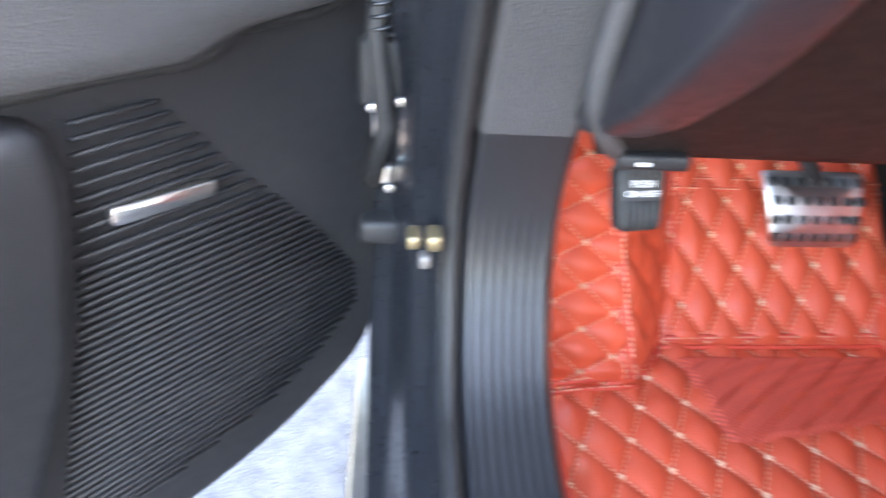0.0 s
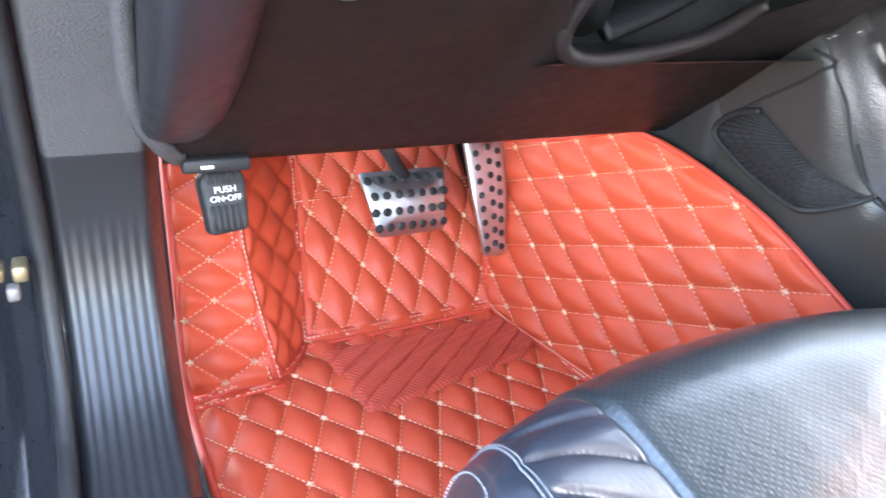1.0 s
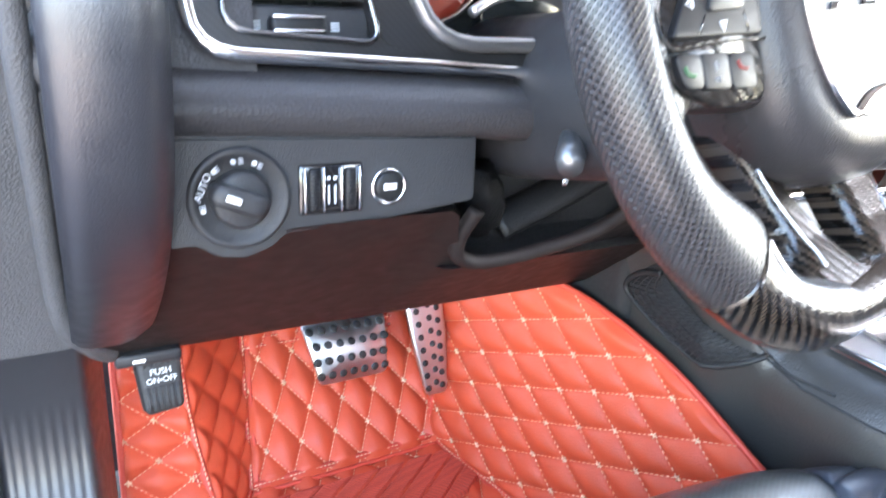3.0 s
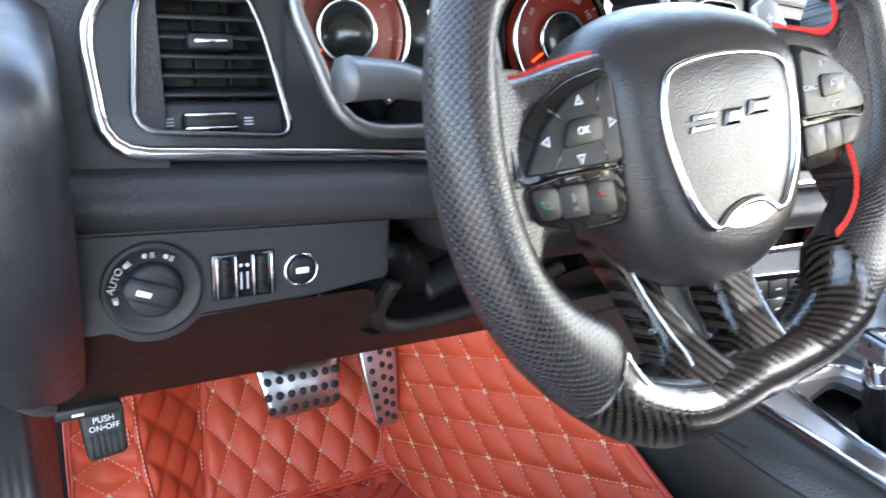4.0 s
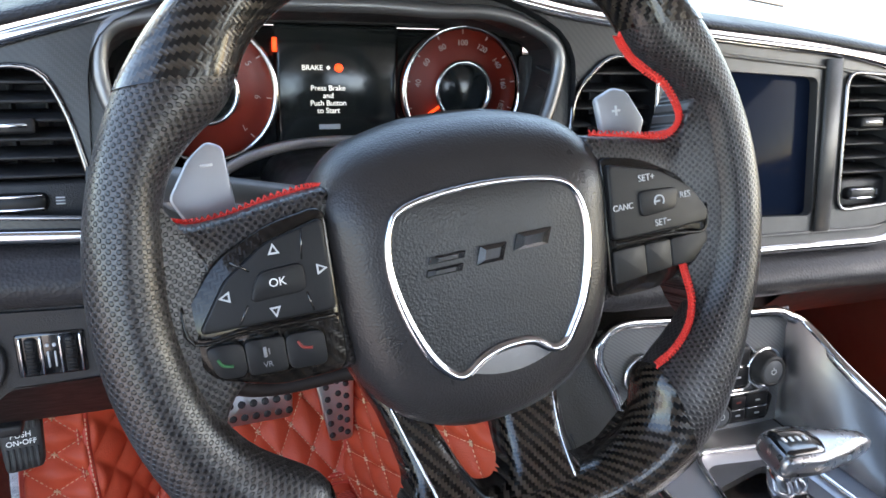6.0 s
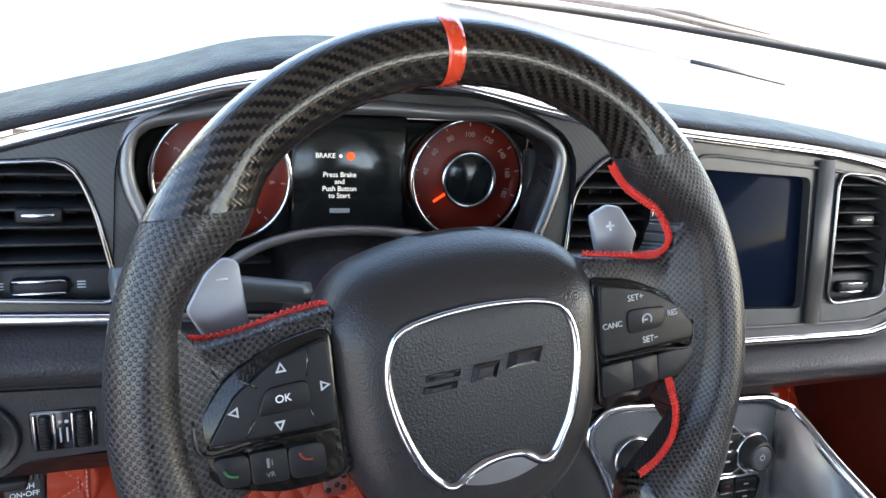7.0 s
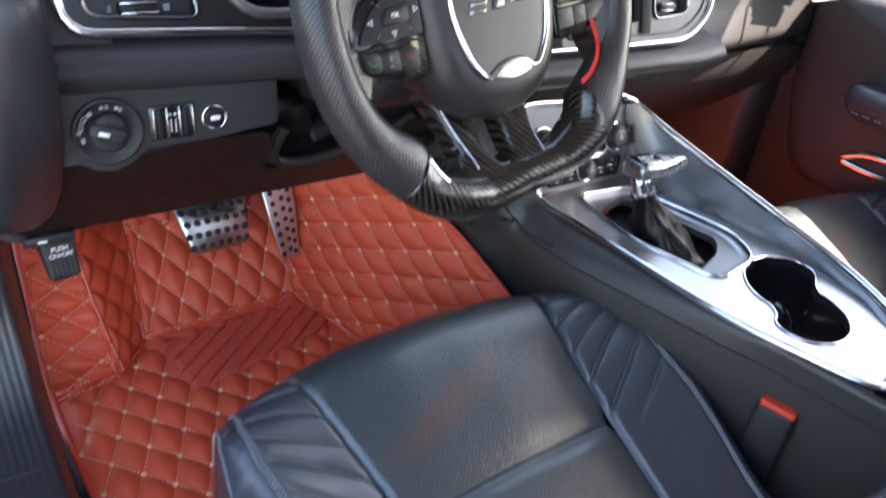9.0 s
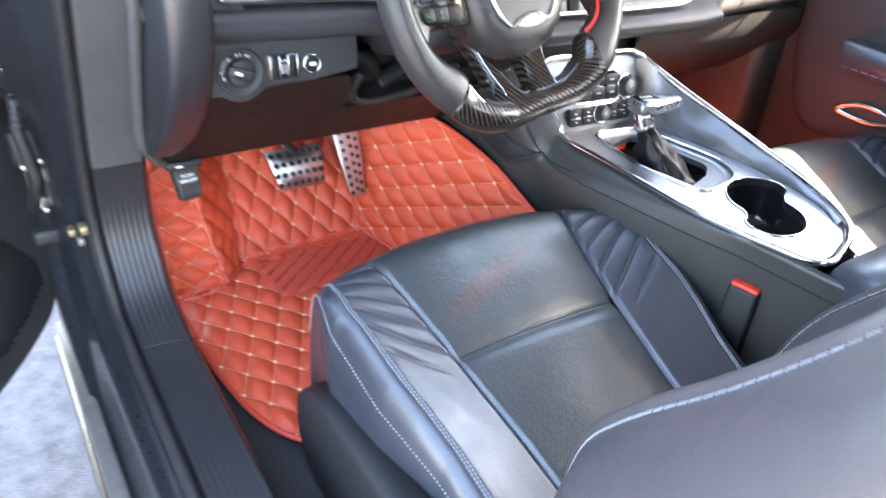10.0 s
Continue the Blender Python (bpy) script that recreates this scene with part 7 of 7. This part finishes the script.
bm = bmesh.new()
for line in ([(0.1703, 0.6528), (0.1640, 0.6640), (0.1602, 0.6808)], [(0.1585, 0.6480), (0.1563, 0.6600), (0.1540, 0.6767)]):
    stitches(bm, [on_flank(p.x, p.y, 0.0008) for p in catmull(line, 6, False)], 0.006, 0.78, 0.0007, 0.0006, (-1, 0, 0.5))
th = cpart("stitching", bm, M_WHITETHREAD, "", False)
th["kind"] = "stuff"
for line in ([(0.2467, 0.5683), (0.2099, 0.5969), (0.1712, 0.6253), (0.1478, 0.6450)], [(0.1478, 0.6450), (0.1334, 0.6151), (0.1233, 0.5859), (0.1108, 0.5563), (0.100, 0.5394)], [(0.100, 0.5394), (0.073, 0.5312), (0.0322, 0.533)], [(0.1703, 0.6528), (0.1515, 0.6489), (0.1478, 0.6450)]):
    bm = bmesh.new()
    tube(bm, [on_flank(p.x, p.y, 0.0004) for p in catmull(line, 5, False)], 0.0016, 6)
    cpart("seam", bm, M_RUBBER)
pock = tagged(empty("storage_net", (0.17, 0.19, 0.53)), "black woven storage net on the console side", "storage net")
PN = Matrix.Translation((-0.17, -0.19, -0.53))
LOW = catmull([(0.2077, 0.586), (0.236, 0.575), (0.2567, 0.5543), (0.2501, 0.5393), (0.2026, 0.519), (0.1592, 0.5097), (0.1354, 0.5132), (0.1101, 0.5294), (0.1000, 0.5394)], 6, False)
HIGH = catmull([(0.2077, 0.586), (0.1714, 0.5663), (0.1314, 0.5504), (0.1000, 0.5394)], 6, False)
bm = bmesh.new()
tube(bm, [on_flank(p.x, p.y, 0.004) for p in LOW], 0.0032, 8)
part("net_rim", bm, M_RUBBER, pock, m=PN)
bm = bmesh.new()
surface(bm, lambda u, v: on_flank(*resample(LOW, u).lerp(resample(HIGH, u), v), 0.002 + 0.007 * math.sin(math.pi * min(1, v * 1.1)) * math.sin(math.pi * u)), 40, 12, (0.25, 0.05))
part("net", bm, M_NET, pock, m=PN)
bm = bmesh.new()
for k in range(1, 30):
    f = k / 30
    tube(bm, [on_flank(*resample(LOW, f).lerp(resample(HIGH, min(1, f + 0.05 * v)), v), 0.0035 + 0.007 * math.sin(math.pi * min(1, v * 1.1)) * math.sin(math.pi * f)) for v in (0, 0.25, 0.5, 0.75, 1)], 0.0008, 5)
for v in (0.15, 0.3, 0.45, 0.6, 0.75, 0.9):
    tube(bm, [on_flank(*resample(LOW, k / 24).lerp(resample(HIGH, k / 24), v), 0.0035 + 0.007 * math.sin(math.pi * min(1, v * 1.1)) * math.sin(math.pi * k / 24)) for k in range(1, 24)], 0.0008, 5)
part("net_cord", bm, M_RUBBER, pock, m=PN)
bm = bmesh.new()
loft(bm, [[(p[0], y, z + p[1]) for p in rounded([(0.30 - g, -0.24), (0.475 + g, -0.24), (0.475 + g, 0.0), (0.30 - g, 0.0)], 0.03)] for y, z, g in ((-0.80, 0.585, 0.0), (-0.79, 0.60, 0.015), (-0.60, 0.600, 0.018), (-0.42, 0.592, 0.015), (-0.372, 0.572, 0.008), (-0.362, 0.555, 0.0))])
bmesh.ops.recalc_face_normals(bm, faces=bm.faces[:])
cpart("armrest", bm, M_SEAT, "black leather armrest lid")
bm = bmesh.new()
surface(bm, lambda u, v: (right_x(-0.36 + 0.5 * u) + 0.002 + 0.02 * math.sin(v * 1.5) + 0.01 * v, -0.36 + 0.5 * u, right_z(-0.36 + 0.5 * u) - 0.36 * v), 24, 8)
bmesh.ops.recalc_face_normals(bm, faces=bm.faces[:])
cpart("far_flank", bm, M_DASH)

# ---- seats ----
ZI = catmull([(-0.56, 0.345), (-0.42, 0.372), (-0.30, 0.405), (-0.17, 0.443), (-0.08, 0.471), (-0.01, 0.490), (0.028, 0.483), (0.055, 0.454), (0.070, 0.410), (0.076, 0.36), (0.074, 0.31), (0.07, 0.27)], 8, False)


def seam_x(y):
    return interp(y, [(-0.56, 0.100), (-0.30, 0.121), (-0.17, 0.137), (0.0, 0.163), (0.07, 0.172)])


def cushion_pt(x, s, kind="insert"):
    p = resample(ZI, s)
    y, z = p.x, p.y
    k = min(1.0, max(0.0, (z - 0.30) / 0.12))
    ax = abs(x)
    sx = seam_x(y)
    front = 0.050 * (ax / 0.27) ** 2.5
    y2 = y - front * min(1, max(0, (y + 0.10) / 0.12)) if y > -0.1 else y
    dip = -0.006 * math.exp(-((ax - sx) / 0.0032) ** 2)
    dip -= 0.0035 * math.exp(-((y + 0.172) / 0.003) ** 2) + 0.0060 * math.exp(-((y + 0.172) / 0.016) ** 2)
    z += 0.006 * (1 - (ax / sx) ** 2) * k
    return Vector((x, y2, z + dip + 0.0013 * noise.noise(Vector((x * 16, y * 16, 3)))))


BOL = catmull([(0.0, 0.0), (0.30, 0.012), (0.60, 0.028), (0.80, 0.037), (0.92, 0.029), (1.0, 0.005), (1.03, -0.030), (1.02, -0.060)], 6, False)


def bolster_pt(sg, t, s):
    """A point across a bolster: t from the insert's seam (0) over the crest to the outer hem (1)."""
    p = resample(ZI, s)
    y, z = p.x, p.y
    k = min(1.0, max(0.0, (z - 0.30) / 0.12))
    sx = seam_x(y)
    c = resample(BOL, t)
    lift = k * interp(y, [(-0.56, 0.5), (-0.30, 0.85), (-0.20, 1.0), (-0.12, 0.90), (-0.05, 0.50), (0.0, 0.12), (0.07, 0.0)])
    wide = interp(y, [(-0.56, 0.215), (-0.3, 0.240), (-0.2, 0.260), (-0.08, 0.268), (0.0, 0.262), (0.07, 0.245)])
    ax = sx + (wide - sx) * c.x
    front = 0.062 * (ax / 0.27) ** 2.5
    y2 = y - front * min(1, max(0, (y + 0.10) / 0.12)) if y > -0.1 else y
    dip = -0.006 * math.exp(-(t / 0.030) ** 2) - 0.0038 * math.exp(-((t - 0.72) / 0.018) ** 2) - 0.003 * math.exp(-((t - 0.93) / 0.02) ** 2)
    if y > -0.20 and 0.02 < t < 0.72:
        g = abs((((y - 0.6 * (ax - sx)) / 0.042) % 1.0) - 0.5) * 2
        dip -= (0.0040 * max(0, (g - 0.70) / 0.30) ** 1.5 - 0.0018 * (1 - g * g)) * min(1, (0.72 - t) / 0.12, t / 0.08) * min(1, (y + 0.20) / 0.03)
    up = c.y * lift if c.y > 0 else c.y
    return Vector((sg * ax, y2, z + up + dip + 0.0008 * noise.noise(Vector((ax * 24, y * 18, 3 + sg)))))


def make_seat(m, label):
    seat = tagged(empty("car_seat", m=m), label, "car seat", "front seats")
    length = sum((b - a).length for a, b in zip(ZI, ZI[1:]))

    bm = bmesh.new()
    surface(bm, lambda u, v: cushion_pt((2 * u - 1) * seam_x(resample(ZI, v).x), v), 70, 160, (0.28, length))
    part("seat_insert", bm, M_SEATPERF, seat, "perforated black leather insert")
    cut = min((k / 400 for k in range(401)), key=lambda v: abs(resample(ZI, v).x + 0.172) + (1 if v > 0.6 else 0))
    bm = bmesh.new()
    tube(bm, [cushion_pt(sx_, cut) + Vector((0, 0, 0.0006)) for sx_ in [-0.128 + 0.0064 * k for k in range(41)]], 0.0014, 6)
    part("seam", bm, M_RUBBER, seat)
    for sg in (1, -1):
        bm = bmesh.new()
        surface(bm, lambda u, v: bolster_pt(sg, u, v), 130, 330, (0.13, length), flip=sg < 0)
        bo = part("bolster", bm, M_SEAT, seat, "pleated black leather bolster")
        bm = bmesh.new()
        for t, s0 in ((0.70, 0.20), (0.742, 0.20), (0.93, 0.15)):
            for k in range(118):
                s1 = s0 + (0.86 - s0) * k / 118
                p, q = bolster_pt(sg, t, s1), bolster_pt(sg, t, s1 + 0.0034)
                nrm = (bolster_pt(sg, t + 0.03, s1) - bolster_pt(sg, t - 0.03, s1)).cross(q - p).normalized()
                if nrm.x * sg + nrm.z < 0:
                    nrm = -nrm
                bead(bm, p + nrm * 0.0012, q + nrm * 0.0012, 0.0006, 0.0008, nrm)
        th = part("stitching", bm, M_GREYTHREAD, bo, smooth=False)
        th["kind"] = "stuff"
        bm = bmesh.new()
        rows = []
        for k in range(61):
            p = bolster_pt(sg, 1.0, k / 60)
            rows.append([p, p + Vector((sg * 0.001, 0, -0.02)), p + Vector((-sg * 0.002, 0, -0.05)), Vector((sg * 0.240, p.y, 0.27))])
        loft(bm, rows, closed=False)
        bmesh.ops.recalc_face_normals(bm, faces=bm.faces[:])
        part("side_cover", bm, M_SEAT, seat)
        bm = bmesh.new()
        prof = rounded([(-0.56, 0.21), (-0.06, 0.21), (-0.015, 0.27), (-0.02, 0.335), (-0.10, 0.375), (-0.56, 0.385)], 0.03)
        loft(bm, [[(sg * x, -0.29 + (p[0] + 0.29) * f, 0.30 + (p[1] - 0.30) * f) for p in prof] for x, f in ((0.250, 1.0), (0.280, 1.0), (0.289, 0.985), (0.294, 0.94))])
        bmesh.ops.recalc_face_normals(bm, faces=bm.faces[:])
        part("side_shield", bm, M_PLASTIC, seat, "black plastic seat side shield")
    bm = bmesh.new()
    rbox(bm, (-0.25, -0.55, 0.20), (0.25, 0.03, 0.30), 0.02)
    part("seat_base", bm, M_RUBBER, seat)

    # backrest
    PROUD = [(0, 0.10), (0.1, 0.13), (0.224, 0.13), (0.335, 0.11), (0.511, 0.080), (0.6, 0.073), (0.8, 0.055), (1, 0.03)]

    def sect(f):
        zc = 0.405 + 0.60 * f
        yc = -0.497 - 0.27 * f
        pr = sum(interp(min(1, max(0, f + d)), PROUD) for d in (-0.10, -0.05, 0, 0.05, 0.10)) / 5
        w = interp(f, [(0, 0.235), (0.2, 0.262), (0.6, 0.265), (0.9, 0.235), (1, 0.19)])
        pts = [(-w * 0.35, 0.0), (-w * 0.45, pr * 0.35), (-w * 0.56, pr * 0.9), (-w * 0.64, pr), (-w * 0.82, pr * 0.84), (-w * 0.97, pr * 0.52), (-w * 1.03, 0.0), (-w * 1.0, -0.09), (-w * 0.8, -0.125), (0, -0.14), (w * 0.8, -0.125), (w * 1.0, -0.09), (w * 1.03, 0.0), (w * 0.97, pr * 0.52), (w * 0.82, pr * 0.84), (w * 0.64, pr), (w * 0.56, pr * 0.9), (w * 0.45, pr * 0.35), (w * 0.35, 0.0), (0, 0.012)]
        return [(p.x, yc + p.y * 0.90, zc + p.y * 0.42) for p in catmull(pts, 4)]

    bm = bmesh.new()
    fs = [0, 0.05, 0.1, 0.15, 0.2, 0.25, 0.3, 0.4, 0.5, 0.6, 0.7, 0.8, 0.88, 0.94, 0.98, 1.0]
    rings = [sect(f) for f in fs]
    c = sum((Vector(p) for p in rings[-1]), Vector()) / len(rings[-1])
    rings.append([c + (Vector(p) - c) * 0.75 + Vector((0, -0.012, 0.022)) for p in rings[-1]])
    loft(bm, rings)
    bmesh.ops.recalc_face_normals(bm, faces=bm.faces[:])
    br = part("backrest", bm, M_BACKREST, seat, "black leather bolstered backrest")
    bm = bmesh.new()
    for k, sg in ((13, 1), (59, -1)):
        line = [[Vector(sect(0.02 + 0.93 * j / 360)[k + d]) for j in range(361)] for d in (-1, 0, 1)]
        run, nxt, ridge = 0.0, 0.004, []
        for j in range(1, 360):
            p, q = line[1][j], line[1][j + 1]
            run += (q - p).length
            across = (line[2][j] - line[0][j]).normalized() * sg
            nrm = across.cross(q - p).normalized()
            if nrm.y < 0:
                nrm = -nrm
            if j % 6 == 0:
                ridge.append(p - across * 0.0070 + nrm * 0.0012)
            if run < nxt:
                continue
            nxt += 0.0040
            a_ = p + nrm * 0.0008 + across * 0.0008
            bead(bm, a_, a_ + across * 0.0058 + (q - p).normalized() * 0.0008, 0.0007, 0.0006, nrm)
            a_ = p + nrm * 0.0008 - across * 0.0150
            bead(bm, a_, a_ + (q - p).normalized() * 0.0026, 0.0005, 0.0005, nrm)
        welt = bmesh.new()
        tube(welt, ridge, 0.0072, 12)
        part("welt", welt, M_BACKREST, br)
    th = part("stitching", bm, M_WHITETHREAD, br, "thick pale edge stitching", smooth=False)
    th["kind"] = "stuff"
    bm = bmesh.new()
    rbox(bm, (-0.12, -0.83, 1.03), (0.12, -0.74, 1.18), 0.035, 3)
    part("headrest", bm, M_SEAT, seat)
    return seat


drv = make_seat(Matrix(), "black leather driver seat with perforated insert and pleated bolsters")
psg = copy_thing(drv, Matrix.Translation((0.755, -0.02, 0.0)))
tagged(psg, "black leather passenger seat lit by the side window")

buckle = tagged(empty("seat_belt_buckle", m=pose(0.264, -0.285, 0.366, 0, 2, 14)), "black seat belt buckle with a red release button", "buckle")
bm = bmesh.new()
rbox(bm, (-0.012, -0.0215, 0.02), (0.012, 0.0215, 0.124), 0.005)
part("body", bm, M_PLASTIC, buckle)
bm = bmesh.new()
rbox(bm, (-0.009, -0.0195, 0.119), (0.010, 0.0195, 0.129), 0.003)
part("release_button", bm, M_ORANGE, buckle, "red release button")
bm = bmesh.new()
tube(bm, [(0, 0, 0.025), (0.0, 0, -0.03), (0.01, 0.0, -0.12)], 0.012, 10)
part("sleeve", bm, M_RUBBER, buckle)

# ---- driver door, standing open ----
DOOR = Matrix(((0.7071, 0, 0.7071, -0.525), (0.7071, 0, -0.7071, 0.46), (0, 1, 0, 0), (0, 0, 0, 1)))
door = tagged(empty("driver_door", m=DOOR), "open black driver door with a slatted speaker grille", "car door")
d_out = rounded([(0.0, 0.231), (-0.124, 0.180), (-0.225, 0.164), (-0.95, 0.160), (-1.05, 0.30), (-1.05, 0.92), (-0.01, 0.92), (0.0, 0.60), (0.0, 0.43), (0.020, 0.397), (0.012, 0.33)], [0.05, 0.06, 0.05, 0.05, 0.1, 0.03, 0.03, 0.05, 0.02, 0.02, 0.04])
bm = bmesh.new()
plate(bm, d_out, -0.09, -0.012)
part("door_shell", bm, M_PAINT, door, "dark painted door shell", False)
bm = bmesh.new()
c = Vector((-0.5, 0.5))
pillow(bm, [(p[0], p[1]) for p in d_out], [(1.0, -0.012), (1.0, -0.004), (0.994, 0.0), (0.98, 0.001)], (-0.5, 0.5))
part("inner_panel", bm, M_PLASTIC, door, "black grained inner panel", False)
GR = [Vector(p) for p in ((-0.262, 0.562), (-0.205, 0.560), (-0.155, 0.496), (-0.090, 0.425), (-0.031, 0.345), (-0.028, 0.298), (-0.075, 0.262), (-0.134, 0.235), (-0.274, 0.208), (-0.345, 0.225), (-0.325, 0.280), (-0.285, 0.420))]
z = 0.216
while z < 0.560:
    xs = []
    for a, b in zip(GR, GR[1:] + GR[:1]):
        if (a.y > z) != (b.y > z):
            xs.append(a.x + (b.x - a.x) * (z - a.y) / (b.y - a.y))
    if len(xs) >= 2:
        bm = bmesh.new()
        x0, x1 = min(xs), max(xs)
        rbox(bm, (x0, -0.0016, -0.003), (x1, 0.0016, 0.0058), 0.0010, 1)
        part("grille_slat", bm, M_PLASTIC, door, m=Matrix.Translation((0, z, 0.0015)) @ Matrix.Rotation(radians(-18), 4, "X"))
    z += 0.0068 if z < 0.45 else 0.0105
bm = bmesh.new()
pillow(bm, rounded([(-0.252, 0.482), (-0.172, 0.478), (-0.170, 0.490), (-0.250, 0.496)], 0.004), [(1, 0.002), (1, 0.008), (0.95, 0.0095)])
part("badge", bm, M_STEEL, door, "small plain silver badge")
bm = bmesh.new()
pillow(bm, rounded([(-0.285, 0.575), (-0.278, 0.530), (-0.305, 0.410), (-0.36, 0.286), (-0.42, 0.20), (-0.95, 0.20), (-0.95, 0.575)], 0.02), [(1, 0.0), (1, 0.020), (0.985, 0.032), (0.95, 0.036)], (-0.62, 0.39))
bmesh.ops.recalc_face_normals(bm, faces=bm.faces[:])
part("map_pocket", bm, M_PLASTIC, door, "raised black map pocket", True)
bm = bmesh.new()
pillow(bm, rounded([(-0.95, 0.585), (-0.30, 0.590), (-0.178, 0.586), (-0.140, 0.600), (-0.045, 0.606), (-0.012, 0.64), (-0.012, 0.80), (-0.95, 0.84)], 0.015), [(1, 0.0), (1, 0.012), (0.985, 0.022), (0.95, 0.027), (0.8, 0.03)], (-0.48, 0.70))
bmesh.ops.recalc_face_normals(bm, faces=bm.faces[:])
part("upper_pad", bm, M_GREYTRIM, door, "soft grey-black leather upper pad")
bm = bmesh.new()
tube(bm, catmull([(-0.95, 0.580, 0.004), (-0.30, 0.584, 0.004), (-0.176, 0.580, 0.004), (-0.138, 0.594, 0.004), (-0.045, 0.600, 0.004), (-0.006, 0.64, 0.004)], 6, False), 0.005, 8)
part("seam", bm, M_RUBBER, door)

# ---- passenger side ----
pdoor = tagged(empty("passenger_door", (1.08, 0, 0.5)), "closed black passenger door with padded armrest", "car door")
PD = Matrix.Translation((-1.08, 0, -0.5))
bm = bmesh.new()
rbox(bm, (1.055, -1.0, 0.20), (1.12, 0.42, 0.84), 0.02)
part("door_panel", bm, M_DOORTRIM, pdoor, "dark inner panel", m=PD)
bm = bmesh.new()
pr = rounded([(0.215, 0.78), (0.205, 0.60), (0.165, 0.47), (0.12, 0.44), (-0.9, 0.46), (-0.9, 0.80), (0.20, 0.80)], 0.04)
loft(bm, [[(x, -0.3 + (p[0] + 0.3) * s, 0.64 + (p[1] - 0.64) * s) for p in pr] for x, s in ((1.056, 1.0), (1.02, 1.0), (1.0, 0.97), (0.985, 0.90), (0.985, 0.5))])
bmesh.ops.recalc_face_normals(bm, faces=bm.faces[:])
part("door_bolster", bm, M_DASH, pdoor, "black padded door bolster", m=PD)
bm = bmesh.new()
ar = rounded([(0.062, 0.668), (0.070, 0.640), (0.05, 0.612), (-0.6, 0.60), (-0.6, 0.655)], 0.02)
loft(bm, [[(x, -0.2 + (p[0] + 0.2) * s, 0.635 + (p[1] - 0.635) * s) for p in ar] for x, s in ((1.0, 1.0), (0.945, 1.0), (0.93, 0.95))])
bmesh.ops.recalc_face_normals(bm, faces=bm.faces[:])
arm_p = part("armrest", bm, M_SEAT, pdoor, "black leather armrest pad", m=PD)
bm = bmesh.new()
stitches(bm, [Vector((0.928, y, 0.622)) for y in [0.04 - 0.02 * k for k in range(20)]], 0.007, 0.7, 0.0008, 0.0008, (-1, 0, 0))
th = part("stitching", bm, M_GREYTHREAD, arm_p, smooth=False)
th["kind"] = "stuff"
bm = bmesh.new()
hr_ = [(0.980, 0.045, 0.520), (0.978, 0.0, 0.545), (0.978, -0.055, 0.545), (0.980, -0.075, 0.530), (0.980, -0.03, 0.515)]
tube(bm, catmull(hr_, 5), 0.006, 8, True)
part("release_handle", bm, M_CHROME, pdoor, "bright release handle", m=PD)
bm = bmesh.new()
rbox(bm, (1.10, -1.0, 0.81), (1.14, 0.45, 0.86), 0.015)
part("belt_rail", bm, M_DASH, pdoor, m=PD)
bm = bmesh.new()
tube(bm, [(1.13, 0.45, 0.85), (1.125, 0.32, 1.05), (1.13, 0.08, 1.235), (1.125, -0.2, 1.285), (1.12, -0.6, 1.30), (1.12, -1.0, 1.29)], 0.018, 8)
part("window_frame", bm, M_RUBBER, pdoor, m=PD)
bm = bmesh.new()
rbox(bm, (0.97, 0.25, 0.20), (1.10, 0.70, 0.72), 0.03)
tagged(part("kick_panel_right", bm, M_DOORTRIM), "dark carpeted footwell side trim", "trim panel", kind="structure")
pmat = tagged(empty("floor_mat", (0.75, 0.2, 0.2)), "red quilted leather passenger floor mat", "floor mat")
PM = Matrix.Translation((-0.75, -0.2, -0.2))
quilt("mat_floor", [(0.56, -0.10), (0.56, 0.44)], [(0.97, -0.10), (0.97, 0.44)], lambda p, q: (p, q, 0.213), (0.030, -0.036), (0.021, 0.044), (0.6, 0.2), (0, 0, 1), 0.0065, 0.007, pmat, PM)
quilt("mat_slope", [(0.56, 0.0), (0.56, 0.32)], [(0.97, 0.0), (0.97, 0.32)], lambda p, q: (p, 0.44 + 0.70 * q, 0.213 + 0.714 * q), (0.028, -0.039), (0.020, 0.042), (0.6, 0.1), (0, -0.714, 0.70), 0.0065, 0.007, pmat, PM)
quilt("mat_side", [(-0.10, 0.215), (0.55, 0.215)], [(-0.10, 0.40), (0.55, 0.45)], lambda p, q: (0.555 - 0.25 * max(0, q - 0.25), p, q), (0.040, 0.030), (0.040, -0.030), (0.1, 0.3), (1, 0, 0.2), 0.0065, 0.007, pmat, PM)
